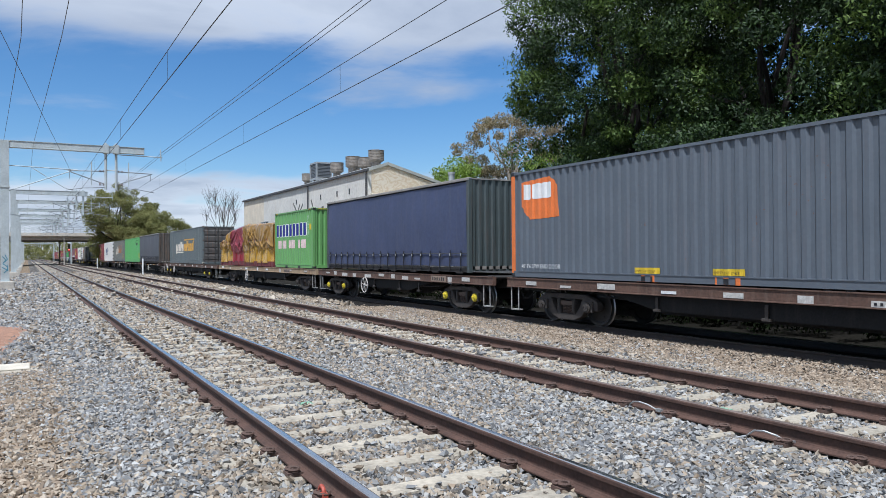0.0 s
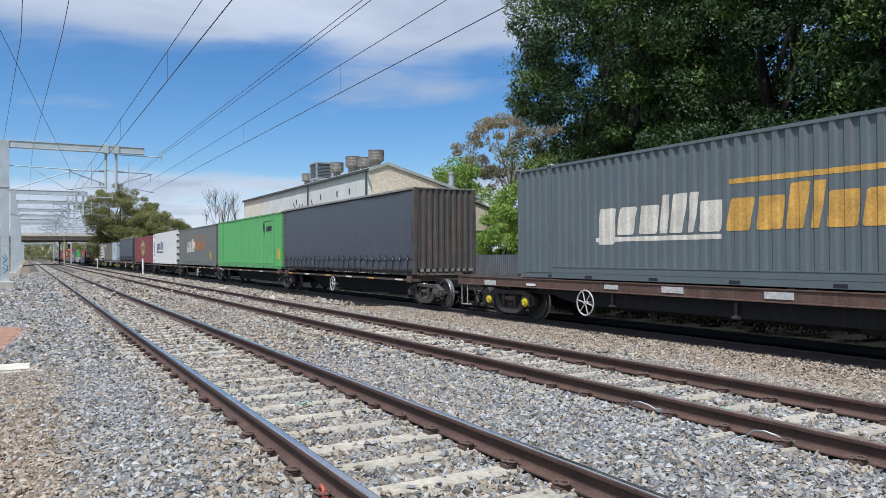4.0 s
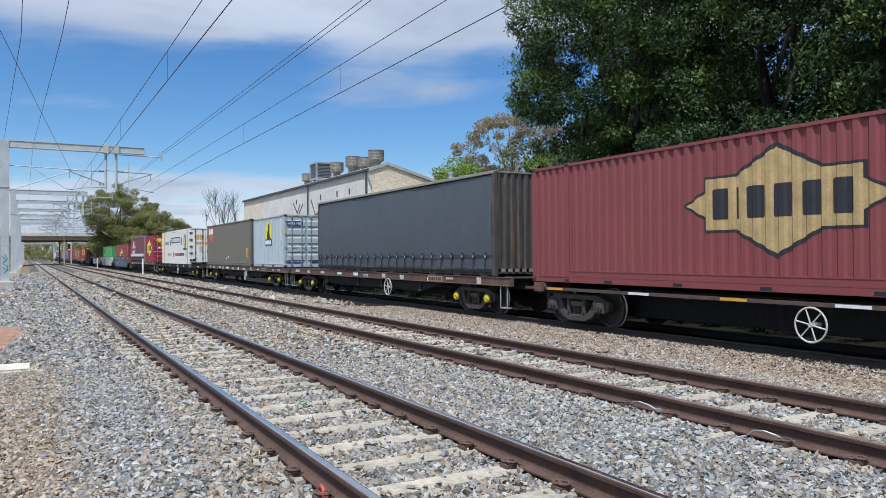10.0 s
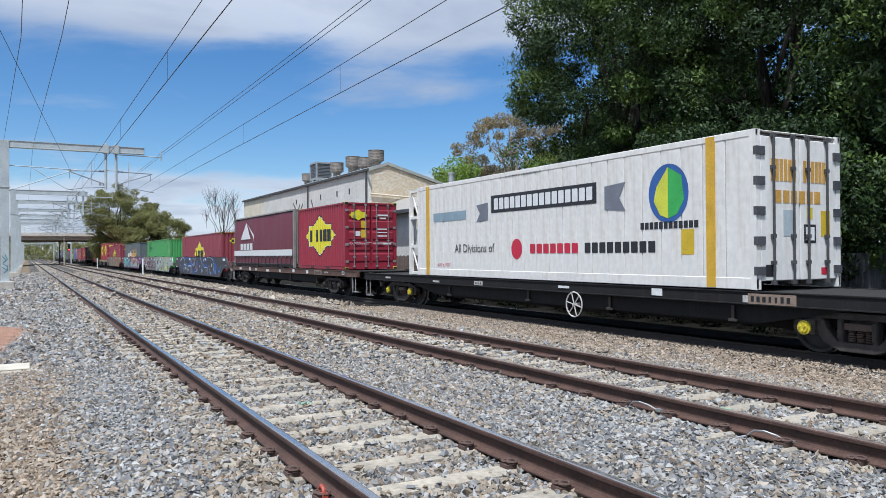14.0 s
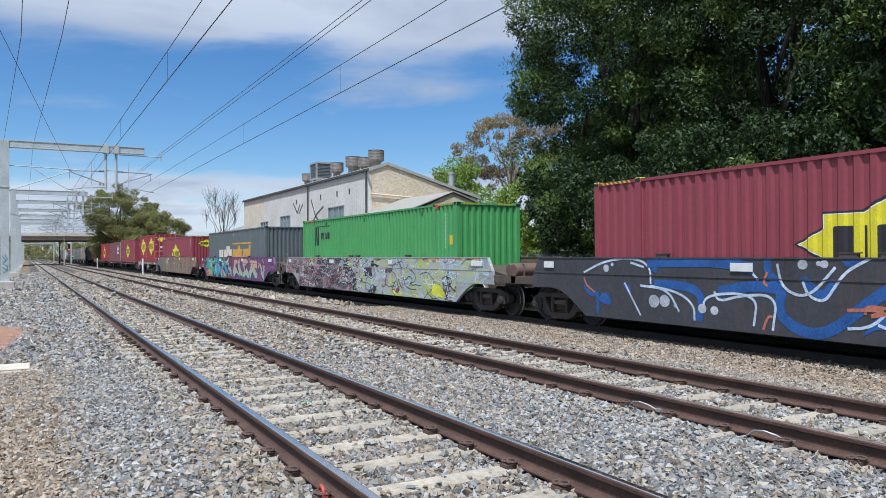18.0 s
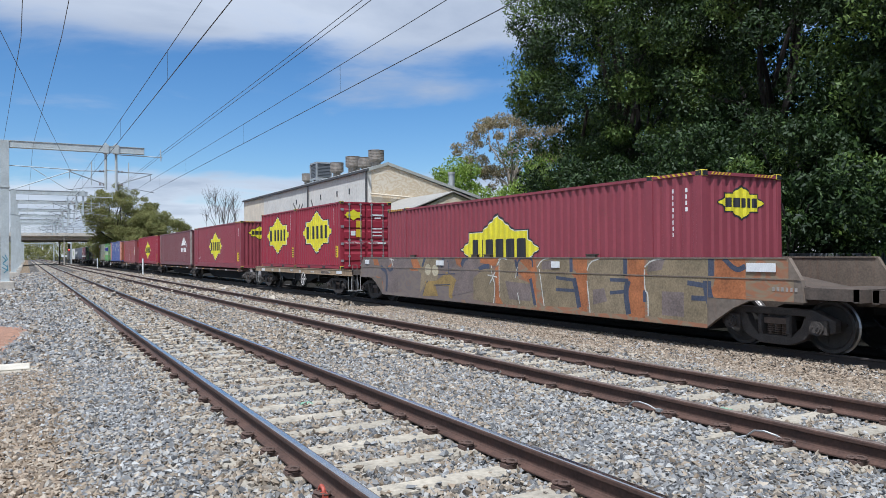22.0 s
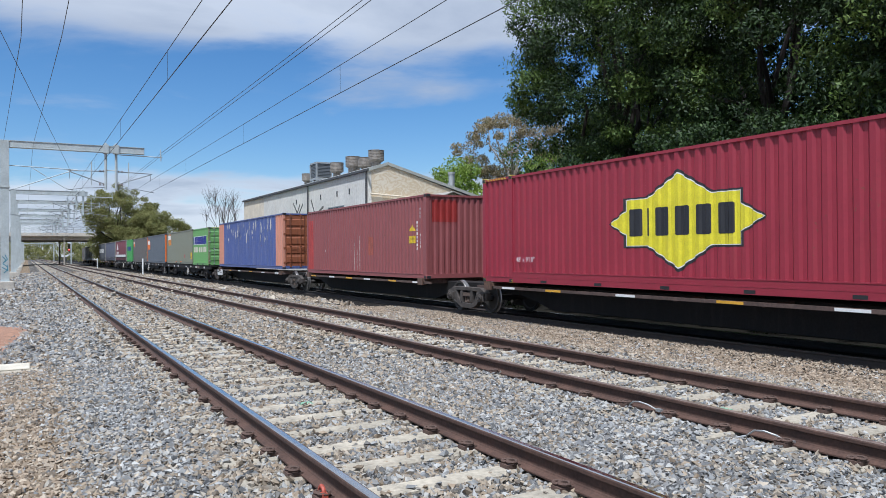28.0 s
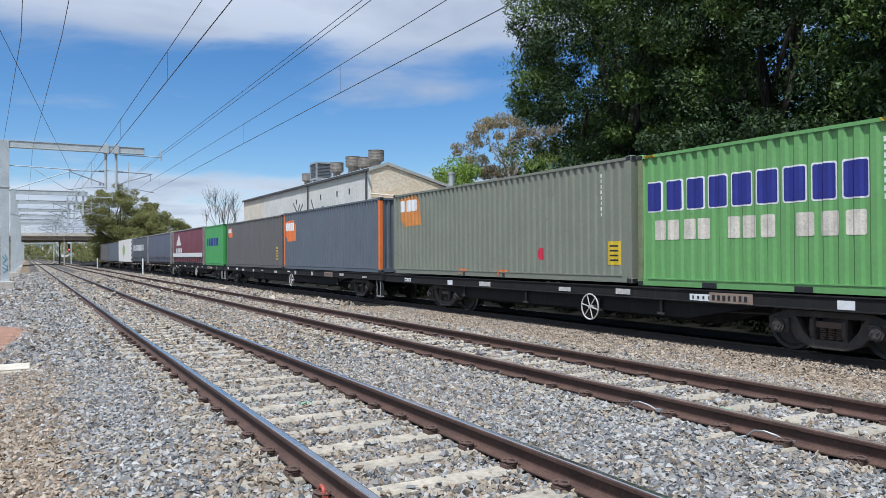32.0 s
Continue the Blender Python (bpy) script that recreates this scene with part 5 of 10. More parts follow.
    b = Box(111.98, 126.72, F_SKEL, 3.02, paint("weathered_teal_grey", (0.145, 0.15, 0.134), (0.19, 0.145, 0.10), 0.6), "weathered teal-grey long container with faded lettering blocks", "pressed", True)
    gold_word(b, 3.75, 10.94, 1.66, 0.85, True)
    b.label(12.79, 0.75); b.codes(12.79, 2.5, 8)
    ob, L = refrigerated(127.79, 141.04, F_SKEL, 3.05, "white refrigerated container with navy lettering blocks")
    flat_word(ob, L, 1.7, 5.75, 1.80, 0.86, 7, NAVY_INK, 0.12, pattern="dxxihix", gap=0.3)
    flat_mark(ob, L, "logo_bar", rect_pts(3.5, 1.14, 3.9, 0.14), NAVY_INK)
    b = Box(143.0, 157.95, F_SKEL, 3.0, MAROON, "faded maroon long container with a gold star emblem", "pressed", True)
    b.star(7.45, 1.68, 2.1, 0.97, STAR_TAN)
    # ink curtain on a brown flat
    flat_wagon(158.9, 178.75, F_FLAT, BROWN, "brown container flat wagon with white marker plates", yellow=True, brake=8.0, seed=5, plates=11, bogies=(2.3, 2.15))
    curtain_box(159.74, 174.66, F_FLAT, 3.05, INK, RAILGREY, "charcoal curtain-sided container with dented roof rail", mat("rust_end2", (0.06, 0.055, 0.05), 0.65, vary=0.2, streak=(0.3, 0.16, 0.05), streak_amt=0.5), 22, 3)
    # pale blue twenty-foot and taupe forty-foot
    flat_wagon(179.2, 199.4, F_FLAT, BROWN, "brown container flat wagon with yellow axle caps", bogies=(2.8, 2.2), yellow=True, brake=8.4, seed=6, plates=13)
    b = Box(180.07, 186.1, F_FLAT, 2.80, PALE_BLUE, "pale blue-grey twenty-foot container with a round yellow emblem", "doors", pockets=True)
    b.side("logo", oval_pts(3.05, 1.92, 0.6, 0.62), STAR_YELLOW, 0.005, "round yellow emblem")
    b.side("logo", [(2.85, 1.5), (2.87, 1.9), (3.02, 2.45), (3.2, 2.38), (3.3, 1.95), (3.5, 1.5)], STAR_EDGE, 0.008, "black pointed shape")
    b.rect("logo", 3.05, 1.36, 1.35, 0.36, NAVY_INK, 0.010)
    b.word(2.45, 3.65, 1.36, 0.22, 9, PLATE, 0, 0.014)
    b.codes(5.38, 2.5, 9); b.rect("warning_label", 5.7, 1.9, 0.2, 0.28, LABEL_YELLOW)
    for x, zz, w, h in ((-0.62, 2.32, 0.86, 0.26), (-0.62, 0.30, 0.86, 0.12), (0.62, 0.30, 0.86, 0.12)):
        bm = bmesh.new()
        box(bm, x - w / 2, x + w / 2, -0.012, -0.006, zz - h / 2, zz + h / 2)
        sign = part("door_sign", bm, NAVY_INK, b.ob, "dark blue sign on the door")
        if x < 0 and h < 0.2:
            put("lettering", text_mesh("YOU CAN DO ANYTHING", 0.07, PLATE), sign, (x - 0.41, -0.014, zz - 0.025))
        if h > 0.2:
            put("lettering", text_mesh("HIRE ME", 0.20, PLATE), sign, (x - 0.40, -0.014, zz - 0.07))
    hazard(b, 0.3)
    b = Box(186.86, 199.2, F_FLAT, 2.86, TAUPE, "dull taupe forty-foot container with a faded orange badge", "pressed")
    orange_badge(b, 1.34, 2.2, 0.95, mat("faded_badge", (0.42, 0.13, 0.07), 0.6, vary=0.25, scale=3))
    b.label(11.57, 0.8); b.codes(11.8, 2.5, 9)
    for u, z in ((5.6, 0.75), (6.0, 0.45), (6.6, 0.55), (6.7, 0.95)):
        b.rect("sticker", u, z, 0.12, 0.1, PLATE)
    # white refrigerated box
    flat_wagon(200.3, 224.2, F_FLAT - 0.06, SPINE, "black flat wagon with yellow axle caps", yellow=True, brake=10.8, seed=7, plates=7, bogies=(3.8, 2.9))
    ob, L = refrigerated(205.9, 219.6, F_FLAT - 0.06, 2.99, "white refrigerated container with yellow posts and a green leaf emblem", mat("golden_post", (0.60, 0.36, 0.03), 0.5, vary=0.12), rear=0.68)
    leaf_emblem_marks(ob, L)
    # crimson twenty-foot and claret curtain
    flat_wagon(225.0, 246.1, F_FLAT, BROWN, "brown container flat wagon with white marker plates", bogies=(3.2, 2.4), yellow=False, seed=8, plates=9)
    b = Box(226.47, 232.66, F_FLAT, 2.9, CRIMSON, "crimson twenty-foot container with a yellow star emblem", "doors", pockets=True, casting=YELLOW)
    b.star(3.05, 1.53, 1.95, 0.90)
    door_marks(b)
    ob, L = curtain_box(233.3, 245.55, F_FLAT, 2.98, CLARET, RAILGREY, "claret curtain-sided container with a white band and triangle", RAILGREY, 16, 4)
    curtain_mark(ob, L, "stripe", rect_pts(L / 2, 0.78, L - 0.2, 0.32), PLATE, "white band")
    curtain_mark(ob, L, "logo", [(1.77, 1.62), (3.15, 2.63), (4.11, 1.62)], PLATE, "white triangle emblem")
    curtain_mark(ob, L, "logo", [(3.2, 2.63), (4.87, 1.85), (4.87, 1.50), (4.7, 1.72)], PLATE)
    for k in range(4):
        curtain_mark(ob, L, "logo_block", rect_pts(2.0 + 0.74 * k, 1.17, 0.6, 0.38), PLATE)
    # four deep well wagons
    for i, (c0, c1, m, lab) in enumerate(((249.6, 264.55, WINE, "wine-red long container with yellow star sunk in a well"), (271.1, 286.05, WELL_GREEN, "vivid green long container with black logo in a well"),
                                          (292.7, 307.68, STEEL_BLUE, "blue-grey long container with gold blocks in a well"), (314.45, 329.37, WINE, "wine-red long container with yellow star sunk in a well"))):
        well_wagon((c0 + c1) / 2, i)
        b = Box(c0, c1, 0.19, 2.93, m, lab, "pressed", True, casting=YELLOW if i in (0, 3) else None)
        if i in (0, 3):
            b.star(7.4, 1.40, 2.0, 0.95)
            b.front_star(2.3, 0.68, 0.34)
            b.codes(14.14, 2.55, 8); b.codes(14.5, 2.55, 4)
            hazard(b)
        elif i == 1:
            slash_logo(b, 1.7, 2.2, 0.66)
            for u in (1.42, 13.7):
                b.rect("tag", u, 2.84, 0.30, 0.14, mat("red_tag", (0.50, 0.03, 0.03), 0.5, vary=0.1), 0.03, label="red tag at the top rail")
            b.rect("warning_label", 14.6, 1.73, 0.2, 0.3, LABEL_YELLOW, 0.006)
            for u in (3.2, 7.6, 9.9, 12.6):
                b.rect("lashing_hook", u, 2.66, 0.07, 0.15, mat("dark_green_steel", (0.03, 0.10, 0.035), 0.6, vary=0.2), 0.02)
            b.codes(14.23, 2.55, 9)
            hazard(b)
        else:
            gold_word(b, 3.28, 11.77, 1.45, 0.9)
            b.side("marking", [(7.42, 2.42), (7.58, 2.42), (7.58, 2.62), (7.66, 2.62), (7.5, 2.80), (7.34, 2.62), (7.42, 2.62)], LABEL_YELLOW, 0.006, "yellow upward arrow")
    # two crimson twenty-foot boxes
    fw = flat_wagon(332.7, 347.65, F_FLAT + 0.03, TAN, "pale worn flat wagon with end steps and a handbrake stand", bogies=(2.2, 1.9), brake=6.2, seed=9, plates=8)
    put("handbrake_wheel", KIT["brake"], fw, (-0.75, 14.95, 0.60))
    bm = bmesh.new()
    box(bm, -0.76, -0.60, 14.86, 15.02, -0.2, 0.68)
    part("brake_stand", bm, BROWN, fw)
    for k, (a, c) in enumerate(((334.26, 340.42), (340.5, 346.62))):
        b = Box(a, c, F_FLAT + 0.03, 2.93, CRIMSON, "crimson twenty-foot container with a yellow star emblem", "doors" if k == 0 else "pressed", pockets=True, casting=YELLOW)
        b.star(3.1, 1.67, 2.0, 0.97)
        b.label(5.65, 0.75, 0.3, 0.5); b.codes(5.4, 2.6, 6)
        if k == 0:
            door_marks(b)
    # second five-platform set
    SCORES = ((5.30, 0.88, 1.48, 0.012), (5.61, 0.34, 1.55, 0.020), (5.92, 0.20, 1.48, 0.026), (6.23, 0.20, 1.10, 0.018), (6.49, 0.20, 1.60, 0.022), (2.42, 0.94, 1.08, 0.012), (2.2, 0.46, 0.7, 0.007), (6.82, 1.0, 1.14, 0.010))
    J = [349.6, 367.1, 384.6, 401.9, 419.1, 437.5]
    C = [(351.4, 366.4), (368.0, 383.9), (385.75, 400.7), (404.3, 416.6), (420.5, 435.45)]
    for i in range(5):
        spine_platform(J[i] + (0.0 if i else -1.6), J[i + 1], F_SKEL - 0.06, "black skeletal platform with amber and white edge stripes", J[i] if i else 350.1, 436.8 if i == 4 else None, C[i][0], C[i][1], i + 1, board=(i == 4))
    for a, c, m in ((351.4, 366.4, WINE), (385.75, 400.7, CRIMSON)):
        b = Box(a, c, F_SKEL - 0.07, 3.0, m, "wine-red long container with a yellow star emblem", "pressed", True, casting=YELLOW)
        b.star(7.6, 1.48, 2.05, 0.98)
        b.front_star(2.25, 0.72, 0.42)
        b.codes(13.9, 2.5, 8); b.codes(14.3, 2.5, 4); b.label(14.2, 0.72)
        hazard(b)
        words(b, "48' x 9'10\"", 1.75, 0.58, 0.20)
    b = Box(368.0, 383.9, F_SKEL - 0.07, 2.95, PLUM, "weathered plum-brown long container with a white triangle emblem", "pressed", True, post=mat("chipped_post", (0.33, 0.28, 0.25), 0.7, vary=0.3, scale=6))
    b.side("logo", [(11.45, 1.72), (12.76, 2.41), (13.6, 1.72)], PLATE, label="white triangle emblem")
    b.side("logo", [(12.85, 2.38), (14.1, 1.85), (14.1, 1.55)], PLATE)
    b.word(11.45, 13.95, 1.32, 0.36, 4, PLATE)
    b = Box(404.3, 416.6, F_SKEL - 0.10, 2.9, OXIDE, "sun-bleached oxide-red forty-foot container", "pressed")
    b.rect("warning_label", 11.22, 1.36, 0.5, 0.26, LABEL_YELLOW, 0.006)
    words(b, "CAUTION", 11.0, 1.34, 0.11, BLACK, 0.012)
    b.side("warning_sign", [(10.98, 1.66), (11.2, 1.95), (11.42, 1.66)], LABEL_YELLOW, label="yellow warning triangle")
    b.codes(11.6, 1.95, 8); b.codes(11.85, 2.4, 3); b.codes(11.85, 1.5, 4)
    b.front("patch", [(-0.95, 1.95), (0.05, 1.95), (0.05, 2.7), (-0.95, 2.7)], mat("fresh_red", (0.27, 0.025, 0.022), 0.5, vary=0.12), 0.006, "brighter red paint patch")
    FRESH = mat("repainted_red", (0.36, 0.05, 0.045), 0.55, vary=0.2, scale=3)
    b.side("patch", [(0.16, 0.18), (0.87, 0.18), (0.85, 1.6), (0.78, 2.45), (0.16, 2.45)], FRESH, 0.0045, "brighter red repainted panel")
    b.side("patch", [(7.36, 0.82), (7.74, 0.82), (7.74, 1.53), (7.36, 1.55)], mat("rusty_patch", (0.30, 0.08, 0.055), 0.6, vary=0.25, scale=3), 0.0045, "rusty repainted panel")
    r = random.Random(17)
    WHITE_SCORE = mat("score_mark", (0.62, 0.55, 0.52), 0.7, vary=0.3, scale=8)
    for u, z0, z1, w in SCORES:
        n = max(2, round((z1 - z0) / 0.22))
        edge = [(u + 0.02 * r.uniform(-1, 1), z0 + (z1 - z0) * i / n, w * r.uniform(0.35, 1.0) * (0.25 if i in (0, n) else 1)) for i in range(n + 1)]
        b.side("score", [(a - d, z) for a, z, d in edge] + [(a + d, z) for a, z, d in reversed(edge)], WHITE_SCORE, 0.0055)
    b = Box(420.5, 435.45, F_SKEL, 2.98, ROYAL, "worn blue long container with faded orange ends", "doors", False, end_paint=TERRACOTTA, post=SALMON)
    for u0, u1 in ((0.02, 1.43), (13.58, 14.93)):
        b.side("end_panel", [(u0 + 0.13, 0.18), (u1, 0.18), (u1, 2.89), (u0 + 0.13, 2.89)] if u0 < 1 else [(u0, 0.18), (u1 - 0.13, 0.18), (u1 - 0.13, 2.89), (u0, 2.89)], SALMON, 0.006, "faded orange end panel")
    r = random.Random(5)
    CHIP = mat("bare_patch", (0.45, 0.44, 0.40), 0.7, vary=0.15, scale=6)
    for k in range(74):
        u, z = 13.2 - 11.5 * r.random() ** 0.8, r.uniform(1.6, 2.75)
        w, h = r.uniform(0.02, 0.055), r.uniform(0.10, 0.36)
        b.side("bare_patch", [(u + w * r.uniform(0.7, 1.2) * math.cos(a), z + h * r.uniform(0.7, 1.2) * math.sin(a)) for a in (0, 0.9, 1.7, 2.6, 3.5, 4.4, 5.3)], CHIP, 0.004 + 0.0002 * k)
    # green and khaki
    flat_wagon(438.1, 458.3, F_FLAT - 0.08, SPINE, "black flat wagon with grey number board", bogies=(2.6, 4.2), brake=8.5, seed=10, plates=7, steps=False)
    b = Box(439.08, 445.1, F_FLAT - 0.08, 2.86, LEAF_GREEN, "green twenty-foot container with blue block lettering and rusty edges", "doors", pockets=True, post=mat("rusty_green", (0.17, 0.2, 0.1), 0.65, vary=0.2, streak=(0.25, 0.08, 0.04), streak_amt=0.9))
    blue_letter_marks(b, BONE)
    b = Box(445.3, 457.7, F_FLAT - 0.04, 2.86, KHAKI, "greenish-grey forty-foot container with an orange badge", "pressed")
    orange_badge(b, 1.3, 2.2, 0.98, mat("amber_badge", (0.55, 0.22, 0.05), 0.55, vary=0.15))
    for u in (5.0, 7.2):
        b.rect("fork_pocket", u, 0.14, 0.5, 0.17, ORANGE, 0.02)
        b.rect("fork_pocket", u, 0.08, 0.34, 0.10, BLACK, 0.024)
    b.label(11.82, 0.68); b.codes(11.4, 2.5, 8)
    b.side("sticker", oval_pts(9.0, 0.67, 0.13, 0.16), RED_INK)
    # slate pair
    flat_wagon(458.6, 484.7, F_FLAT - 0.06, SPINE, "black long flat wagon with white marker plates", brake=11.0, seed=11, plates=12)
    b = Box(458.95, 471.2, F_FLAT - 0.06, 2.9, SLATE, "slate-grey steel container with orange corner posts", post=ORANGE)
    orange_badge(b, 1.1, 1.95)
    b = Box(471.5, 483.9, F_FLAT - 0.06, 2.86, OLD_GREY, "brown-grey forty-foot container with a small faded badge", "pressed")
    orange_badge(b, 0.8, 2.2, 0.6); b.label(11.4, 0.8, 0.3, 0.7)
    # green, claret curtain
    flat_wagon(484.9, 505.3, F_FLAT - 0.06, SPINE, "black flat wagon with white end plates", brake=9.0, seed=12, plates=8)
    b = Box(485.1, 491.0, F_FLAT - 0.06, 2.9, WELL_GREEN, "green twenty-foot container with blue lettering blocks", "pressed")
    b.word(0.6, 4.4, 1.7, 0.55, 9, BLUE_INK)
    ob, L = curtain_box(491.6, 504.8, F_FLAT - 0.06, 2.95, CLARET, RAILGREY, "claret curtain-sided container with a white band and triangle", RAILGREY, 16, 6)
    curtain_mark(ob, L, "stripe", rect_pts(L / 2, 0.78, L - 0.2, 0.32), PLATE)
    curtain_mark(ob, L, "logo", [(1.77, 1.62), (3.15, 2.63), (4.11, 1.62)], PLATE)
    for k in range(4):
        curtain_mark(ob, L, "logo_block", rect_pts(2.0 + 0.74 * k, 1.17, 0.6, 0.38), PLATE)
    # last five-platform set
    J = [505.9, 521.4, 536.2, 552.4, 568.4, 585.2]
    C = [(506.3, 520.9), (521.8, 535.6), (536.8, 551.8), (552.9, 567.9), (569.0, 584.2)]
    for i in range(5):
        spine_platform(J[i], J[i + 1], F_SKEL, "black skeletal platform of an articulated wagon", J[i] + (0.8 if i == 0 else 0), 584.2 if i == 4 else None, C[i][0], C[i][1], i)
    curtain_box(*C[0], F_SKEL, 3.0, mat("blue_grey_curtain", (0.09, 0.10, 0.14), 0.55, vary=0.12), RAILGREY, "plain blue-grey curtain-sided container near the tail", None, 10, 7)
    ob, L = curtain_box(*C[1], F_SKEL, 3.0, INK, RAILGREY, "black curtain-sided container with white lettering blocks", None, 10, 8)
    for k in range(9):
        curtain_mark(ob, L, "logo_block", rect_pts(2.2 + 1.05 * k, 1.75, 0.8, 0.7), PLATE)
    ob, L = refrigerated(*C[2], F_SKEL, 3.0, "white container with a green star emblem", rear=0)
    flat_mark(ob, L, "logo", [(6.5 + x * 1.6, 1.6 + y * 1.0) for x, y in STAR], mat("emblem_green", (0.28, 0.40, 0.10), 0.6))
    Box(*C[3], F_SKEL, 2.9, SLATE, "dark grey long container", "pressed", True, pitch=0.4)
    Box(*C[4], F_SKEL, 2.9, OLD_GREY, "dark brown-grey long container", "pressed", True, pitch=0.4)


def slash_logo(b, u, z, s):
    """A tall slanted black figure, a bar and five small blocks."""
    b.side("logo", [(u, z - .75 * s), (u + .10 * s, z + .55 * s), (u + .30 * s, z + .55 * s), (u + .55 * s, z - .25 * s), (u + .55 * s, z + .5 * s), (u + .70 * s, z + .55 * s), (u + .66 * s, z - .75 * s), (u + .45 * s, z - .75 * s), (u + .22 * s, z + .05 * s), (u + .18 * s, z - .75 * s)], STAR_EDGE, label="tall black letter-like figure")
    b.rect("logo_bar", u + 1.7 * s, z + .56 * s, 2.6 * s, .07 * s, STAR_EDGE)
    b.word(u + 1.15 * s, u + 2.95 * s, z - .1 * s, .45 * s, 5, STAR_EDGE, 0.1)


def door_marks(b):
    """Labels and an emblem on the closed doors."""
    ob, y = b.ob, -0.006
    bm = bmesh.new()

    def quad(pts, m, name, yy):
        bm = bmesh.new()
        f = bm.faces.new([bm.verts.new((x, yy, z)) for x, z in pts])
        f.normal_update()
        bmesh.ops.triangulate(bm, faces=[f])
        part(name, bm, m, ob)
    quad([(-0.6 + a * 0.42, 2.35 + c * 0.24) for a, c in STAR], STAR_YELLOW, "logo", y)
    for x, z, w, h, m in ((-0.62, 1.55, 0.22, 0.2, PLATE), (-0.35, 1.55, 0.26, 0.34, LABEL_YELLOW), (-0.35, 1.95, 0.26, 0.3, LABEL_YELLOW), (0.55, 2.35, 0.5, 0.07, PLATE), (0.55, 2.22, 0.3, 0.06, PLATE),
                          (0.5, 1.75, 0.5, 0.05, PLATE), (0.5, 1.6, 0.5, 0.05, PLATE), (0.5, 1.45, 0.5, 0.05, PLATE), (0.75, 1.12, 0.4, 0.08, PLATE)):
        quad([(x - w / 2, z - h / 2), (x + w / 2, z - h / 2), (x + w / 2, z + h / 2), (x - w / 2, z + h / 2)], m, "warning_label" if m is LABEL_YELLOW else "marking", y - 0.003)
    for text, x in (("YOU ARE PASSING", -1.02), ("ANOTHER", 0.06)):
        put("lettering", text_mesh(text, 0.105, PLATE), ob, (x, y - 0.006, 1.08))


def leaf_emblem_marks(ob, L):
    flat_mark(ob, L, "logo", rect_pts(6.97, 2.13, 4.6, 0.50), STAR_EDGE, "dark banner", -1.256)
    flat_word(ob, L, 4.8, 9.15, 2.13, 0.32, 16, PLATE, 0, -1.260)
    for u in (4.15, 9.9):
        flat_mark(ob, L, "logo", [(u - 0.3, 1.65), (u + 0.35, 1.68), (u + 0.35, 2.2), (u - 0.3, 2.15), (u - 0.1, 1.9)] if u < 5 else [(u - 0.35, 1.7), (u + 0.35, 1.65), (u + 0.15, 1.95), (u + 0.35, 2.3), (u - 0.35, 2.25)], mat("grey_ribbon", (0.17, 0.18, 0.21), 0.5), "", -1.258)
    flat_mark(ob, L, "logo", rect_pts(2.2, 1.9, 2.1, 0.28), mat("faded_ribbon", (0.25, 0.33, 0.38), 0.6), "", -1.258)
    flat_mark(ob, L, "logo", oval_pts(11.53, 1.95, 0.56, 0.62), mat("emblem_blue", (0.04, 0.11, 0.33), 0.5), "blue round emblem", -1.256)
    flat_mark(ob, L, "logo", [(11.53, 2.5), (11.2, 2.1), (11.12, 1.8), (11.3, 1.5), (11.53, 1.42)], mat("emblem_lime", (0.6, 0.62, 0.05), 0.5), "yellow leaf half", -1.260)
    flat_mark(ob, L, "logo", [(11.53, 2.5), (11.9, 2.3), (11.97, 1.8), (11.78, 1.5), (11.53, 1.42)], mat("emblem_leaf", (0.06, 0.38, 0.08), 0.5), "green leaf half", -1.260)
    flat_word(ob, L, 10.7, 12.35, 1.28, 0.15, 12, STAR_EDGE)
    words_flat(ob, L, "All Divisions of", 2.55, 0.75, 0.37, STAR_EDGE)
    flat_mark(ob, L, "logo", oval_pts(5.95, 0.83, 0.26, 0.28), RED_INK)
    flat_word(ob, L, 6.55, 8.6, 0.83, 0.25, 7, RED_INK)
    flat_word(ob, L, 8.8, 11.18, 0.83, 0.25, 9, STAR_EDGE)
    words_flat(ob, L, "46'6\" x 9'10\"", 1.4, 0.3, 0.17, RED_INK)
    words_flat(ob, L, "DO NOT STACK 20' CONTAINERS ON ROOF", 5.4, 2.83, 0.085, BLACK)
    flat_mark(ob, L, "warning_label", rect_pts(12.05, 0.92, 0.34, 0.52), LABEL_YELLOW)
    bm = bmesh.new()
    for x0, x1, z, h in ((-0.85, -0.1, 2.25, 0.42), (0.1, 0.8, 2.25, 0.42), (-0.75, 0.65, 1.75, 0.24)):
        n = 6
        for i in range(n):
            a = x0 + (x1 - x0) * (i + 0.1) / n
            box(bm, a, a + (x1 - x0) / n * 0.78, -0.006, -0.002, z - h / 2, z + h / 2)
    part("logo_block", bm, GOLD, ob, "gold lettering blocks")
    for x, z, w, h, m in ((-0.35, 1.25, 0.28, 0.5, PALE_BLUE), (0.3, 1.45, 0.16, 0.22, YELLOW), (0.78, 1.25, 0.28, 0.5, LABEL_YELLOW), (0.3, 1.05, 0.36, 0.36, BLACK), (0.3, 1.05, 0.26, 0.26, WHITE), (0.75, 0.32, 0.22, 0.14, RED_INK), (-0.9, 0.35, 0.2, 0.22, BLACK)):
        bm = bmesh.new()
        box(bm, x - w / 2, x + w / 2, -0.008 if m is WHITE else -0.005, -0.001, z - h / 2, z + h / 2)
        part("warning_label" if m is LABEL_YELLOW else "marking", bm, m, ob)


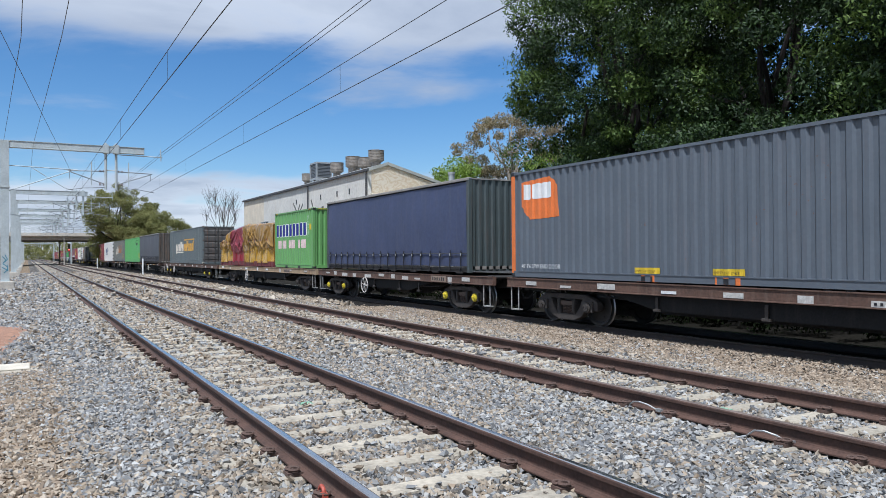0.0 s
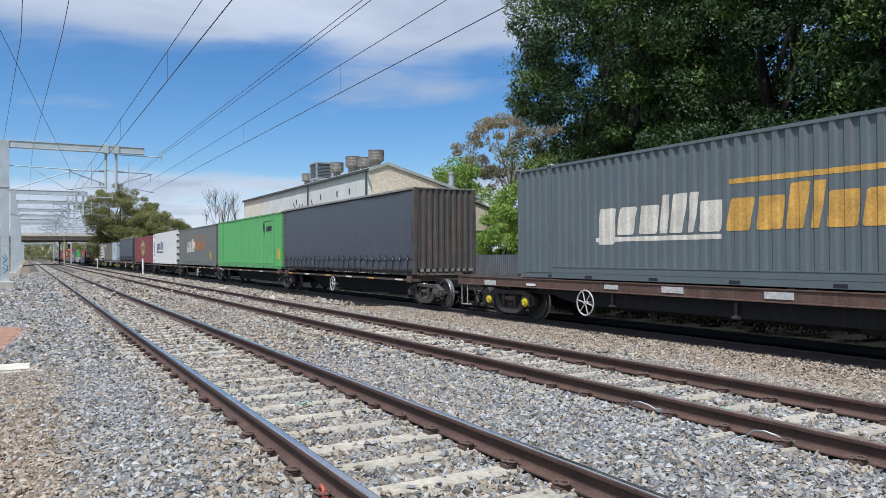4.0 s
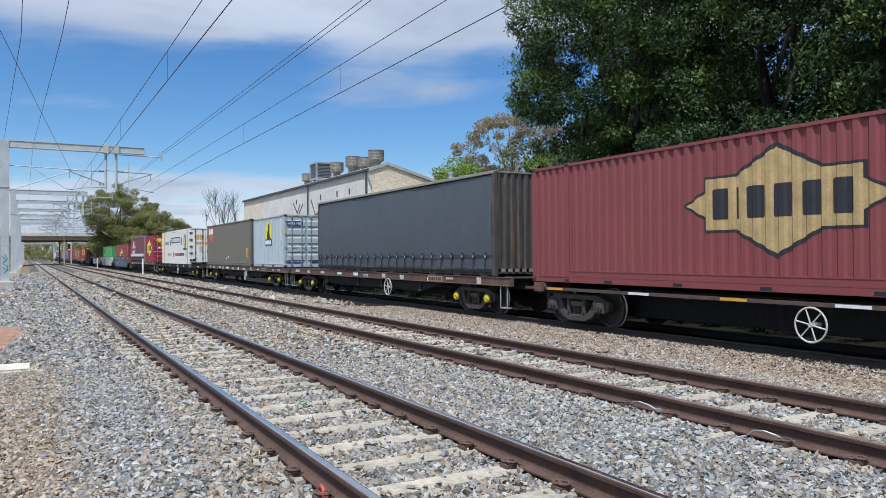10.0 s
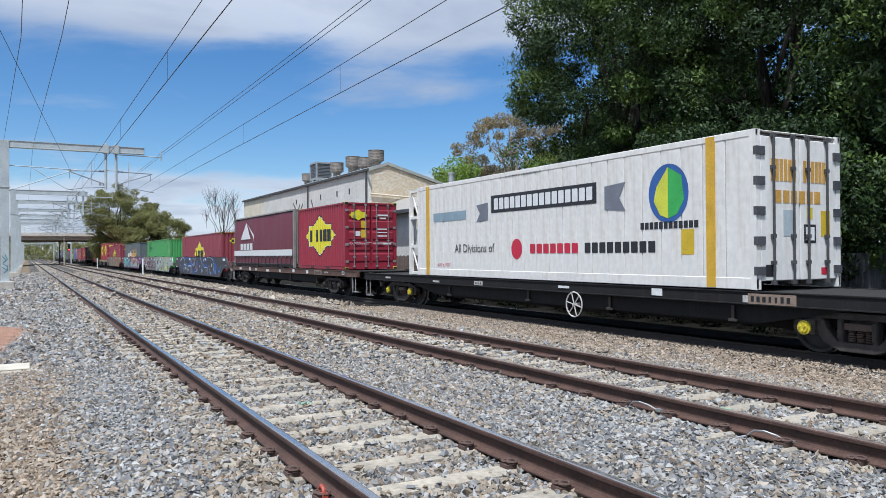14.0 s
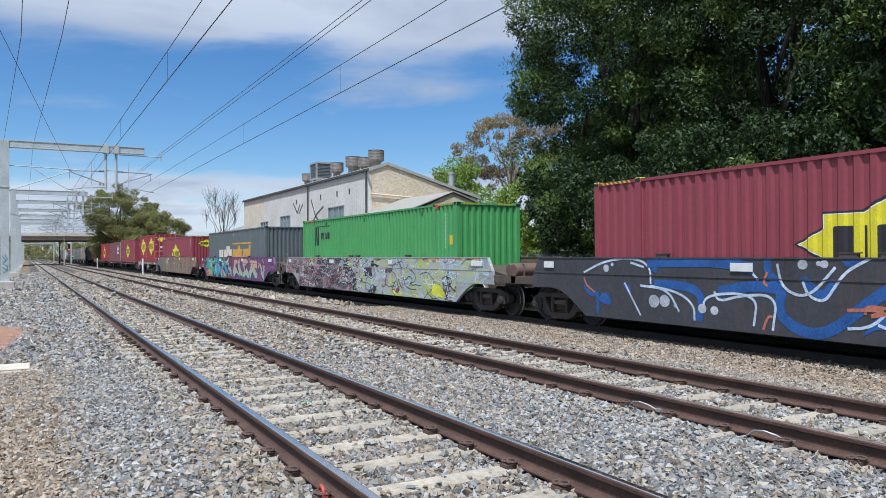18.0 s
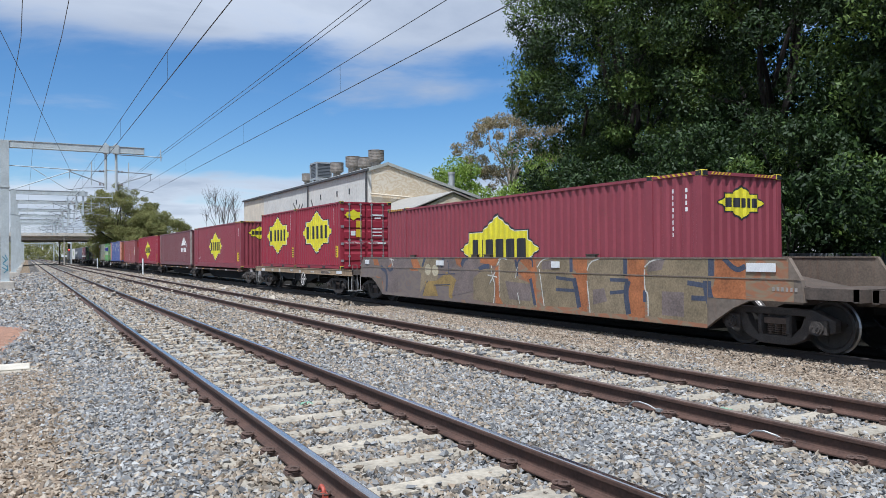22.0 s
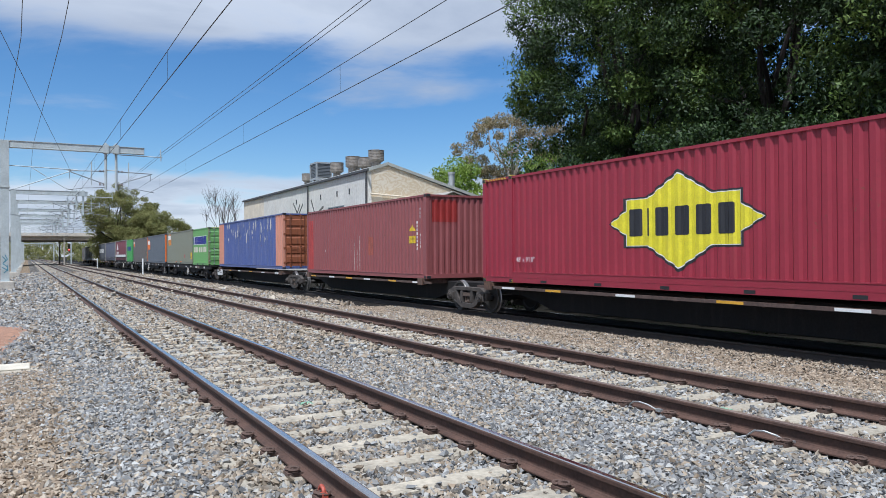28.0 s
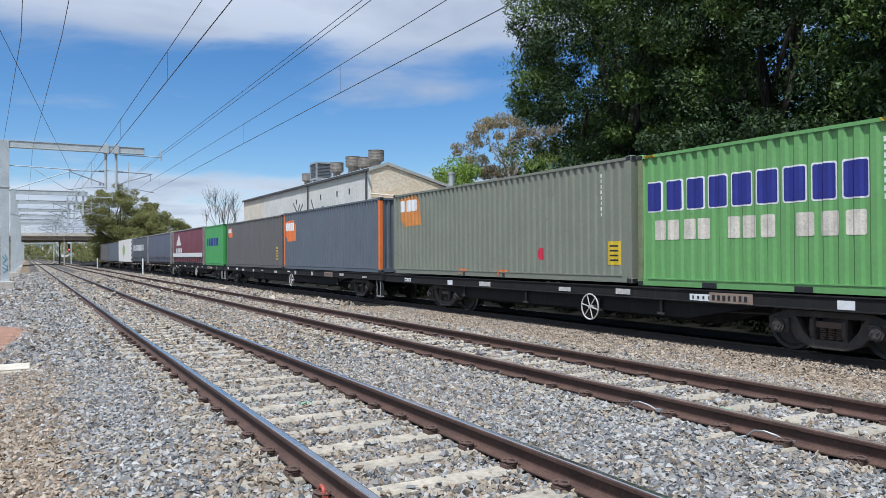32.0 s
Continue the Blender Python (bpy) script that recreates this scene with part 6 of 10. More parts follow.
def tarpaulin(q0, q1, floor):
    """A sheeted load: stiff folded cloth in gold with a maroon band, roped to a maroon flatrack."""
    L = q1 - q0
    ob = ride(thing("tarpaulin_load", "gold tarpaulin with a maroon band roped over a load", "sheeted load"), q0, floor)
    rack = mat("maroon_rack", (0.14, 0.03, 0.035), 0.65, vary=0.2, streak=RUST, streak_amt=0.4)
    bm = bmesh.new()
    for s in (-1, 1):
        box(bm, 1.10 * s, 1.24 * s, 0, L, 0.02, 0.30)
        for y in np.arange(0.5, L, 0.9):
            box(bm, 1.24 * s, 1.27 * s, y - 0.03, y + 0.03, 0.0, 0.3)
    box(bm, -1.1, 1.1, 0, L, 0.1, 0.26)
    part("flatrack", bm, rack, ob, "maroon steel flatrack base")
    g = mat("gold_cloth", (0.31, 0.175, 0.04), 0.27, vary=0.12, scale=0.8, streak=(0.17, 0.10, 0.04), streak_amt=0.7)
    r_ = mat("maroon_cloth", (0.21, 0.028, 0.04), 0.45, vary=0.2, scale=1.5)
    g_low = mat("bright_gold_cloth", (0.52, 0.29, 0.02), 0.28, vary=0.08, scale=2, streak=(0.26, 0.15, 0.03), streak_amt=0.6)
    r_low = mat("bright_maroon_cloth", (0.33, 0.015, 0.035), 0.36, vary=0.12, scale=2)
    ny, ns = 420, 96
    us = np.linspace(0, L, ny)
    height = np.interp(us, [0, 0.12, 1.7, 2.15, 2.5, 5.2, 7.4, 8.0, 9.5, 11.8, 12.2, L], [1.42, 1.52, 1.74, 2.05, 2.16, 2.36, 2.50, 2.50, 2.43, 2.44, 2.42, 2.36])
    half = np.interp(us, [0, 0.3, L - 0.3, L], [1.20, 1.24, 1.24, 1.19])
    ties = [0.9, 2.2, 3.3, 4.5, 5.6, 6.7, 7.9, 9.2, 10.5, 11.7]
    rnd = random.Random(5)
    # taut folds: lines between two points on the side, fanning out of the ties
    folds = []
    for c in ties:
        for _ in range(5):
            folds.append((c, 1.5, c + rnd.uniform(-1.5, 1.5), rnd.uniform(0.75, 1.15), rnd.uniform(0.025, 0.05)))
        for _ in range(2):
            folds.append((c, 1.5, c + rnd.uniform(-0.9, 0.9), 2.45, rnd.uniform(0.02, 0.045)))
    for _ in range(26):
        c = rnd.uniform(0, L)
        folds.append((c, rnd.uniform(1.0, 2.3), c + rnd.uniform(-2.2, 2.2), rnd.uniform(0.5, 1.4), rnd.uniform(-0.04, 0.04)))
    for _ in range(34):
        c = rnd.uniform(0, L)
        folds.append((c, 2.45, c + rnd.choice((-1, 1)) * rnd.uniform(0.3, 1.9), rnd.uniform(0.9, 1.5), rnd.uniform(0.02, 0.055)))
    t = np.linspace(0, 1, ns)
    up = np.clip(t / 0.42, 0, 1) - np.clip((t - 0.58) / 0.42, 0, 1)
    over_top = np.clip((t - 0.42) / 0.16, 0, 1)
    U, T = np.meshgrid(us, t, indexing="ij")
    H = np.repeat(height[:, None], ns, 1)
    W = np.repeat(half[:, None], ns, 1)
    X = -W + 2 * W * over_top[None]
    Z = 0.22 + (H - 0.22) * up[None] + 0.08 * np.sin(over_top * math.pi)[None]
    hem = 0.98 + 0.16 * np.sin(U * 0.75 + 0.4) + 0.07 * np.sin(U * 2.3) - 0.14 * np.clip(1 - np.abs(U - 10.8) / 1.6, 0, 1)
    over = Z > hem
    D = 0.035 * np.sin(U * 1.3 + Z * 2.1) * np.sin(U * 0.6 - Z * 1.4 + 1.0) + 0.018 * np.sin(U * 4.1 - Z * 3.3)
    for u0, z0, u1, z1, amp in folds:
        du, dz = u1 - u0, z1 - z0
        k = np.clip(((U - u0) * du + (Z - z0) * dz) / (du * du + dz * dz), 0, 1)
        dist = np.hypot(U - u0 - k * du, Z - z0 - k * dz)
        D += amp * np.clip(1 - dist / 0.075, 0, 1) * np.clip(k * 4, 0.12, 1) * np.clip((1 - k) * 3, 0.2, 1)
    for c in ties:
        D -= 0.035 * np.clip(1 - np.abs(U - c) / 0.09, 0, 1) * (Z < 1.55)
    D *= 1.3
    D += 0.04 * over
    side = np.abs(up)[None] < 0.999
    X = X + np.where(side, D * np.sign(X), 0)
    Z = Z + np.where(side, 0, D * 0.6)
    V = np.stack([X, L - U, Z], -1).reshape(-1, 3)
    upper = over.ravel()
    i, j = np.meshgrid(np.arange(ny - 1), np.arange(ns - 1), indexing="ij")
    a = (i * ns + j).ravel()
    f = np.stack([a, a + 1, a + ns + 1, a + ns], 1)
    cl = sheet("tarpaulin", V, f, g, parent=ob, smooth=True, label="creased gold cloth with a maroon band")
    for m in (r_, g_low, r_low):
        cl.data.materials.append(m)
    u_mid = (us[:-1] + us[1:]) / 2
    band = ((u_mid > 3.45) & (u_mid < 6.35))[i.ravel()].astype(np.int32)
    cl.data.polygons.foreach_set("material_index", band + 2 * (~np.array(upper)[a]).astype(np.int32))
    bm = bmesh.new()
    f1 = [bm.verts.new((x, 0.02, z)) for x, z in ((-1.2, 0.25), (1.2, 0.25), (1.2, 2.38), (-1.2, 2.38))]
    bm.faces.new(f1)
    box(bm, -1.18, 1.18, L - 0.06, L - 0.02, 0.25, 1.40)
    part("cloth_end", bm, g, ob)
    rope = mat("dark_rope", (0.05, 0.04, 0.035), 0.8)
    patch_m = mat("maroon_patch", (0.11, 0.02, 0.03), 0.6, vary=0.2)
    for u in ties:
        bm = bmesh.new()
        tube(bm, [(-1.29, L - u, 0.05), (-1.275, L - u + 0.03, 0.8), (-1.29, L - u, 1.5)], 0.009, 5)
        part("rope", bm, rope, ob)
        bm = bmesh.new()
        prism(bm, [(L - u - 0.09, 1.46), (L - u + 0.09, 1.46), (L - u + 0.05, 1.56), (L - u, 1.64), (L - u - 0.05, 1.56)], -1.345, -1.335)
        part("tie_patch", bm, patch_m, ob)
    n = 0
    for u0, u1, z, c in ((7.7, 10.0, 1.62, 5), (8.3, 9.9, 0.82, 4), (1.9, 2.5, 0.92, 2)):
        for k in range(c):
            u = u0 + (u1 - u0) * k / c
            bm = bmesh.new()
            box(bm, -1.325, -1.318, L - u - 0.04, L - u + 0.04, z - 0.11, z + 0.11)
            part("lettering", bm, mat("stencil_brown", (0.13, 0.07, 0.03), 0.7), ob)


GRAFFITI = {
    0: dict(base=(0.05, 0.052, 0.06), label="black well wagon with blue spray-paint lettering shapes"),
    1: dict(base=(0.36, 0.37, 0.37), label="grey well wagon covered in tangled spray paint"),
    2: dict(base=(0.165, 0.06, 0.175), label="purple well wagon with teal and blue spray-paint shapes"),
    3: dict(base=(0.17, 0.135, 0.105), label="brown well wagon with faded orange spray paint"),
}


def spray_m(c):
    k = "spray_%d_%d_%d" % tuple(round(v * 200) for v in c)
    return mat(k, c, 0.6, vary=0.25, scale=2.5)


def faded(name, top, bottom):
    """Letter fill that fades from one spray colour to another up its height."""
    if name in MATS:
        return MATS[name]
    m = mat(name, top, 0.6, vary=0.1, scale=3)
    nt = m.node_tree
    N, L = nt.nodes.new, nt.links.new
    tc, sep, ramp = N("ShaderNodeTexCoord"), N("ShaderNodeSeparateXYZ"), N("ShaderNodeValToRGB")
    L(tc.outputs["Object"], sep.inputs[0]); L(sep.outputs["Z"], ramp.inputs[0])
    e = ramp.color_ramp.elements
    e[0].position, e[0].color, e[1].position, e[1].color = 0.15, (*bottom, 1), 0.85, (*top, 1)
    L(ramp.outputs[0], nt.nodes["Principled BSDF"].inputs["Base Color"])
    return m


def fold(u, z, u0, u1, z0, z1):
    return min(max(u, u0), u1), min(max(z, z0), z1)


class Panel:
    """Spray paint on a flat side panel. v runs from the rear to the front as it reads; the upper band stands a little prouder."""

    def __init__(self, parent, x, z0, z1, v0, v1):
        self.parent, self.x, self.z0, self.z1, self.v0, self.v1, self.n = parent, x, z0, z1, v0, v1, 0

    def shape(self, pts, c, name="spray_paint", soft=1):
        pts = [Vector(p) for p in pts]
        for _ in range(soft):
            pts = [q for p, w in zip(pts, pts[1:] + pts[:1]) for q in (p.lerp(w, 0.22), p.lerp(w, 0.78))]
        pts = [fold(p.x, p.y, self.v0, self.v1, self.z0, self.z1) for p in pts]
        self.n += 1
        off = 0.002 + 0.00005 * self.n
        bm = bmesh.new()
        vs = []
        for p in pts:
            if not vs or (vs[-1].co - Vector((self.x - off, -p[0], p[1]))).length > 1e-3:
                vs.append(bm.verts.new((self.x - off, -p[0], p[1])))
        if len(vs) > 2:
            f = bm.faces.new(vs)
            f.normal_update()
            bmesh.ops.triangulate(bm, faces=[f])
            part(name, bm, c if isinstance(c, bpy.types.Material) else spray_m(c), self.parent)
        else:
            bm.free()

    def strokes(self, lines, c, width):
        """Curved lines joined into one coat of paint."""
        self.n += 1
        off = 0.002 + 0.00005 * self.n
        self.n += 2 + len(lines) // 6
        bm = bmesh.new()
        for row, pts in enumerate(lines):
            pts = [Vector(p) for p in pts]
            for _ in range(3):
                mid = [q for p, w in zip(pts, pts[1:]) for q in (p.lerp(w, 0.25), p.lerp(w, 0.75))]
                pts = [pts[0]] + mid + [pts[-1]]
            last = None
            for k, p in enumerate(pts):
                d = (pts[min(k + 1, len(pts) - 1)] - pts[max(k - 1, 0)])
                if d.length < 1e-6:
                    continue
                nrm = Vector((-d.y, d.x)).normalized() * width / 2
                lay = off + 0.000004 * row + 0.000001 * k
                pair = [bm.verts.new((self.x - lay, -q[0], q[1])) for q in (fold(*(p + nrm), self.v0, self.v1, self.z0, self.z1), fold(*(p - nrm), self.v0, self.v1, self.z0, self.z1))]
                if last:
                    bm.faces.new((last[0], last[1], pair[1], pair[0]))
                last = pair
        bmesh.ops.dissolve_degenerate(bm, dist=1e-5, edges=bm.edges)
        tagged(part("spray_line", bm, spray_m(c), self.parent), kind="stuff")


def curl(r, v, z, size, n=5):
    a = r.uniform(0, 6.28)
    out = [(v, z)]
    for _ in range(n):
        a += r.uniform(-1.5, 1.5)
        v, z = v + size * math.cos(a), z + size * 0.6 * math.sin(a)
        out.append((v, z))
    return out


def letter(r, v, w, z0, z1, lean=0.25):
    """A slanted, notched block: one wild letter-like piece."""
    h = z1 - z0
    j = lambda s: r.uniform(-s, s)
    return [(v + j(.1 * w), z0 + j(.05)), (v + w * .35 + j(.1 * w), z0 + h * .12), (v + w * .45, z0 + h * .45 + j(.1)), (v + w * .62, z0 + h * .1 + j(.08)), (v + w * 1.05, z0 + j(.06)),
            (v + w * (1.15 + lean) + j(.1 * w), z0 + h * .55), (v + w * (.95 + lean), z1 - h * .1), (v + w * (1.2 + lean), z1), (v + w * (.5 + lean), z1 + j(.05)), (v + w * (.55 + lean * .5), z0 + h * .62), (v + w * .2, z1 - h * .08 + j(.1)), (v - w * .15, z0 + h * .55 + j(.1))]


def spray_panel(panel, kind, x):
    r = random.Random(kind + 40)
    low = Panel(panel, x, -0.025, 0.965, -7.7, 7.7)
    top = Panel(panel, x, 0.985, 1.335, -9.5, 9.5)
    tips = [Panel(panel, x, 0.58, 0.965, *sorted((7.72 * e, 9.6 * e))) for e in (-1, 1)]
    coats = [low, top] + tips

    def inside(p, pts, pad=0.0):
        us, zs = [q[0] for q in pts], [q[1] for q in pts]
        return max(us) + pad > p.v0 and min(us) - pad < p.v1 and max(zs) + pad > p.z0 and min(zs) - pad < p.z1

    def paint_on(pts, c, soft=0):
        for p in coats:
            if inside(p, pts):
                p.shape(pts, c, soft=soft)

    def line_on(pts, c, w):
        for p in coats:
            if inside(p, pts, w / 2):
                p.strokes([pts], c, w)

    def dot_on(v, z, s, c):
        paint_on([(v + s * math.cos(0.7 * k), z + s * 0.9 * math.sin(0.7 * k)) for k in range(9)], c, 1)

    if kind == 0:
        # black letters edged in pale blue with deep blue behind them
        BLUE, PALE, DOT = (0.025, 0.095, 0.30), (0.50, 0.58, 0.68), (0.44, 0.46, 0.50)
        SALMON_INK, SKY_INK, MAROON_INK = (0.45, 0.16, 0.10), (0.10, 0.20, 0.36), (0.12, 0.05, 0.06)
        line_on([(-5.4, 1.05), (-5.3, 1.30)], BLUE, 0.16)
        line_on([(-5.1, 1.30), (-4.3, 1.30), (-3.2, 1.35)], BLUE, 0.13)
        line_on([(-5.4, 0.80), (-4.7, 0.80), (-4.2, 0.70), (-4.1, 0.45), (-4.2, 0.10)], BLUE, 0.18)
        line_on([(-3.7, 0.70), (-2.9, 0.85), (-2.3, 0.80)], BLUE, 0.2)
        line_on([(-2.3, 0.80), (-2.4, 0.35), (-1.9, 0.05), (-1.4, 0.10), (-0.8, 0.60), (-0.3, 0.95), (0.0, 1.00), (0.1, 0.85), (0.1, 0.60), (-0.2, 0.30)], BLUE, 0.2)
        line_on([(-2.6, 1.35), (-2.6, 1.10), (-2.4, 0.90)], BLUE, 0.16)
        line_on([(-1.9, 1.00), (-1.7, 0.80), (-1.5, 0.70), (-1.3, 0.95)], BLUE, 0.16)
        paint_on([(-6.4, 0.80), (-6.1, 0.75), (-6.1, 0.50), (-6.2, 0.60)], BLUE, 1)
        paint_on([(-7.0, 0.60), (-6.7, 0.40), (-6.8, 0.25), (-7.2, 0.35)], BLUE, 1)
        line_on([(-7.7, 0.70), (-7.4, 0.45), (-7.2, 0.60), (-7.2, 0.05)], BLUE, 0.1)
        paint_on([(-1.1, 1.20), (-0.7, 1.35), (-1.2, 1.30)], BLUE, 0)
        paint_on([(-0.9, 0.05), (-0.6, 0.45), (-0.4, 0.45), (-0.1, 0.40), (-0.3, 0.20), (-0.6, 0.25)], BLUE, 1)
        line_on([(-7.7, 1.00), (-6.9, 1.30), (-5.9, 1.35), (-5.5, 1.15), (-5.5, 0.80)], PALE, 0.05)
        line_on([(-5.5, 0.75), (-4.7, 0.65), (-4.3, 0.40), (-4.3, 0.10)], PALE, 0.05)
        line_on([(-5.1, 1.30), (-4.3, 1.20), (-3.6, 1.25), (-3.2, 1.35), (-2.8, 0.95)], PALE, 0.05)
        line_on([(-3.8, 0.70), (-3.7, 0.50), (-3.2, 0.65), (-2.4, 0.70), (-2.5, 0.05)], PALE, 0.05)
        line_on([(-1.9, 0.95), (-1.8, 0.70), (-1.5, 0.60), (-1.3, 0.90), (-1.1, 1.15), (-0.7, 1.35)], PALE, 0.05)
        line_on([(-0.6, 0.30), (-0.3, 0.20), (-0.1, 0.40)], PALE, 0.05)
        line_on([(-6.3, 0.80), (-5.8, 0.10)], PALE, 0.05)
        line_on([(-0.4, 0.85), (-0.0, 0.90), (-0.1, 0.60)], SALMON_INK, 0.05)
        line_on([(-0.8, 0.45), (-0.8, 0.60), (-0.3, 0.55), (-0.4, 0.40)], SALMON_INK, 0.05)
        line_on([(-2.7, 0.05), (-2.6, 0.30), (-2.5, 0.30)], SALMON_INK, 0.05)
        line_on([(-2.6, 1.10), (-2.7, 0.90), (-2.6, 0.85)], SALMON_INK, 0.05)
        line_on([(-7.7, 0.90), (-7.6, 0.70), (-7.3, 0.55)], SALMON_INK, 0.05)
        dot_on(-6.9, 1.11, 0.10, DOT)
        dot_on(-6.7, 1.20, 0.05, DOT)
        dot_on(-5.1, 0.45, 0.15, DOT)
        dot_on(-3.8, 0.33, 0.10, DOT)
        dot_on(-3.2, 1.14, 0.06, DOT)
        dot_on(-1.5, 1.25, 0.08, DOT)
        dot_on(-1.6, 1.26, 0.05, DOT)
        dot_on(-4.8, 0.37, 0.05, DOT)
        line_on([(-5.6, 1.25), (-3.7, 1.30), (-2.9, 1.15)], BLUE, 0.22)
        line_on([(1.2, 1.25), (1.7, 1.00), (1.8, 0.55), (1.5, 0.20)], BLUE, 0.22)
        line_on([(2.3, 1.30), (3.2, 1.25)], BLUE, 0.16)
        line_on([(2.4, 0.75), (3.0, 0.60), (3.6, 0.70)], BLUE, 0.2)
        line_on([(3.1, 0.75), (3.3, 1.25)], BLUE, 0.2)
        paint_on([(4.4, 1.30), (5.4, 1.35), (6.1, 1.05), (6.7, 0.70), (6.7, 0.50), (6.1, 0.20), (4.7, 0.05), (4.5, 0.25), (5.5, 0.30), (5.9, 0.65), (5.7, 1.05), (5.0, 1.25)], BLUE, 1)
        paint_on([(5.9, 0.45), (6.4, 0.40), (6.5, 0.15), (6.0, 0.15)], SKY_INK, 1)
        paint_on([(6.9, 0.35), (7.5, 0.55), (7.7, 0.85), (7.9, 0.20), (7.3, 0.25)], BLUE, 0)
        paint_on([(7.0, 0.30), (7.5, 0.50), (7.7, 0.30)], SKY_INK, 1)
        paint_on([(7.1, 0.20), (7.7, 0.30), (7.6, 0.05), (7.3, 0.05)], MAROON_INK, 1)
        paint_on([(4.8, 0.05), (5.7, 0.30), (5.9, 0.20), (5.3, 0.05)], MAROON_INK, 1)
        paint_on([(5.7, 0.40), (6.0, 0.60), (6.1, 0.45), (5.9, 0.35)], MAROON_INK, 1)
        line_on([(0.9, 1.35), (1.5, 0.95), (1.7, 0.65), (1.1, 0.10), (1.9, 0.35)], PALE, 0.05)
        line_on([(-2.4, 1.25), (-2.3, 0.80), (-1.8, 0.65), (-1.3, 1.20)], PALE, 0.05)
        line_on([(2.3, 0.85), (2.3, 0.55), (3.6, 0.65), (3.8, 0.05)], PALE, 0.05)
        line_on([(4.0, 0.75), (4.8, 0.05)], PALE, 0.05)
        line_on([(4.4, 0.30), (4.6, 0.05)], PALE, 0.05)
        line_on([(3.5, 1.30), (4.3, 1.35), (5.3, 1.25), (5.8, 0.85), (5.6, 0.35)], PALE, 0.05)
        line_on([(-6.1, 1.25), (-5.7, 1.15)], PALE, 0.05)
        line_on([(-5.8, 0.75), (-5.0, 0.70), (-4.7, 0.25)], PALE, 0.05)
        line_on([(-4.1, 0.30), (-4.0, 0.65), (-2.8, 0.70), (-2.9, 0.10)], PALE, 0.05)
        line_on([(-1.1, 0.20), (-0.7, 0.25), (-0.4, 0.55)], PALE, 0.05)
        dot_on(5.0, 0.76, 0.15, DOT)
        dot_on(0.8, 0.65, 0.14, DOT)
        dot_on(3.1, 0.36, 0.11, DOT)
        dot_on(2.2, 1.13, 0.10, DOT)
        dot_on(5.2, 0.83, 0.06, DOT)
        dot_on(-5.4, 0.43, 0.16, DOT)
        dot_on(-1.9, 1.24, 0.10, DOT)
        dot_on(-4.1, 0.35, 0.11, DOT)
        line_on([(-1.1, 0.50), (-0.4, 0.55), (-0.8, 0.40), (-0.4, 0.50)], SALMON_INK, 0.06)
    elif kind == 1:
        coat = blended_coat("tangled_spray", [(0.55, 0.57, 0.58), (0.32, 0.33, 0.34), (0.44, 0.48, 0.17), (0.36, 0.37, 0.38), (0.32, 0.48, 0.52), (0.30, 0.31, 0.32)],
                            [(0.50, 0.50, 0.52), (0.03, 0.03, 0.035), (0.30, 0.31, 0.32), (0.30, 0.08, 0.08), (0.10, 0.09, 0.10), (0.45, 0.36, 0.34), (0.05, 0.05, 0.055)], 1.5)
        for p in coats:
            p.shape([(p.v0, p.z0), (p.v0, p.z1), (p.v1, p.z1), (p.v1, p.z0)], coat, soft=0)
        top.shape([(5.3, 1.2), (5.4, 1.325), (9.4, 1.325), (9.4, 1.28), (7.0, 1.24)], (0.55, 0.27, 0.08))
        dark = [(0.02, 0.02, 0.025), (0.045, 0.03, 0.045), (0.22, 0.05, 0.06), (0.52, 0.52, 0.54), (0.10, 0.06, 0.08), (0.40, 0.30, 0.30)]
        light = [(0.44, 0.50, 0.12), (0.33, 0.34, 0.36), (0.34, 0.47, 0.52), (0.44, 0.46, 0.48), (0.40, 0.44, 0.24), (0.15, 0.12, 0.14), (0.30, 0.31, 0.33), (0.38, 0.40, 0.42)]
        for p in coats:
            for k in range(max(3, int((p.v1 - p.v0) * (p.z1 - p.z0) * 6.0))):
                v, z, h = r.uniform(p.v0, p.v1), r.uniform(p.z0, p.z1), r.uniform(0.1, 0.24)
                p.shape(letter(r, v, r.uniform(0.25, 0.7), z - h, z + h, r.uniform(-0.9, 0.9)), r.choice(dark if v < r.uniform(-7.5, 4.5) else light), soft=2)
            area = (p.v1 - p.v0) * (p.z1 - p.z0) / 14.5
            some = lambda n, lo, hi, size, bends: [curl(r, r.uniform(max(lo, p.v0), min(hi, p.v1)), r.uniform(p.z0, p.z1), size, bends) for _ in range(int(n * area + 1))] if lo < p.v1 and hi > p.v0 else []
            for n, lo, hi, size, bends, c, w in ((80, -9.7, -0.5, 0.20, 6, (0.02, 0.02, 0.025), 0.035), (60, -9.7, 1, 0.14, 8, (0.62, 0.63, 0.66), 0.016), (14, -9.7, 0, 0.16, 5, (0.30, 0.06, 0.06), 0.03),
                                                (34, -1.5, 9.7, 0.22, 7, (0.56, 0.66, 0.70), 0.026), (8, -1, 9.7, 0.25, 4, (0.50, 0.55, 0.12), 0.05), (40, -3.5, 9.7, 0.24, 6, (0.02, 0.02, 0.025), 0.024), (16, -1, 9.7, 0.35, 4, (0.72, 0.74, 0.76), 0.018)):
                lines = some(n, lo, hi, size, bends)
                if lines:
                    p.strokes(lines, c, w)
        low.shape([(6.0, 0.1), (6.2, 0.5), (6.7, 0.45), (7.0, 0.2), (6.9, 0.03), (6.4, 0.12)], (0.62, 0.64, 0.04), soft=2)
    elif kind == 2:
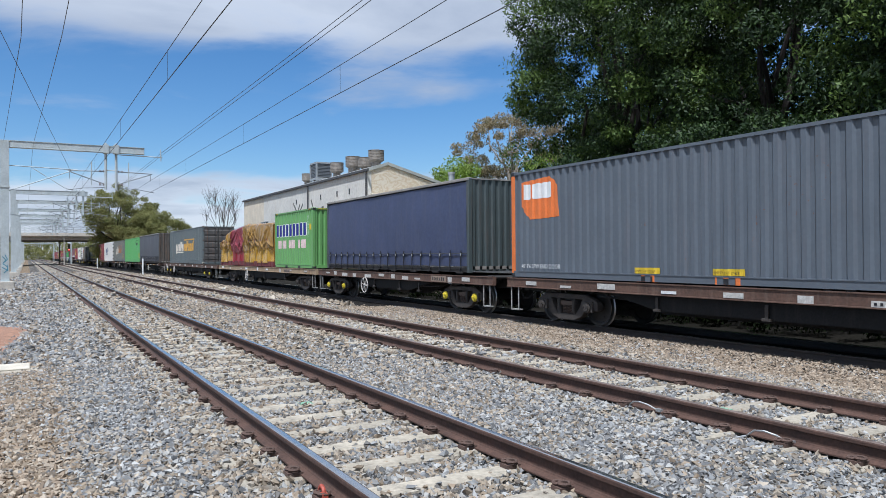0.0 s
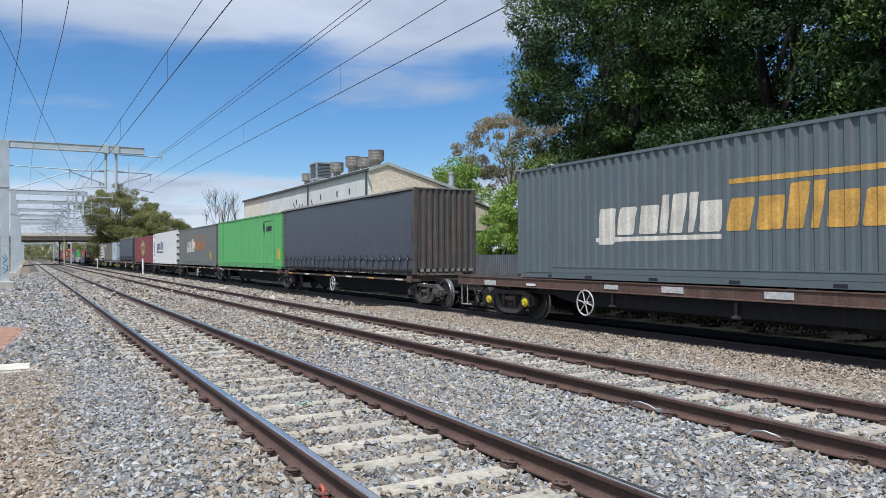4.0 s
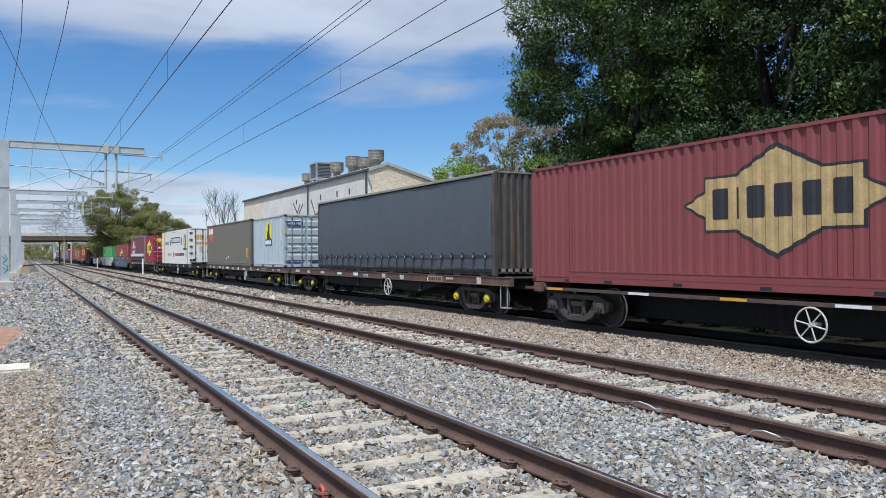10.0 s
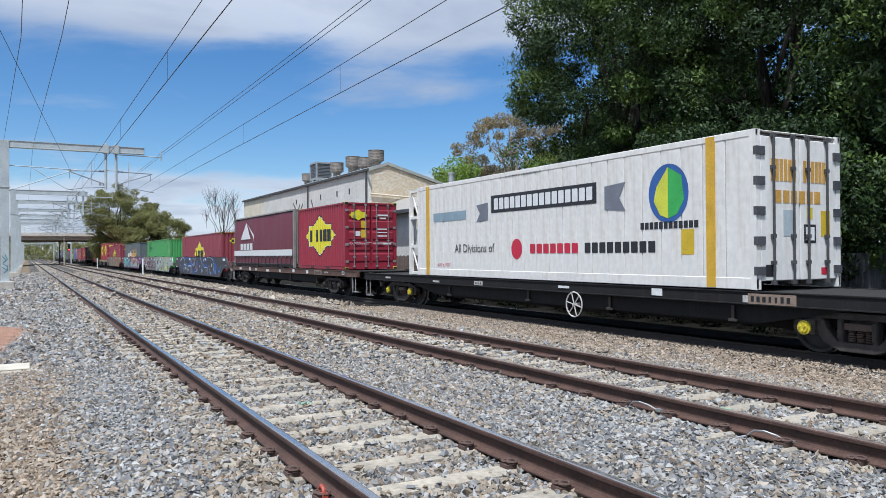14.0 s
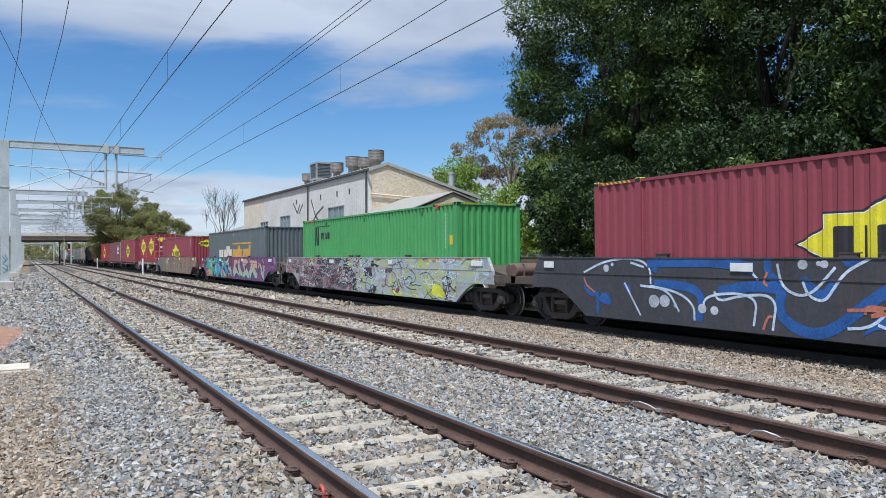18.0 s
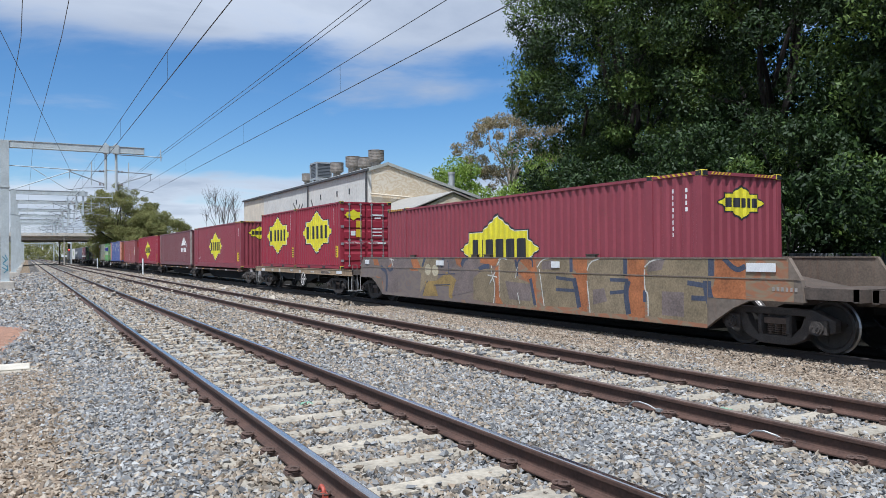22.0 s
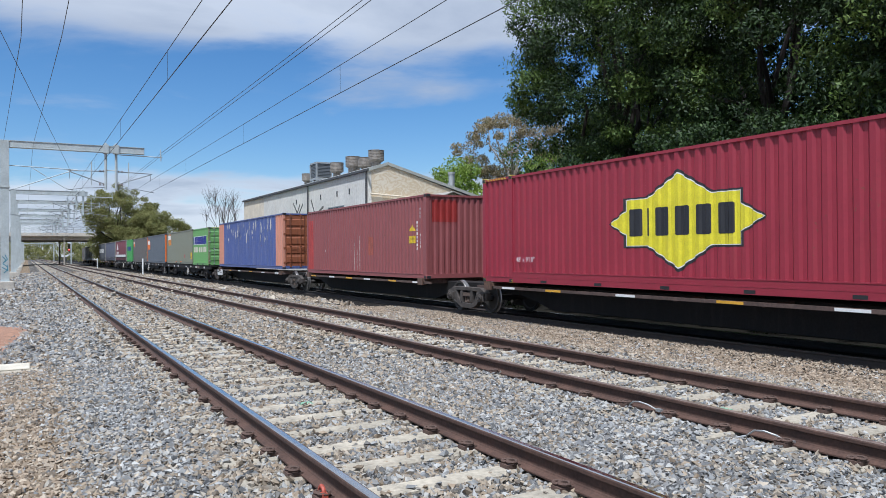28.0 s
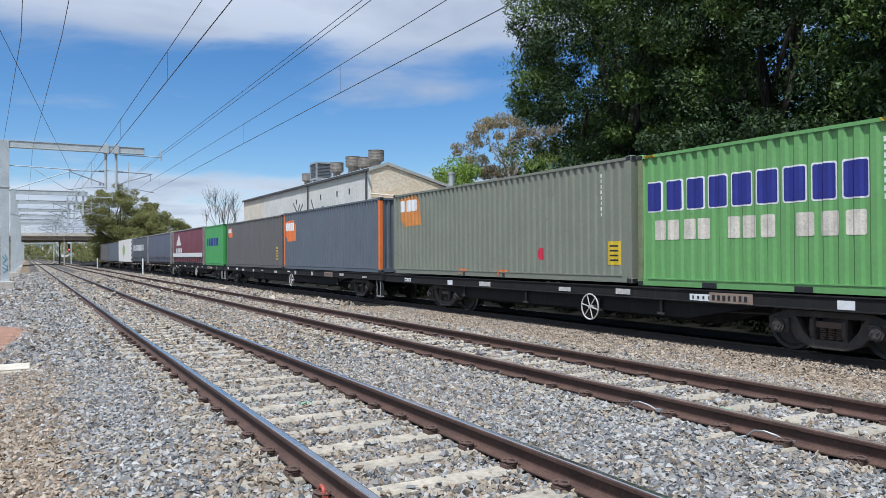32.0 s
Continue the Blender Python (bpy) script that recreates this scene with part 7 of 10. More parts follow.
        PALE, INKY, DEEP, SAND, TEAL, MINT = (0.60, 0.64, 0.62), (0.02, 0.022, 0.04), (0.03, 0.07, 0.14), (0.48, 0.38, 0.18), (0.045, 0.36, 0.30), (0.28, 0.48, 0.42)
        AZURE, LAVENDER, ROSE, MAGENTA, RED_SPRAY = (0.06, 0.26, 0.48), (0.32, 0.32, 0.38), (0.42, 0.13, 0.16), (0.26, 0.05, 0.22), (0.45, 0.07, 0.05)
        for p in coats:
            p.shape([(p.v0, p.z0), (p.v0, p.z1), (0.15, p.z1), (0.15, p.z0)] if p.v0 < 0.15 else [(p.v0, p.z0), (p.v0, p.z1), (p.v0 + 0.01, p.z1)], (0.15, 0.035, 0.045), soft=0)
        paint_on([(-8.3, 1.05), (-7.9, 0.75), (-7.0, 0.0), (-0.9, 0.0), (-0.7, 0.5), (-1.5, 1.0), (-2.6, 1.2), (-6.6, 1.2)], INKY)
        fill = faded("faded_letter", (0.52, 0.34, 0.24), (0.30, 0.48, 0.36))
        paint_on([(-8.0, 0.48), (-7.8, 0.19), (-7.6, -0.04), (-5.6, 0.02), (-6.0, 0.42), (-7.2, 0.42)], ROSE, 0)
        paint_on([(-8.1, 0.45), (-7.5, 0.97), (-7.8, 1.34), (-7.0, 1.34), (-5.7, 1.26), (-5.6, 0.91), (-5.9, 0.51), (-6.4, 0.45), (-7.2, 0.51), (-7.7, 0.45)], TEAL, 0)
        line_on([(-7.9, 0.50), (-7.4, 0.95), (-7.7, 1.30), (-7.0, 1.35), (-5.9, 1.20), (-5.8, 0.90), (-6.0, 0.55), (-6.5, 0.50), (-7.2, 0.55), (-7.6, 0.50), (-7.9, 0.50)], INKY, 0.03)
        paint_on([(-6.9, 1.25), (-5.8, 1.19), (-5.7, 0.55), (-6.2, 0.55), (-6.8, 0.90)], MINT, 0)
        line_on([(-6.8, 1.20), (-5.9, 1.15), (-5.8, 0.60), (-6.2, 0.60), (-6.7, 0.90), (-6.8, 1.20)], INKY, 0.03)
        paint_on([(-7.4, 0.41), (-6.5, 0.59), (-5.8, 0.53), (-5.7, 0.06), (-6.8, 0.06), (-7.2, 0.30)], SAND, 0)
        line_on([(-7.3, 0.40), (-6.5, 0.55), (-5.9, 0.50), (-5.8, 0.10), (-6.8, 0.10), (-7.1, 0.30), (-7.3, 0.40)], INKY, 0.03)
        paint_on([(-5.9, 0.58), (-5.4, 0.87), (-4.9, 0.64), (-4.8, 0.12), (-5.1, 0.06), (-5.4, 0.46), (-5.6, 0.06), (-5.9, 0.06)], TEAL, 0)
        line_on([(-5.8, 0.55), (-5.4, 0.80), (-5.0, 0.60), (-4.9, 0.15), (-5.1, 0.10), (-5.4, 0.45), (-5.6, 0.10), (-5.8, 0.10), (-5.8, 0.55)], INKY, 0.03)
        paint_on([(-5.1, 0.57), (-4.7, 0.97), (-3.9, 0.86), (-3.8, -0.01), (-4.4, -0.01), (-5.0, 0.33)], TEAL, 0)
        line_on([(-5.0, 0.55), (-4.7, 0.90), (-4.0, 0.80), (-3.9, 0.05), (-4.4, 0.05), (-4.9, 0.35), (-5.0, 0.55)], INKY, 0.03)
        paint_on([(-4.9, 0.83), (-4.4, 0.89), (-4.3, 0.37), (-4.8, 0.25)], MINT, 0)
        line_on([(-4.9, 0.80), (-4.4, 0.85), (-4.3, 0.40), (-4.8, 0.30), (-4.9, 0.80)], INKY, 0.03)
        paint_on([(-6.0, 1.11), (-5.1, 1.05), (-4.7, 1.34), (-4.7, 1.05), (-5.2, 0.88), (-5.9, 0.88)], MINT, 0)
        line_on([(-5.9, 1.10), (-5.1, 1.05), (-4.8, 1.30), (-4.8, 1.05), (-5.2, 0.90), (-5.8, 0.90), (-5.9, 1.10)], INKY, 0.03)
        paint_on([(-4.9, 1.04), (-4.9, 1.34), (-3.9, 1.34), (-4.0, 0.92), (-4.7, 0.92)], TEAL, 0)
        line_on([(-4.8, 1.05), (-4.8, 1.35), (-4.0, 1.35), (-4.1, 0.95), (-4.7, 0.95), (-4.8, 1.05)], INKY, 0.03)
        paint_on([(-4.3, 1.02), (-4.0, 1.34), (-3.5, 1.19), (-3.4, 0.84), (-2.5, 0.67), (-2.1, -0.03), (-2.8, -0.03), (-3.1, 0.32), (-3.4, 0.21), (-3.9, -0.03), (-4.1, 0.09)], AZURE, 0)
        line_on([(-4.2, 0.95), (-3.9, 1.35), (-3.5, 1.10), (-3.4, 0.80), (-2.6, 0.65), (-2.3, 0.05), (-2.9, 0.05), (-3.1, 0.35), (-3.4, 0.25), (-3.8, 0.05), (-4.0, 0.15), (-4.2, 0.95)], INKY, 0.03)
        paint_on([(-3.3, 0.37), (-2.8, 0.54), (-2.6, 0.08), (-2.9, 0.02)], SAND, 0)
        line_on([(-3.2, 0.35), (-2.8, 0.50), (-2.6, 0.10), (-2.9, 0.05), (-3.2, 0.35)], INKY, 0.03)
        paint_on([(-3.5, 1.34), (-2.8, 1.34), (-2.1, 1.00), (-2.4, 0.54), (-2.6, 0.60), (-2.4, 1.00), (-3.1, 1.00)], TEAL, 0)
        line_on([(-3.4, 1.35), (-2.8, 1.30), (-2.2, 1.00), (-2.4, 0.60), (-2.6, 0.65), (-2.4, 1.00), (-3.0, 1.00), (-3.4, 1.35)], INKY, 0.03)
        paint_on([(-2.8, 1.02), (-2.2, 1.07), (-1.9, 0.96), (-2.4, 0.55)], MINT, 0)
        line_on([(-2.7, 1.00), (-2.2, 1.05), (-2.0, 0.95), (-2.4, 0.60), (-2.7, 1.00)], INKY, 0.03)
        paint_on([(-2.6, 0.65), (-2.1, 0.48), (-1.3, 0.13), (-1.4, 0.01), (-2.0, 0.01), (-2.4, 0.36)], SAND, 0)
        line_on([(-2.5, 0.60), (-2.1, 0.45), (-1.4, 0.15), (-1.5, 0.05), (-2.0, 0.05), (-2.3, 0.35), (-2.5, 0.60)], INKY, 0.03)
        paint_on([(-2.2, 0.84), (-1.9, 1.07), (-0.8, 0.49), (-0.9, 0.26), (-1.4, 0.09), (-1.7, 0.44)], AZURE, 0)
        line_on([(-2.1, 0.80), (-1.8, 1.00), (-0.9, 0.50), (-1.0, 0.30), (-1.4, 0.15), (-1.7, 0.45), (-2.1, 0.80)], INKY, 0.03)
        paint_on([(-1.6, 0.95), (-0.9, 0.95), (-0.9, 0.60), (-1.2, 0.70)], INKY, 0)
        paint_on([(-2.2, 1.34), (-1.9, 1.33), (-1.6, 1.04), (-1.2, 1.10), (-0.7, 1.34), (-0.6, 1.21), (-1.0, 0.81), (-1.5, 0.86), (-2.1, 0.98)], MINT, 0)
        line_on([(-2.1, 1.35), (-1.8, 1.30), (-1.6, 1.05), (-1.2, 1.10), (-0.8, 1.35), (-0.7, 1.20), (-1.1, 0.85), (-1.5, 0.90), (-2.0, 1.00), (-2.1, 1.35)], INKY, 0.03)
        paint_on([(-2.1, 1.34), (-1.7, 1.34), (-1.7, 1.03), (-2.0, 0.97)], TEAL, 0)
        line_on([(-2.1, 1.35), (-1.7, 1.35), (-1.7, 1.05), (-2.0, 1.00), (-2.1, 1.35)], INKY, 0.03)
        paint_on([(-0.9, 0.97), (-0.5, 0.74), (0.1, 0.51), (0.1, 0.10), (-0.4, 0.22), (-0.9, 0.05)], LAVENDER, 0)
        line_on([(-0.8, 0.90), (-0.5, 0.70), (0.0, 0.50), (-0.0, 0.15), (-0.4, 0.25), (-0.8, 0.10), (-0.8, 0.90)], INKY, 0.03)
        paint_on([(-0.8, 0.55), (-0.4, 0.35), (-0.8, 0.25)], INKY, 0)
        paint_on([(-3.7, 0.05), (-3.2, 0.25), (-2.9, 0.05)], INKY, 0)
        paint_on([(-1.4, 0.05), (-0.9, 0.35), (-0.8, 0.00)], INKY, 0)
        paint_on([(-5.7, 0.65), (-5.4, 0.90), (-5.0, 0.80), (-5.1, 0.65)], INKY, 0)
        paint_on([(-1.2, 0.65), (-1.0, 0.65), (-1.1, 0.55)], RED_SPRAY, 0)
        paint_on([(-4.6, 0.10), (-4.2, 0.15), (-4.2, 0.00)], RED_SPRAY, 0)
        paint_on([(-4.0, 0.85), (-3.6, 0.75), (-3.8, 0.60)], RED_SPRAY, 0)
        line_on([(-7.9, 0.50), (-7.5, 0.90), (-7.7, 1.20), (-7.6, 1.30)], PALE, 0.03)
        line_on([(-7.9, 0.45), (-7.5, 0.20), (-7.3, 0.35)], PALE, 0.03)
        line_on([(-4.0, 0.90), (-3.5, 0.70), (-3.4, 0.60), (-3.5, 0.45)], PALE, 0.03)
        line_on([(-3.4, 1.35), (-3.0, 1.10), (-2.4, 1.05)], PALE, 0.03)
        line_on([(-1.7, 1.05), (-1.2, 1.10), (-0.7, 1.30)], PALE, 0.03)
        line_on([(-0.7, 1.20), (-0.8, 0.95), (-0.5, 0.70), (0.0, 0.50)], PALE, 0.03)
        line_on([(-5.8, 1.35), (-5.5, 1.05), (-5.1, 1.10), (-4.9, 1.35)], PALE, 0.03)
        line_on([(-9.2, 0.65), (-9.0, 0.85), (-8.6, 0.80)], PALE, 0.035)
        line_on([(-8.9, 0.75), (-8.8, 0.55)], PALE, 0.035)
        line_on([(-8.7, 0.65), (-8.6, 0.80), (-8.5, 0.55)], PALE, 0.035)
        line_on([(-8.4, 0.55), (-8.2, 0.80), (-8.4, 0.85)], PALE, 0.035)
        line_on([(-8.4, 1.10), (-8.1, 1.05)], PALE, 0.035)
        line_on([(-8.3, 1.20), (-8.2, 1.00)], PALE, 0.035)
        line_on([(-0.3, 0.70), (-0.0, 0.65)], PALE, 0.035)
        line_on([(-0.1, 0.85), (-0.2, 0.50)], PALE, 0.035)
        paint_on([(0.6, 0.25), (0.4, 0.40), (0.7, 0.80), (0.7, 1.10), (1.0, 1.25), (1.7, 1.15), (1.7, 0.95), (1.2, 0.90), (1.4, 0.65), (2.2, 0.25), (2.3, 0.10), (1.7, 0.30), (1.3, 0.35), (1.0, 0.10), (0.6, 0.05)], fill, 0)
        line_on([(0.6, 0.25), (0.4, 0.40), (0.7, 0.80), (0.7, 1.10), (1.0, 1.25), (1.7, 1.15), (1.7, 0.95), (1.2, 0.90), (1.4, 0.65), (2.2, 0.25), (2.3, 0.10), (1.7, 0.30), (1.3, 0.35), (1.0, 0.10), (0.6, 0.05), (0.6, 0.25)], INKY, 0.03)
        paint_on([(1.8, 1.15), (2.2, 1.25), (2.4, 0.90), (2.5, 0.55), (3.0, 0.40), (2.9, 0.10), (2.4, 0.25), (2.3, 0.10), (1.9, 0.55), (1.7, 0.90)], fill, 0)
        line_on([(1.8, 1.15), (2.2, 1.25), (2.4, 0.90), (2.5, 0.55), (3.0, 0.40), (2.9, 0.10), (2.4, 0.25), (2.3, 0.10), (1.9, 0.55), (1.7, 0.90), (1.8, 1.15)], INKY, 0.03)
        paint_on([(3.0, 1.25), (3.7, 1.30), (4.2, 1.15), (4.3, 1.00), (3.6, 0.85), (4.0, 0.65), (4.4, 0.45), (4.5, 0.05), (3.9, 0.15), (3.7, 0.30), (3.4, 0.10), (3.0, 0.10), (3.1, 0.45), (3.4, 0.60), (3.0, 0.80), (2.9, 1.00)], fill, 0)
        line_on([(3.0, 1.25), (3.7, 1.30), (4.2, 1.15), (4.3, 1.00), (3.6, 0.85), (4.0, 0.65), (4.4, 0.45), (4.5, 0.05), (3.9, 0.15), (3.7, 0.30), (3.4, 0.10), (3.0, 0.10), (3.1, 0.45), (3.4, 0.60), (3.0, 0.80), (2.9, 1.00), (3.0, 1.25)], INKY, 0.03)
        paint_on([(4.6, 1.35), (4.9, 1.10), (5.1, 1.25), (5.6, 1.15), (6.1, 1.20), (6.4, 1.00), (6.3, 0.80), (6.0, 0.55), (6.4, 0.40), (6.3, 0.10), (5.8, 0.10), (5.3, 0.50), (5.0, 0.30), (4.7, 0.00), (4.4, 0.45), (4.9, 0.85), (4.6, 1.05)], fill, 0)
        line_on([(4.6, 1.35), (4.9, 1.10), (5.1, 1.25), (5.6, 1.15), (6.1, 1.20), (6.4, 1.00), (6.3, 0.80), (6.0, 0.55), (6.4, 0.40), (6.3, 0.10), (5.8, 0.10), (5.3, 0.50), (5.0, 0.30), (4.7, 0.00), (4.4, 0.45), (4.9, 0.85), (4.6, 1.05), (4.6, 1.35)], INKY, 0.03)
        paint_on([(6.5, 0.90), (6.8, 1.05), (7.1, 0.95), (7.3, 0.75), (7.4, 0.55), (7.6, 0.55), (7.3, 0.90), (7.8, 0.95), (7.9, 0.20), (7.7, 0.00), (7.0, 0.40), (7.1, 0.65), (6.8, 0.85), (6.4, 0.55)], fill, 0)
        line_on([(6.5, 0.90), (6.8, 1.05), (7.1, 0.95), (7.3, 0.75), (7.4, 0.55), (7.6, 0.55), (7.3, 0.90), (7.8, 0.95), (7.9, 0.20), (7.7, 0.00), (7.0, 0.40), (7.1, 0.65), (6.8, 0.85), (6.4, 0.55), (6.5, 0.90)], INKY, 0.03)
        paint_on([(0.7, 0.05), (1.3, 0.35), (1.8, 0.15)], DEEP, 0)
        paint_on([(2.4, 0.10), (2.5, 0.25), (2.8, 0.10)], DEEP, 0)
        paint_on([(3.4, 0.85), (3.9, 0.80), (3.6, 0.50)], DEEP, 0)
        paint_on([(5.8, 0.70), (6.0, 0.80), (6.1, 0.70), (5.9, 0.55)], DEEP, 0)
        paint_on([(6.4, 0.55), (6.8, 0.90), (7.1, 0.65), (7.0, 0.55), (6.8, 0.65), (6.5, 0.25)], DEEP, 0)
        paint_on([(7.1, 0.45), (7.6, 0.00), (7.3, 0.05)], DEEP, 0)
        paint_on([(6.5, 0.30), (6.8, 0.65), (7.0, 0.45), (7.3, 0.05), (6.5, 0.10)], MAGENTA, 0)
        paint_on([(5.1, 0.00), (5.3, 0.35), (5.5, 0.05)], MAGENTA, 0)
        paint_on([(4.7, 0.00), (5.0, 0.30), (5.3, 0.50), (5.4, 0.35), (5.0, 0.00)], DEEP, 0)
        paint_on([(3.6, 0.10), (3.8, 0.30), (4.1, 0.10)], DEEP, 0)
        paint_on([(7.3, 1.20), (7.3, 1.30), (7.7, 1.05), (7.7, 0.95)], SAND, 0)
        paint_on([(7.2, 1.15), (7.7, 0.95), (7.6, 0.85), (7.3, 1.05)], DEEP, 0)
        paint_on([(1.0, 0.90), (1.4, 0.75), (1.3, 0.65)], DEEP, 0)
        paint_on([(2.2, 1.00), (2.4, 0.90), (2.3, 0.55)], DEEP, 0)
        line_on([(7.4, 0.90), (7.6, 0.35)], INKY, 0.03)
        line_on([(5.2, 0.85), (5.5, 0.60)], INKY, 0.03)
        line_on([(4.4, 0.65), (4.5, 0.10)], INKY, 0.03)
        line_on([(3.1, 0.40), (3.4, 0.60)], INKY, 0.03)
        line_on([(5.9, 0.55), (6.1, 0.30)], INKY, 0.03)
    else:
        RUSTY, NAVY_SPRAY, CHALK, CREAM_SPRAY = (0.37, 0.135, 0.05), (0.06, 0.07, 0.105), (0.58, 0.56, 0.50), (0.50, 0.44, 0.30)
        TAN_A, TAN_B, MAUVE, OCHRE = (0.25, 0.195, 0.12), (0.225, 0.175, 0.105), (0.185, 0.145, 0.13), (0.29, 0.195, 0.065)
        coat = blended_coat("weathered_spray", [(0.22, 0.17, 0.115), (0.25, 0.19, 0.12), (0.31, 0.13, 0.065), (0.21, 0.165, 0.115)], [(0.19, 0.145, 0.125), (0.20, 0.16, 0.13), (0.16, 0.13, 0.125), (0.24, 0.15, 0.09)], 0.0)
        for p in coats:
            p.shape([(p.v0, p.z0), (p.v0, p.z1), (p.v1, p.z1), (p.v1, p.z0)], coat, soft=0)
        paint_on([(1.2, 1.35), (2.0, 1.35), (2.1, 0.05), (1.3, 0.05), (1.8, 0.65)], RUSTY, 0)
        paint_on([(3.5, 1.35), (4.1, 1.35), (4.1, 0.05), (3.8, 0.10), (3.7, 0.85)], RUSTY, 0)
        paint_on([(5.5, 1.35), (6.0, 1.35), (6.0, 0.05), (5.5, 0.05), (5.5, 0.85)], RUSTY, 0)
        paint_on([(7.9, 1.35), (8.6, 1.35), (8.6, 0.45), (7.9, 0.05), (7.8, 0.65), (7.9, 1.00)], RUSTY, 0)
        paint_on([(-5.4, 1.30), (-4.4, 1.30), (-4.5, 0.90), (-5.3, 0.90)], RUSTY, 0)
        paint_on([(0.1, 1.30), (1.0, 1.35), (1.2, 0.80), (1.9, 0.65), (2.1, 0.05), (0.2, 0.05)], TAN_A, 0)
        paint_on([(2.1, 1.15), (2.3, 1.30), (3.4, 1.35), (3.5, 1.00), (3.7, 0.80), (3.8, 0.15), (2.4, 0.10)], TAN_B, 0)
        paint_on([(4.1, 1.05), (4.2, 1.30), (5.4, 1.35), (5.4, 0.85), (5.5, 0.10), (4.2, 0.05)], TAN_A, 0)
        paint_on([(6.0, 1.15), (6.2, 1.30), (7.8, 1.35), (7.8, 1.00), (7.7, 0.65), (7.9, 0.05), (6.1, 0.10)], TAN_B, 0)
        paint_on([(6.1, 1.30), (6.6, 1.35), (6.5, 1.10), (6.1, 1.05)], MAUVE, 0)
        paint_on([(2.3, 1.25), (2.8, 1.30), (2.8, 1.05), (2.3, 1.05)], MAUVE, 0)
        paint_on([(4.3, 0.60), (4.7, 0.65), (4.8, 0.35), (4.3, 0.25)], MAUVE, 0)
        paint_on([(6.5, 0.65), (7.1, 0.65), (7.1, 0.15), (6.5, 0.15)], MAUVE, 0)
        paint_on([(0.6, 0.70), (1.8, 0.65), (1.8, 0.20), (0.8, 0.20)], MAUVE, 0)
        line_on([(3.5, 1.35), (3.5, 1.00)], NAVY_SPRAY, 0.12)
        line_on([(3.6, 0.85), (3.7, 0.55), (3.8, 0.15)], NAVY_SPRAY, 0.16)
        line_on([(2.9, 0.85), (3.7, 0.80)], NAVY_SPRAY, 0.08)
        line_on([(2.9, 0.55), (3.7, 0.55)], NAVY_SPRAY, 0.08)
        line_on([(5.4, 1.35), (5.4, 0.95)], NAVY_SPRAY, 0.12)
        line_on([(5.5, 0.85), (5.4, 0.60), (5.5, 0.10)], NAVY_SPRAY, 0.16)
        line_on([(4.9, 0.85), (5.5, 0.85)], NAVY_SPRAY, 0.08)
        line_on([(4.9, 0.55), (5.4, 0.60)], NAVY_SPRAY, 0.08)
        line_on([(7.8, 1.35), (7.8, 1.00)], NAVY_SPRAY, 0.14)
        line_on([(7.7, 0.90), (7.7, 0.70), (7.9, 0.15)], NAVY_SPRAY, 0.2)
        line_on([(7.2, 0.85), (7.7, 0.80)], NAVY_SPRAY, 0.1)
        line_on([(7.3, 0.55), (7.7, 0.55)], NAVY_SPRAY, 0.1)
        line_on([(1.8, 0.80), (2.0, 0.10)], NAVY_SPRAY, 0.12)
        line_on([(1.1, 1.30), (1.2, 1.00)], NAVY_SPRAY, 0.1)
        line_on([(8.1, 1.35), (8.4, 1.10), (8.6, 1.20)], NAVY_SPRAY, 0.1)
        line_on([(6.0, 0.65), (6.0, 0.40)], NAVY_SPRAY, 0.1)
        line_on([(1.2, 0.85), (1.2, 1.35), (1.9, 1.35), (1.9, 1.10)], NAVY_SPRAY, 0.06)
        line_on([(0.1, 1.15), (0.2, 1.30), (0.5, 1.35)], CHALK, 0.035)
        line_on([(0.2, 1.00), (0.1, 0.45), (0.3, 0.40), (0.3, 0.05)], CHALK, 0.035)
        line_on([(1.2, 0.40), (1.3, 0.10)], CHALK, 0.035)
        line_on([(1.1, 0.80), (1.2, 1.10)], CHALK, 0.035)
        line_on([(2.1, 1.10), (2.3, 1.30), (2.7, 1.35)], CHALK, 0.035)
        line_on([(2.2, 1.05), (2.3, 0.55), (2.4, 0.10)], CHALK, 0.035)
        line_on([(4.1, 1.05), (4.2, 1.25), (4.6, 1.35)], CHALK, 0.035)
        line_on([(4.1, 0.80), (4.2, 0.05)], CHALK, 0.035)
        line_on([(6.0, 1.15), (6.2, 1.30), (6.6, 1.35)], CHALK, 0.035)
        line_on([(6.0, 1.10), (6.0, 0.65), (6.1, 0.60), (6.1, 0.10)], CHALK, 0.035)
        line_on([(-0.1, 1.15), (-0.1, 0.25)], CHALK, 0.035)
        line_on([(-0.7, 0.90), (-0.0, 0.50), (-0.3, 0.85)], CHALK, 0.035)
        paint_on([(-8.1, 1.20), (-7.3, 1.35), (-5.3, 1.35), (-5.1, 1.00), (-6.1, 0.95), (-7.0, 0.65), (-7.8, 0.35)], MAUVE, 0)
        paint_on([(-4.8, 1.35), (-3.3, 1.35), (-3.2, 1.10), (-3.4, 0.55), (-4.1, 0.55), (-4.6, 0.15), (-4.5, 0.80)], TAN_A, 0)
        paint_on([(-4.2, 0.55), (-3.4, 0.60), (-2.7, 0.90), (-2.1, 0.65), (-2.4, 0.05), (-2.6, 0.10), (-2.6, 0.45), (-3.5, 0.45), (-3.3, 0.10), (-4.4, 0.05)], OCHRE, 0)
        paint_on([(-3.1, 1.10), (-2.9, 1.30), (-2.2, 1.35), (-2.2, 1.05), (-2.7, 0.95)], MAUVE, 0)
        paint_on([(-1.8, 1.10), (-1.6, 1.35), (-0.8, 1.35), (-0.8, 1.00), (-1.1, 0.35), (-2.4, 0.15), (-2.2, 0.55)], MAUVE, 0)
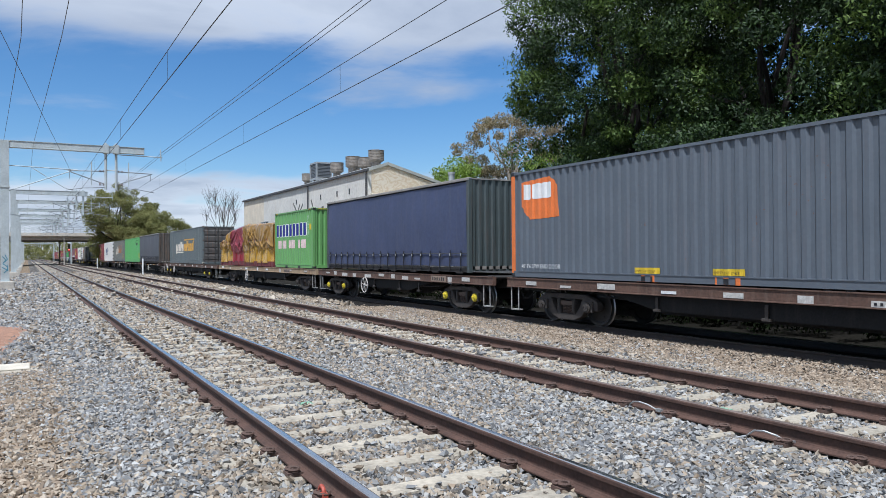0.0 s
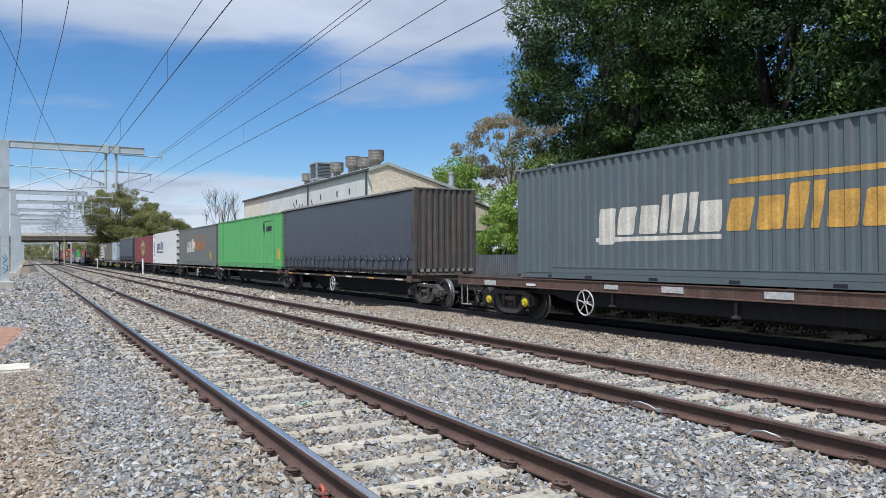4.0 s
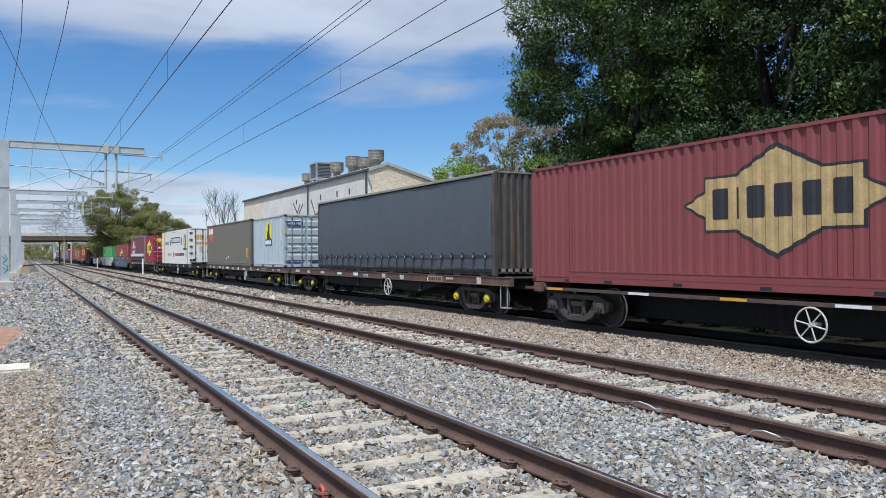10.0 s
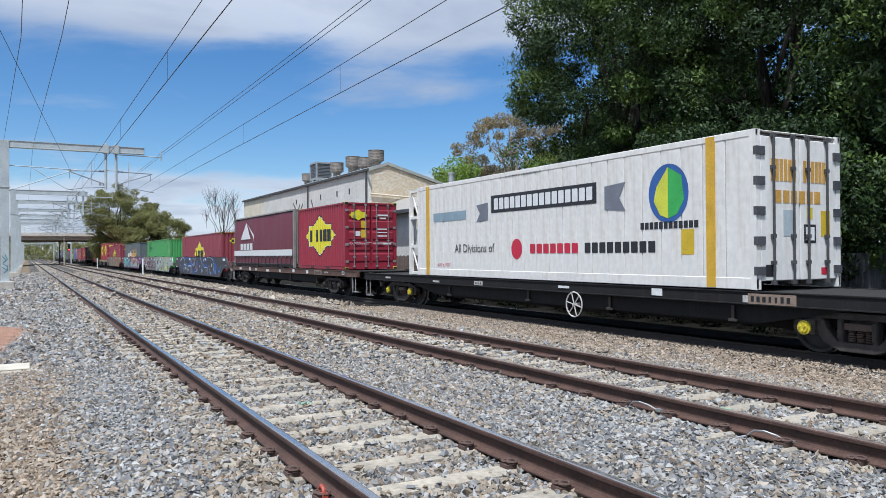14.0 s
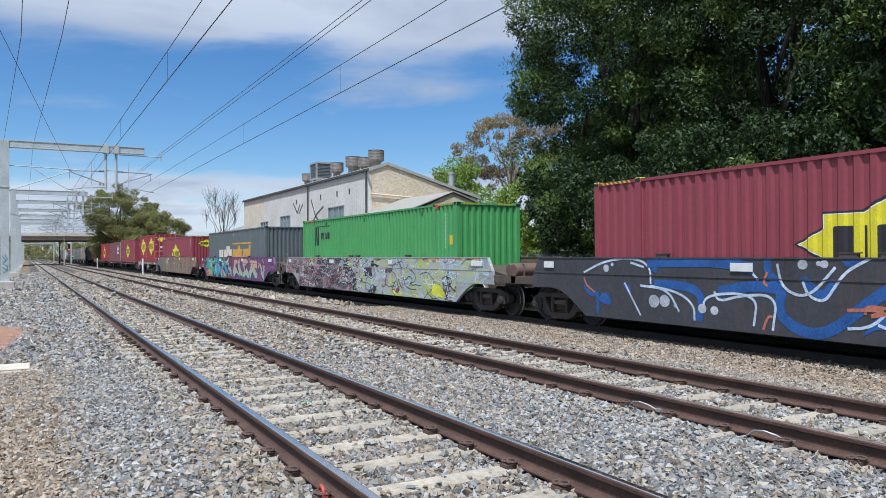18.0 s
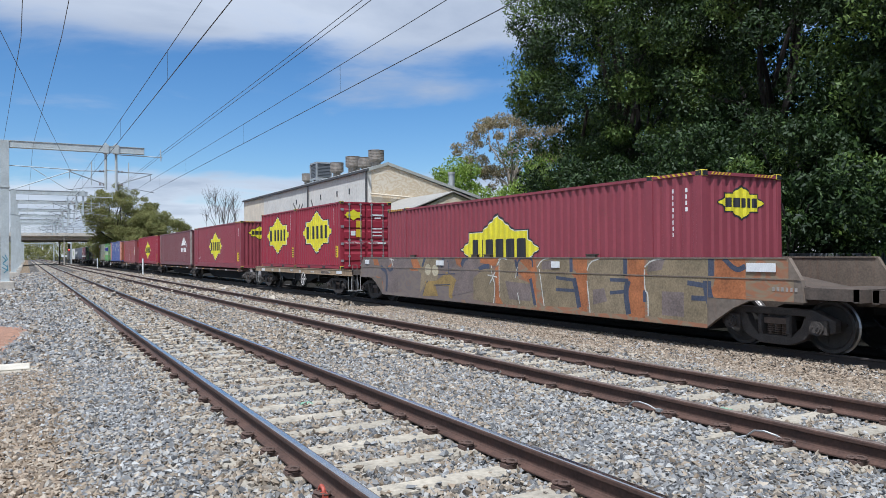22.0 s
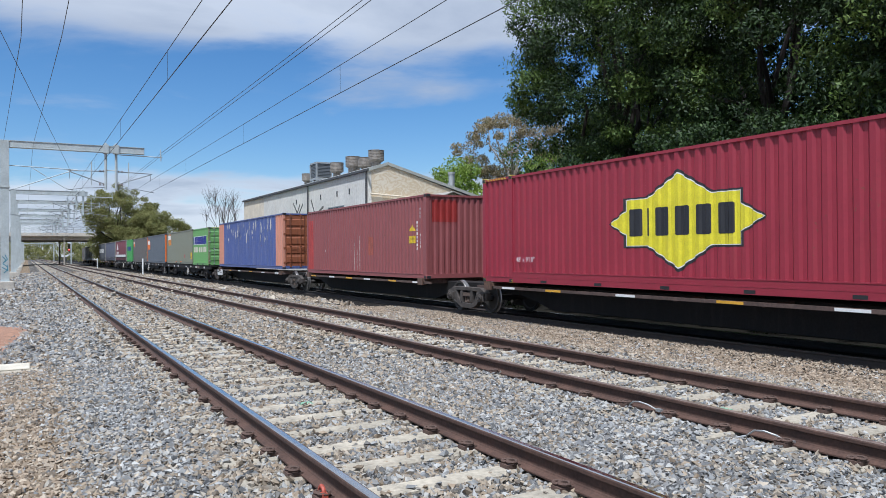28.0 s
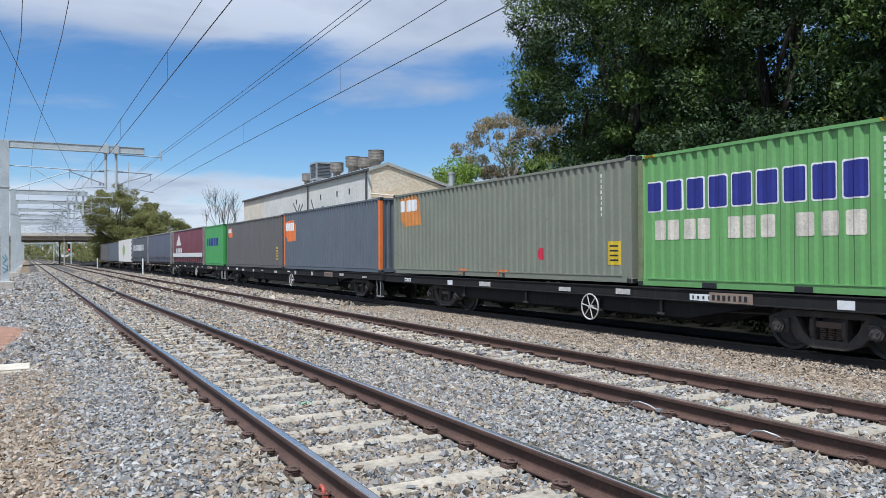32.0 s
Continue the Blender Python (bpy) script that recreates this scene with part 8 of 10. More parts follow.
        paint_on([(-1.1, 0.75), (-0.6, 1.05), (-0.1, 1.05), (0.1, 0.50), (0.0, 0.05), (-1.1, 0.10)], TAN_B, 0)
        paint_on([(-2.2, 1.35), (-1.8, 1.35), (-1.8, 1.05), (-2.1, 1.15)], RUSTY, 0)
        paint_on([(-0.7, 1.35), (0.3, 1.35), (0.1, 1.10), (-0.7, 1.20)], RUSTY, 0)
        paint_on([(0.1, 1.05), (0.3, 1.15), (0.3, 0.25), (0.5, 0.05), (0.1, 0.05)], RUSTY, 0)
        paint_on([(-8.5, 1.30), (-8.1, 1.30), (-7.9, 1.05), (-8.4, 1.05)], RUSTY, 0)
        paint_on([(-7.2, 1.00), (-6.8, 1.15), (-6.9, 1.00)], RUSTY, 0)
        paint_on([(-8.3, 0.65), (-7.9, 0.60), (-7.5, 0.05), (-8.1, 0.45)], RUSTY, 0)
        paint_on([(-6.9, 0.50), (-6.6, 0.55), (-6.6, 0.20), (-6.8, 0.20)], OCHRE, 0)
        paint_on([(-7.8, 0.85), (-6.3, 0.95), (-6.3, 0.10), (-7.3, 0.10)], MAUVE, 0)
        dot_on(-4.0, 0.95, 0.22, CREAM_SPRAY)
        dot_on(-3.5, 0.93, 0.22, CREAM_SPRAY)
        line_on([(-4.2, 1.35), (-4.4, 1.05)], NAVY_SPRAY, 0.12)
        line_on([(-3.1, 1.05), (-2.9, 1.35)], NAVY_SPRAY, 0.14)
        line_on([(-1.8, 1.10), (-1.6, 1.35), (-1.4, 1.35)], NAVY_SPRAY, 0.16)
        line_on([(-0.8, 1.00), (-0.5, 1.10), (-0.2, 1.10)], NAVY_SPRAY, 0.14)
        line_on([(-7.2, 1.00), (-7.0, 0.85), (-6.7, 0.95)], NAVY_SPRAY, 0.1)
        line_on([(-7.8, 1.00), (-7.2, 0.80), (-7.3, 0.10)], NAVY_SPRAY, 0.16)
        line_on([(-3.6, 0.45), (-2.5, 0.50)], NAVY_SPRAY, 0.03)
        line_on([(-4.4, 0.10), (-4.1, 0.55), (-4.0, 0.55)], NAVY_SPRAY, 0.03)
        line_on([(-3.3, 0.80), (-2.2, 0.85)], NAVY_SPRAY, 0.03)
        line_on([(-2.6, 0.85), (-2.6, 1.20), (-2.7, 1.25)], NAVY_SPRAY, 0.03)
        line_on([(-0.3, 0.85), (0.2, 0.80)], CHALK, 0.035)
        line_on([(-0.1, 1.00), (0.0, 0.65)], CHALK, 0.035)
        line_on([(-0.2, 0.60), (0.1, 0.95)], CHALK, 0.035)
        line_on([(-0.0, 0.75), (0.1, 0.50), (0.0, 0.05)], CHALK, 0.035)
        line_on([(0.3, 1.30), (0.3, 0.40)], CHALK, 0.035)
        line_on([(0.2, 1.15), (0.4, 1.35), (0.7, 1.30)], CHALK, 0.035)
        line_on([(-6.9, 1.35), (-6.7, 1.00)], CHALK, 0.035)
        line_on([(-7.0, 1.30), (-6.6, 1.25)], CHALK, 0.035)


def well_wagon(qc, kind):
    spec = GRAFFITI[kind]
    w = ride(thing("well_wagon", spec["label"], "rail wagon", "well wagons"), qc, 0.0)
    base = mat("well_paint_%d" % kind, spec["base"], 0.6, vary=0.18, scale=1.5, streak=RUST, streak_amt=0.35)
    inner = mat("well_inside", (0.15, 0.115, 0.085), 0.8, vary=0.2, streak=RUST, streak_amt=0.5)
    end_m = mat("well_end", (0.085, 0.066, 0.052), 0.75, vary=0.25, streak=RUST, streak_amt=0.3)
    top, bot = 1.35, -0.03
    prof = [(9.50, top), (9.74, 0.97), (9.80, 0.58), (9.0, 0.60), (8.65, 0.55), (8.3, 0.40), (7.95, 0.18), (7.65, bot)]
    prof = prof + [(-y, z) for y, z in prof[::-1]]
    for s in (-1, 1):
        bm = bmesh.new()
        prism(bm, prof, 1.27 * s, 1.36 * s)
        panel = part("side_panel", bm, base if s < 0 else inner, w, "spray-painted steel side panel" if s < 0 else "")
        bm = bmesh.new()
        box(bm, 1.25 * s, 1.375 * s, -9.48, 9.48, top - 0.015, top + 0.012)
        part("top_flange", bm, base if s < 0 else inner, w)
        bm = bmesh.new()
        prism(bm, [(-9.72, 0.986), (9.72, 0.986), (9.74, 0.964), (-9.74, 0.964)], 1.36 * s, 1.374 * s)
        part("rib", bm, base, w)
        for y in (-4.2, 0.4, 1.1, 5.2):
            bm = bmesh.new()
            box(bm, 1.26 * s, 1.34 * s, y - 0.16, y + 0.16, top + 0.012, top + 0.09)
            box(bm, 1.24 * s, 1.35 * s, y - 0.19, y + 0.19, top + 0.075, top + 0.095)
            part("lid_catch", bm, end_m, w)
        if s < 0:
            spray_panel(panel, kind, -1.362)
            for y, ww in ((-8.95, 0.62), (-2.9, 0.34), (3.15, 0.5), (9.05, 0.4)):
                plate(w, -1.383, y, 1.18, ww, 0.16, PLATE)
    z0 = TRAIN_RAIL_Z
    bm = bmesh.new()
    box(bm, -1.27, 1.27, -7.6, 7.6, -0.06, 0.16)
    part("well_floor", bm, SPINE, w)
    for s in (-1, 1):
        bm = bmesh.new()
        prism(bm, [(7.7 * s, 1.1), (9.4 * s, 0.80), (10.75 * s, 0.74), (10.75 * s, 0.52), (8.8 * s, 0.48), (7.7 * s, 0.0)], -0.55, 0.55)
        part("end_casting", bm, end_m, w)
        bm = bmesh.new()
        box(bm, -1.25, 1.25, 9.3 * s, 10.72 * s, 0.74, 0.79)
        for e in (-1, 1):
            box(bm, 1.22 * e, 1.32 * e, 9.72 * s, 10.75 * s, 0.64, 0.84)
        box(bm, -1.32, 1.32, 10.65 * s, 10.76 * s, 0.62, 0.84)
        part("end_platform", bm, end_m, w, "grimy brown end platform")
        bogie(w, 9.0 * s, z0)
        c = put("coupler", KIT["coupler"], w, (0, 10.6 * s, z0 + 0.85))
        if s > 0:
            c.rotation_euler = (0, 0, math.pi)
    bars_on(w, -1.366, -9.2, 0.80, 6, 0.05, 0.08, mat("faded_marks", (0.30, 0.27, 0.24), 0.7, vary=0.2), 0.09, "number_marks")
    if kind in (0, 2):
        # leading end: handbrake wheel on a stand, corner steps and hand rails
        put("handbrake_wheel", KIT["brake_dark"], w, (-1.10, -11.05, 1.25))
        bm = bmesh.new()
        box(bm, -1.10, -0.98, -11.12, -10.98, 0.84, 1.30)
        box(bm, -1.22, -0.6, -11.3, -10.7, 0.80, 0.84)
        part("brake_stand", bm, end_m, w)
        put("step", KIT["big_step"], w, (-1.30, -10.62, 0.84))
        bm = bmesh.new()
        tube(bm, [(-1.31, -10.0, 0.84), (-1.31, -10.0, 1.06), (-1.31, -10.5, 1.06), (-1.31, -10.5, 0.84)], 0.016)
        part("hand_rail", bm, KIT["big_step"].materials[0], w)
    if kind == 3:
        put("step", KIT["big_step"], w, (-1.30, 10.5, 0.84))
        put("step", KIT["step"], w, (-1.30, 10.1, 0.64))
    if kind == 1:
        tank_m = mat("rusty_tank", (0.13, 0.085, 0.065), 0.75, vary=0.25)
        for x0, x1, y in ((-0.9, 0.1, -9.95), (-1.0, 0.6, -10.3)):
            bm = bmesh.new()
            cyl(bm, (x0, y, 0.99), (x1, y, 0.99), 0.19, 16)
            for xx in (x0 + 0.25, x1 - 0.25):
                box(bm, xx - 0.02, xx + 0.02, y - 0.20, y + 0.20, 0.79, 1.19)
            bevelled(bm, 0.02)
            part("air_tank", bm, tank_m, w, "rusty air tank on the end platform")


build_train()

# ---------------------------------------------------------------- overhead line
ARM_GREY = mat("arm_grey", (0.24, 0.26, 0.27), 0.5, 0.2, vary=0.15, scale=4)
STEEL_GREY = mat("mast_grey", (0.45, 0.49, 0.49), 0.5, 0.1, vary=0.1, scale=2, streak=(0.3, 0.29, 0.27), streak_amt=0.4)
WIRE = mat("wire", (0.05, 0.05, 0.05), 0.5, 0.5, vary=0.1)
INSUL = mat("insulator", (0.16, 0.12, 0.11), 0.35, vary=0.15)
FOOTING = mat("footing_concrete", (0.48, 0.44, 0.38), 0.85, vary=0.15, bump=0.2)


def h_column(bm, x, y, z0, z1, w=0.42):
    """A rolled column of H section, as one skin."""
    h, t = w / 2, 0.02
    o = [(-h, -h), (h, -h), (h, -h + t), (t / 2, -h + t), (t / 2, h - t), (h, h - t), (h, h), (-h, h), (-h, h - t), (-t / 2, h - t), (-t / 2, -h + t), (-h, -h + t)]
    lo, hi = [[bm.verts.new((x + a, y + c, z)) for a, c in o] for z in (z0, z1)]
    bm.faces.new(lo[::-1])
    bm.faces.new(hi)
    for i in range(len(o)):
        bm.faces.new((lo[i], lo[(i + 1) % len(o)], hi[(i + 1) % len(o)], hi[i]))


def cantilever(parent, y, x0, side, z=6.45):
    """A registration arm from a drop tube to the wires."""
    bm = bmesh.new()
    r = 0.028
    tube(bm, [(x0, y, z), (x0 + 2.0 * side, y, z - 0.06)], r)
    tube(bm, [(x0, y, z - 0.78), (x0 + 1.9 * side, y, z - 0.10)], r)
    tube(bm, [(x0, y, z - 0.95), (x0 + 1.2 * side, y, z - 1.02), (x0 + 2.1 * side, y, z - 1.18)], 0.02)
    tube(bm, [(x0 + 1.9 * side, y, z - 0.06), (x0 + 1.9 * side, y, z - 0.5)], 0.015)
    arm = part("registration_arm", bm, ARM_GREY, parent)
    bm = bmesh.new()
    for zz in (z, z - 0.78):
        for k in range(4):
            cyl(bm, (x0 + (0.12 + 0.07 * k) * side, y, zz), (x0 + (0.15 + 0.07 * k) * side, y, zz), 0.075, 10)
    part("insulator", bm, INSUL, arm, "dark ribbed insulator")


def gantry(y, x_end, beam_z, label, near=True, right_mast=None, scrawl=False):
    g = thing("catenary_gantry", label, "railway gantry", "overhead line gantries", at=(0, 0, 0))
    bm = bmesh.new()
    h_column(bm, -1.05, y, -0.3, beam_z + 0.35)
    mast = part("mast", bm, STEEL_GREY, g, "grey steel column")
    for z0, z1, e in ((0.12, 0.16, 0.25), (5.3, 5.36, 0.24)):
        bm = bmesh.new()
        box(bm, -1.05 - e, -1.05 + e, y - e, y + e, z0, z1)
        part("plate", bm, STEEL_GREY, mast)
    if scrawl:
        bm = bmesh.new()
        for pts in ([(-0.12, 1.5), (0.05, 1.3), (-0.1, 1.1), (0.1, 0.95)], [(0.0, 1.6), (0.12, 1.35), (0.0, 1.2)], [(-0.14, 0.9), (0.12, 0.75), (-0.05, 0.6)], [(0.1, 1.05), (0.14, 0.7)]):
            for (x0, z0), (x1, z1) in zip(pts, pts[1:]):
                d = Vector((-(z1 - z0), x1 - x0)).normalized() * 0.022
                bm.faces.new([bm.verts.new((-1.05 + x, y - 0.213, z)) for x, z in ((x0 + d.x, z0 + d.y), (x1 + d.x, z1 + d.y), (x1 - d.x, z1 - d.y), (x0 - d.x, z0 - d.y))])
        part("scrawl", bm, mat("teal_scrawl", (0.06, 0.22, 0.30), 0.6, vary=0.2), mast, "blue-green spray scrawl")
    if right_mast:
        bm = bmesh.new()
        h_column(bm, right_mast, y, -0.5, beam_z + 0.35, 0.3)
        part("mast", bm, STEEL_GREY, g)
    bm = bmesh.new()
    box(bm, -1.5, -0.6, y - 0.45, y + 0.45, -0.5, 0.12)
    bevelled(bm, 0.03)
    part("footing", bm, FOOTING, g, "square concrete footing")
    bm = bmesh.new()
    box(bm, -1.3, x_end, y - 0.16, y + 0.16, beam_z, beam_z + 0.36)
    bevelled(bm, 0.012)
    box(bm, -1.3, x_end + 0.01, y - 0.19, y + 0.19, beam_z - 0.015, beam_z + 0.015)
    box(bm, -1.3, x_end + 0.01, y - 0.19, y + 0.19, beam_z + 0.345, beam_z + 0.375)
    part("beam", bm, STEEL_GREY, g, "grey steel cross beam")
    for x in (4.06, 4.62):
        bm = bmesh.new()
        cyl(bm, (x, y, beam_z + 0.55), (x, y, 5.35), 0.075, 10)
        box(bm, x - 0.15, x + 0.15, y - 0.23, y + 0.23, beam_z - 0.06, beam_z + 0.44)
        part("drop_tube", bm, STEEL_GREY, g)
    bm = bmesh.new()
    tube(bm, [(4.06, y, 6.5), (4.62, y, 6.5)], 0.03)
    tube(bm, [(4.8, y, beam_z - 0.1), (7.2, y, beam_z - 0.12)], 0.03)
    tube(bm, [(7.1, y, beam_z + 0.35), (7.12, y, beam_z - 0.35)], 0.03)
    part("feeder_bracket", bm, STEEL_GREY, g)
    bm = bmesh.new()
    tube(bm, [(-0.85, y, 6.55), (2.6, y, 6.45)], 0.025)
    tube(bm, [(-0.85, y, 5.15), (2.3, y, 6.40)], 0.025)
    tube(bm, [(0.2, y, 6.52), (1.9, y, 5.4), (2.6, y, 5.2)], 0.018)
    part("stay_tube", bm, STEEL_GREY, g)
    cantilever(g, y, 4.06, -1)
    cantilever(g, y, 4.62, 1)
    for x in (3.3, 5.3):
        bm = bmesh.new()
        tube(bm, [(x, y, 5.6), (x, y, 7.0)], 0.03)
        part("hanger", bm, STEEL_GREY, g)
    return g


gantry(47.9, 6.16, 7.55, "grey steel overhead-line gantry on a concrete footing", scrawl=True)
gantry(77.5, 5.0, 7.15, "grey steel overhead-line gantry with drop tubes")
for y in (92, 108, 123, 138, 152):
    gantry(y, 5.0, 7.2, "grey steel overhead-line gantry with drop tubes")
for y in (200, 235, 275, 330):
    gantry(y, 9.5, 6.4, "pale steel portal gantry beyond the road bridge", right_mast=9.3)


def wire(name, pts, r, label, droppers=None):
    bm = bmesh.new()
    tube(bm, pts, r, 5)
    ob = tagged(new(name, mesh_of(name, bm, WIRE)), label, "overhead wire", "overhead wires")
    return ob


def span_wire(name, x, z0, label, r=0.009, sag=0.0):
    """A wire along the tracks, hung at each gantry and sagging between."""
    supports = [-10, 47.9, 77.5, 108, 138, 170, 200, 235, 275, 330]
    pts = []
    for a, b in zip(supports, supports[1:]):
        n = 6 if sag else 1
        for k in range(n):
            f = k / n
            pts.append((x, a + (b - a) * f, z0 - 4 * sag * f * (1 - f)))
    pts.append((x, supports[-1], z0))
    return wire(name, pts, r, label)


for x, zc, zm in ((TRACK_1, 5.14, 5.80), (TRACK_2, 5.26, 5.95)):
    c = span_wire("contact_wire", x, zc, "dark copper contact wire over the track")
    m = span_wire("catenary_wire", x, zm, "dark catenary wire above the contact wire", 0.0078, 0.04)
    for y in (7.5, 16.5, 25.5, 36.0, 44, 54, 64, 74, 86, 98):
        bm = bmesh.new()
        tube(bm, [(x, y, zc), (x, y, zm - 0.02)], 0.004, 4)
        part("dropper", bm, WIRE, c)
span_wire("feeder_wire", 7.1, 7.50, "dark feeder wire along the gantries", 0.0095, 0.05)
span_wire("feeder_wire", 7.1, 7.66, "dark feeder wire along the gantries", 0.0095, 0.05)
wire("earth_wire", [(0.85, -8, 5.9), (0.75, 20, 6.75), (0.32, 48, 7.7), (0.1, 120, 7.4)], 0.0082, "dark earth wire beside the near mast")
wire("earth_wire", [(0.25, -8, 5.6), (-0.1, 20, 6.6), (-1.1, 48, 7.9)], 0.0082, "dark earth wire beside the near mast")
wire("pull_off_wire", [(-1.9, 6, 6.8), (-0.52, 20, 6.68), (2.22, 48, 6.40)], 0.0082, "dark wire crossing over the near track")

# ---------------------------------------------------------------- trackside posts, pit lid, bridge
def marker_post(x, y):
    p = thing("marker_post", "white trackside marker post in the ballast", "post", "marker posts", at=(x, y, -0.42))
    bm = bmesh.new()
    cyl(bm, (0, 0, 0), (0, 0, 1.6), 0.075, 12)
    part("shaft", bm, WHITE, p)
    bm = bmesh.new()
    cyl(bm, (0, 0, 1.6), (0, 0, 1.66), 0.078, 12, 0.03)
    part("cap", bm, PLATE, p)


marker_post(9.75, 76.9)
marker_post(9.6, 128.0)


def pit():
    p = thing("cable_pit", "pale concrete cable pit with a concrete lid beside the track", "cable pit", at=(-0.28, 13.7, -0.38))
    bm = bmesh.new()
    box(bm, -0.5, 0.45, -0.45, 0.45, -0.1, 0.09)
    bevelled(bm, 0.02)
    part("frame", bm, CONCRETE, p)
    bm = bmesh.new()
    box(bm, -0.36, 0.32, -0.34, 0.34, 0.09, 0.115)
    bevelled(bm, 0.008)
    part("lid", bm, mat("pit_lid_concrete", (0.52, 0.47, 0.38), 0.85, vary=0.15, scale=5, bump=0.2), p, "pale concrete lid")


pit()


def bond_cable(x, y, label):
    """A looped bond cable at a rail foot."""
    t = thing("bond_cable", label, "cable", "bond cables", at=(x, y, -0.15))
    bm = bmesh.new()
    pts = [(-0.05, -0.20, 0.0), (-0.11, -0.13, 0.05), (-0.14, -0.03, 0.07), (-0.12, 0.08, 0.05), (-0.10, 0.18, -0.02), (-0.16, 0.24, -0.04)]
    tube(bm, pts, 0.008, 6)
    part("loop", bm, GALV, t)
    bm = bmesh.new()
    box(bm, -0.07, -0.03, -0.26, -0.19, -0.015, 0.02)
    part("lug", bm, GALV, t)


bond_cable(TRACK_2 - HALF, 5.85, "grey bond cable looped at the rail foot")
bond_cable(TRACK_2 - HALF, 4.35, "grey bond cable looped at the rail foot")
bm = bmesh.new()
torus(bm, (0, 0, -0.02), 0, 0.042, 0.014, 12, 6)
box(bm, -0.02, 0.02, -0.07, -0.02, -0.08, -0.01)
red_clip = tagged(new("rail_anchor", mesh_of("rail_anchor", bm, mat("red_orange_paint", (0.38, 0.075, 0.045), 0.6, vary=0.2, scale=10))), "red-painted spring clip at the foot of the near rail", "rail clip")
red_clip.location = (TRACK_1 - HALF - 0.12, 4.78, -0.10)
for x, y, c in ((TRACK_1 + 0.1, SLEEPER_0 + SLEEPER_STEP * 5, (0.20, 0.36, 0.24)), (TRACK_2 - 0.1, SLEEPER_0 + SLEEPER_STEP * 1, (0.20, 0.42, 0.30))):
    bm = bmesh.new()
    box(bm, -0.08, 0.06, -0.07, 0.06, 0, 0.004)
    ob = tagged(new("paint_mark", mesh_of("paint_mark", bm, mat("mint_paint", c, 0.8, vary=0.25, scale=8))), "mint-green survey paint on a sleeper", "paint mark")
    ob.location = (x, y, -0.171)

BRIDGE_Y = 165.0
BR_CONC = mat("bridge_concrete", (0.42, 0.38, 0.32), 0.85, vary=0.15, scale=0.6, streak=(0.2, 0.18, 0.16), streak_amt=0.5)


def bridge():
    b = thing("road_bridge", "pale concrete road bridge with a steel railing over the tracks", "bridge", at=(0, BRIDGE_Y, 0))
    bm = bmesh.new()
    box(bm, -14, 22, 0, 26, 5.55, 5.95)
    part("deck", bm, BR_CONC, b)
    for k in range(9):
        bm = bmesh.new()
        box(bm, -14, 22, 0.8 + k * 2.9, 1.5 + k * 2.9, 4.75, 5.55)
        part("girder", bm, BR_CONC, b)
    bm = bmesh.new()
    box(bm, -14, 22, -0.15, 0.05, 5.5, 6.15)
    part("fascia", bm, mat("fascia_cream", (0.55, 0.50, 0.42), 0.8, vary=0.12), b, "cream edge beam")
    bm = bmesh.new()
    for k in range(30):
        x = -13.5 + 1.2 * k
        box(bm, x - 0.05, x + 0.05, -0.05, 0.05, 6.15, 7.2)
    for z in (6.5, 6.85, 7.2):
        box(bm, -13.8, 22, -0.04, 0.04, z - 0.03, z + 0.03)
    part("railing", bm, GALV, b, "grey steel railing")
    for x in (6.5, -3.5):
        for y in (0.4, 25.0):
            bm = bmesh.new()
            cyl(bm, (x, y, -0.6), (x, y, 5.5), 0.16, 16)
            part("pier", bm, BR_CONC, b)
    bm = bmesh.new()
    box(bm, 16.2, 22.5, -1, 27, -0.6, 5.6)
    part("abutment", bm, BR_CONC, b)
    bm = bmesh.new()
    box(bm, -16, -6.5, -1, 27, -0.6, 5.6)
    part("abutment", bm, BR_CONC, b)


bridge()


def signal():
    s = thing("signal_post", "dark railway signal with a red lamp lit", "railway signal", at=(7.6, 172, -0.4))
    bm = bmesh.new()
    cyl(bm, (0, 0, 0), (0, 0, 4.4), 0.08, 10)
    part("post", bm, GALV, s)
    bm = bmesh.new()
    box(bm, -0.25, 0.25, -0.05, 0.15, 3.0, 4.5)
    h = part("head", bm, BLACK, s)
    bm = bmesh.new()
    cyl(bm, (0, -0.09, 3.3), (0, -0.05, 3.3), 0.14, 14)
    m = bpy.data.materials.new("red_lamp")
    m.use_nodes = True
    e = m.node_tree.nodes["Principled BSDF"]
    e.inputs["Emission Color"].default_value, e.inputs["Emission Strength"].default_value = (1, 0.03, 0.02, 1), 5.0
    part("lamp", bm, m, h, "lit red lamp")


signal()

# ---------------------------------------------------------------- the old building behind the train
BX, BY0, BY1 = 20.0, 46.4, 79.0
PLASTER_WHITE = mat("flaking_white_wall", (0.66, 0.635, 0.575), 0.85, vary=0.10, scale=0.5, streak=(0.40, 0.30, 0.18), streak_amt=0.55, bump=0.2)
PLASTER_CREAM = mat("stained_cream_wall", (0.68, 0.60, 0.47), 0.85, vary=0.10, scale=1.3, streak=(0.48, 0.32, 0.17), streak_amt=0.6, bump=0.2)
GABLE = blended_coat("peeling_gable", [(0.70, 0.63, 0.50), (0.68, 0.60, 0.47), (0.58, 0.46, 0.30), (0.69, 0.62, 0.50), (0.65, 0.56, 0.42)], [(0.70, 0.62, 0.49)] * 3, 900.0, 0.9)
ROOF_METAL = mat("dull_roof_metal", (0.34, 0.35, 0.34), 0.6, 0.4, vary=0.15, scale=1.0)
GUTTER = mat("dark_gutter", (0.07, 0.07, 0.07), 0.6, vary=0.2)
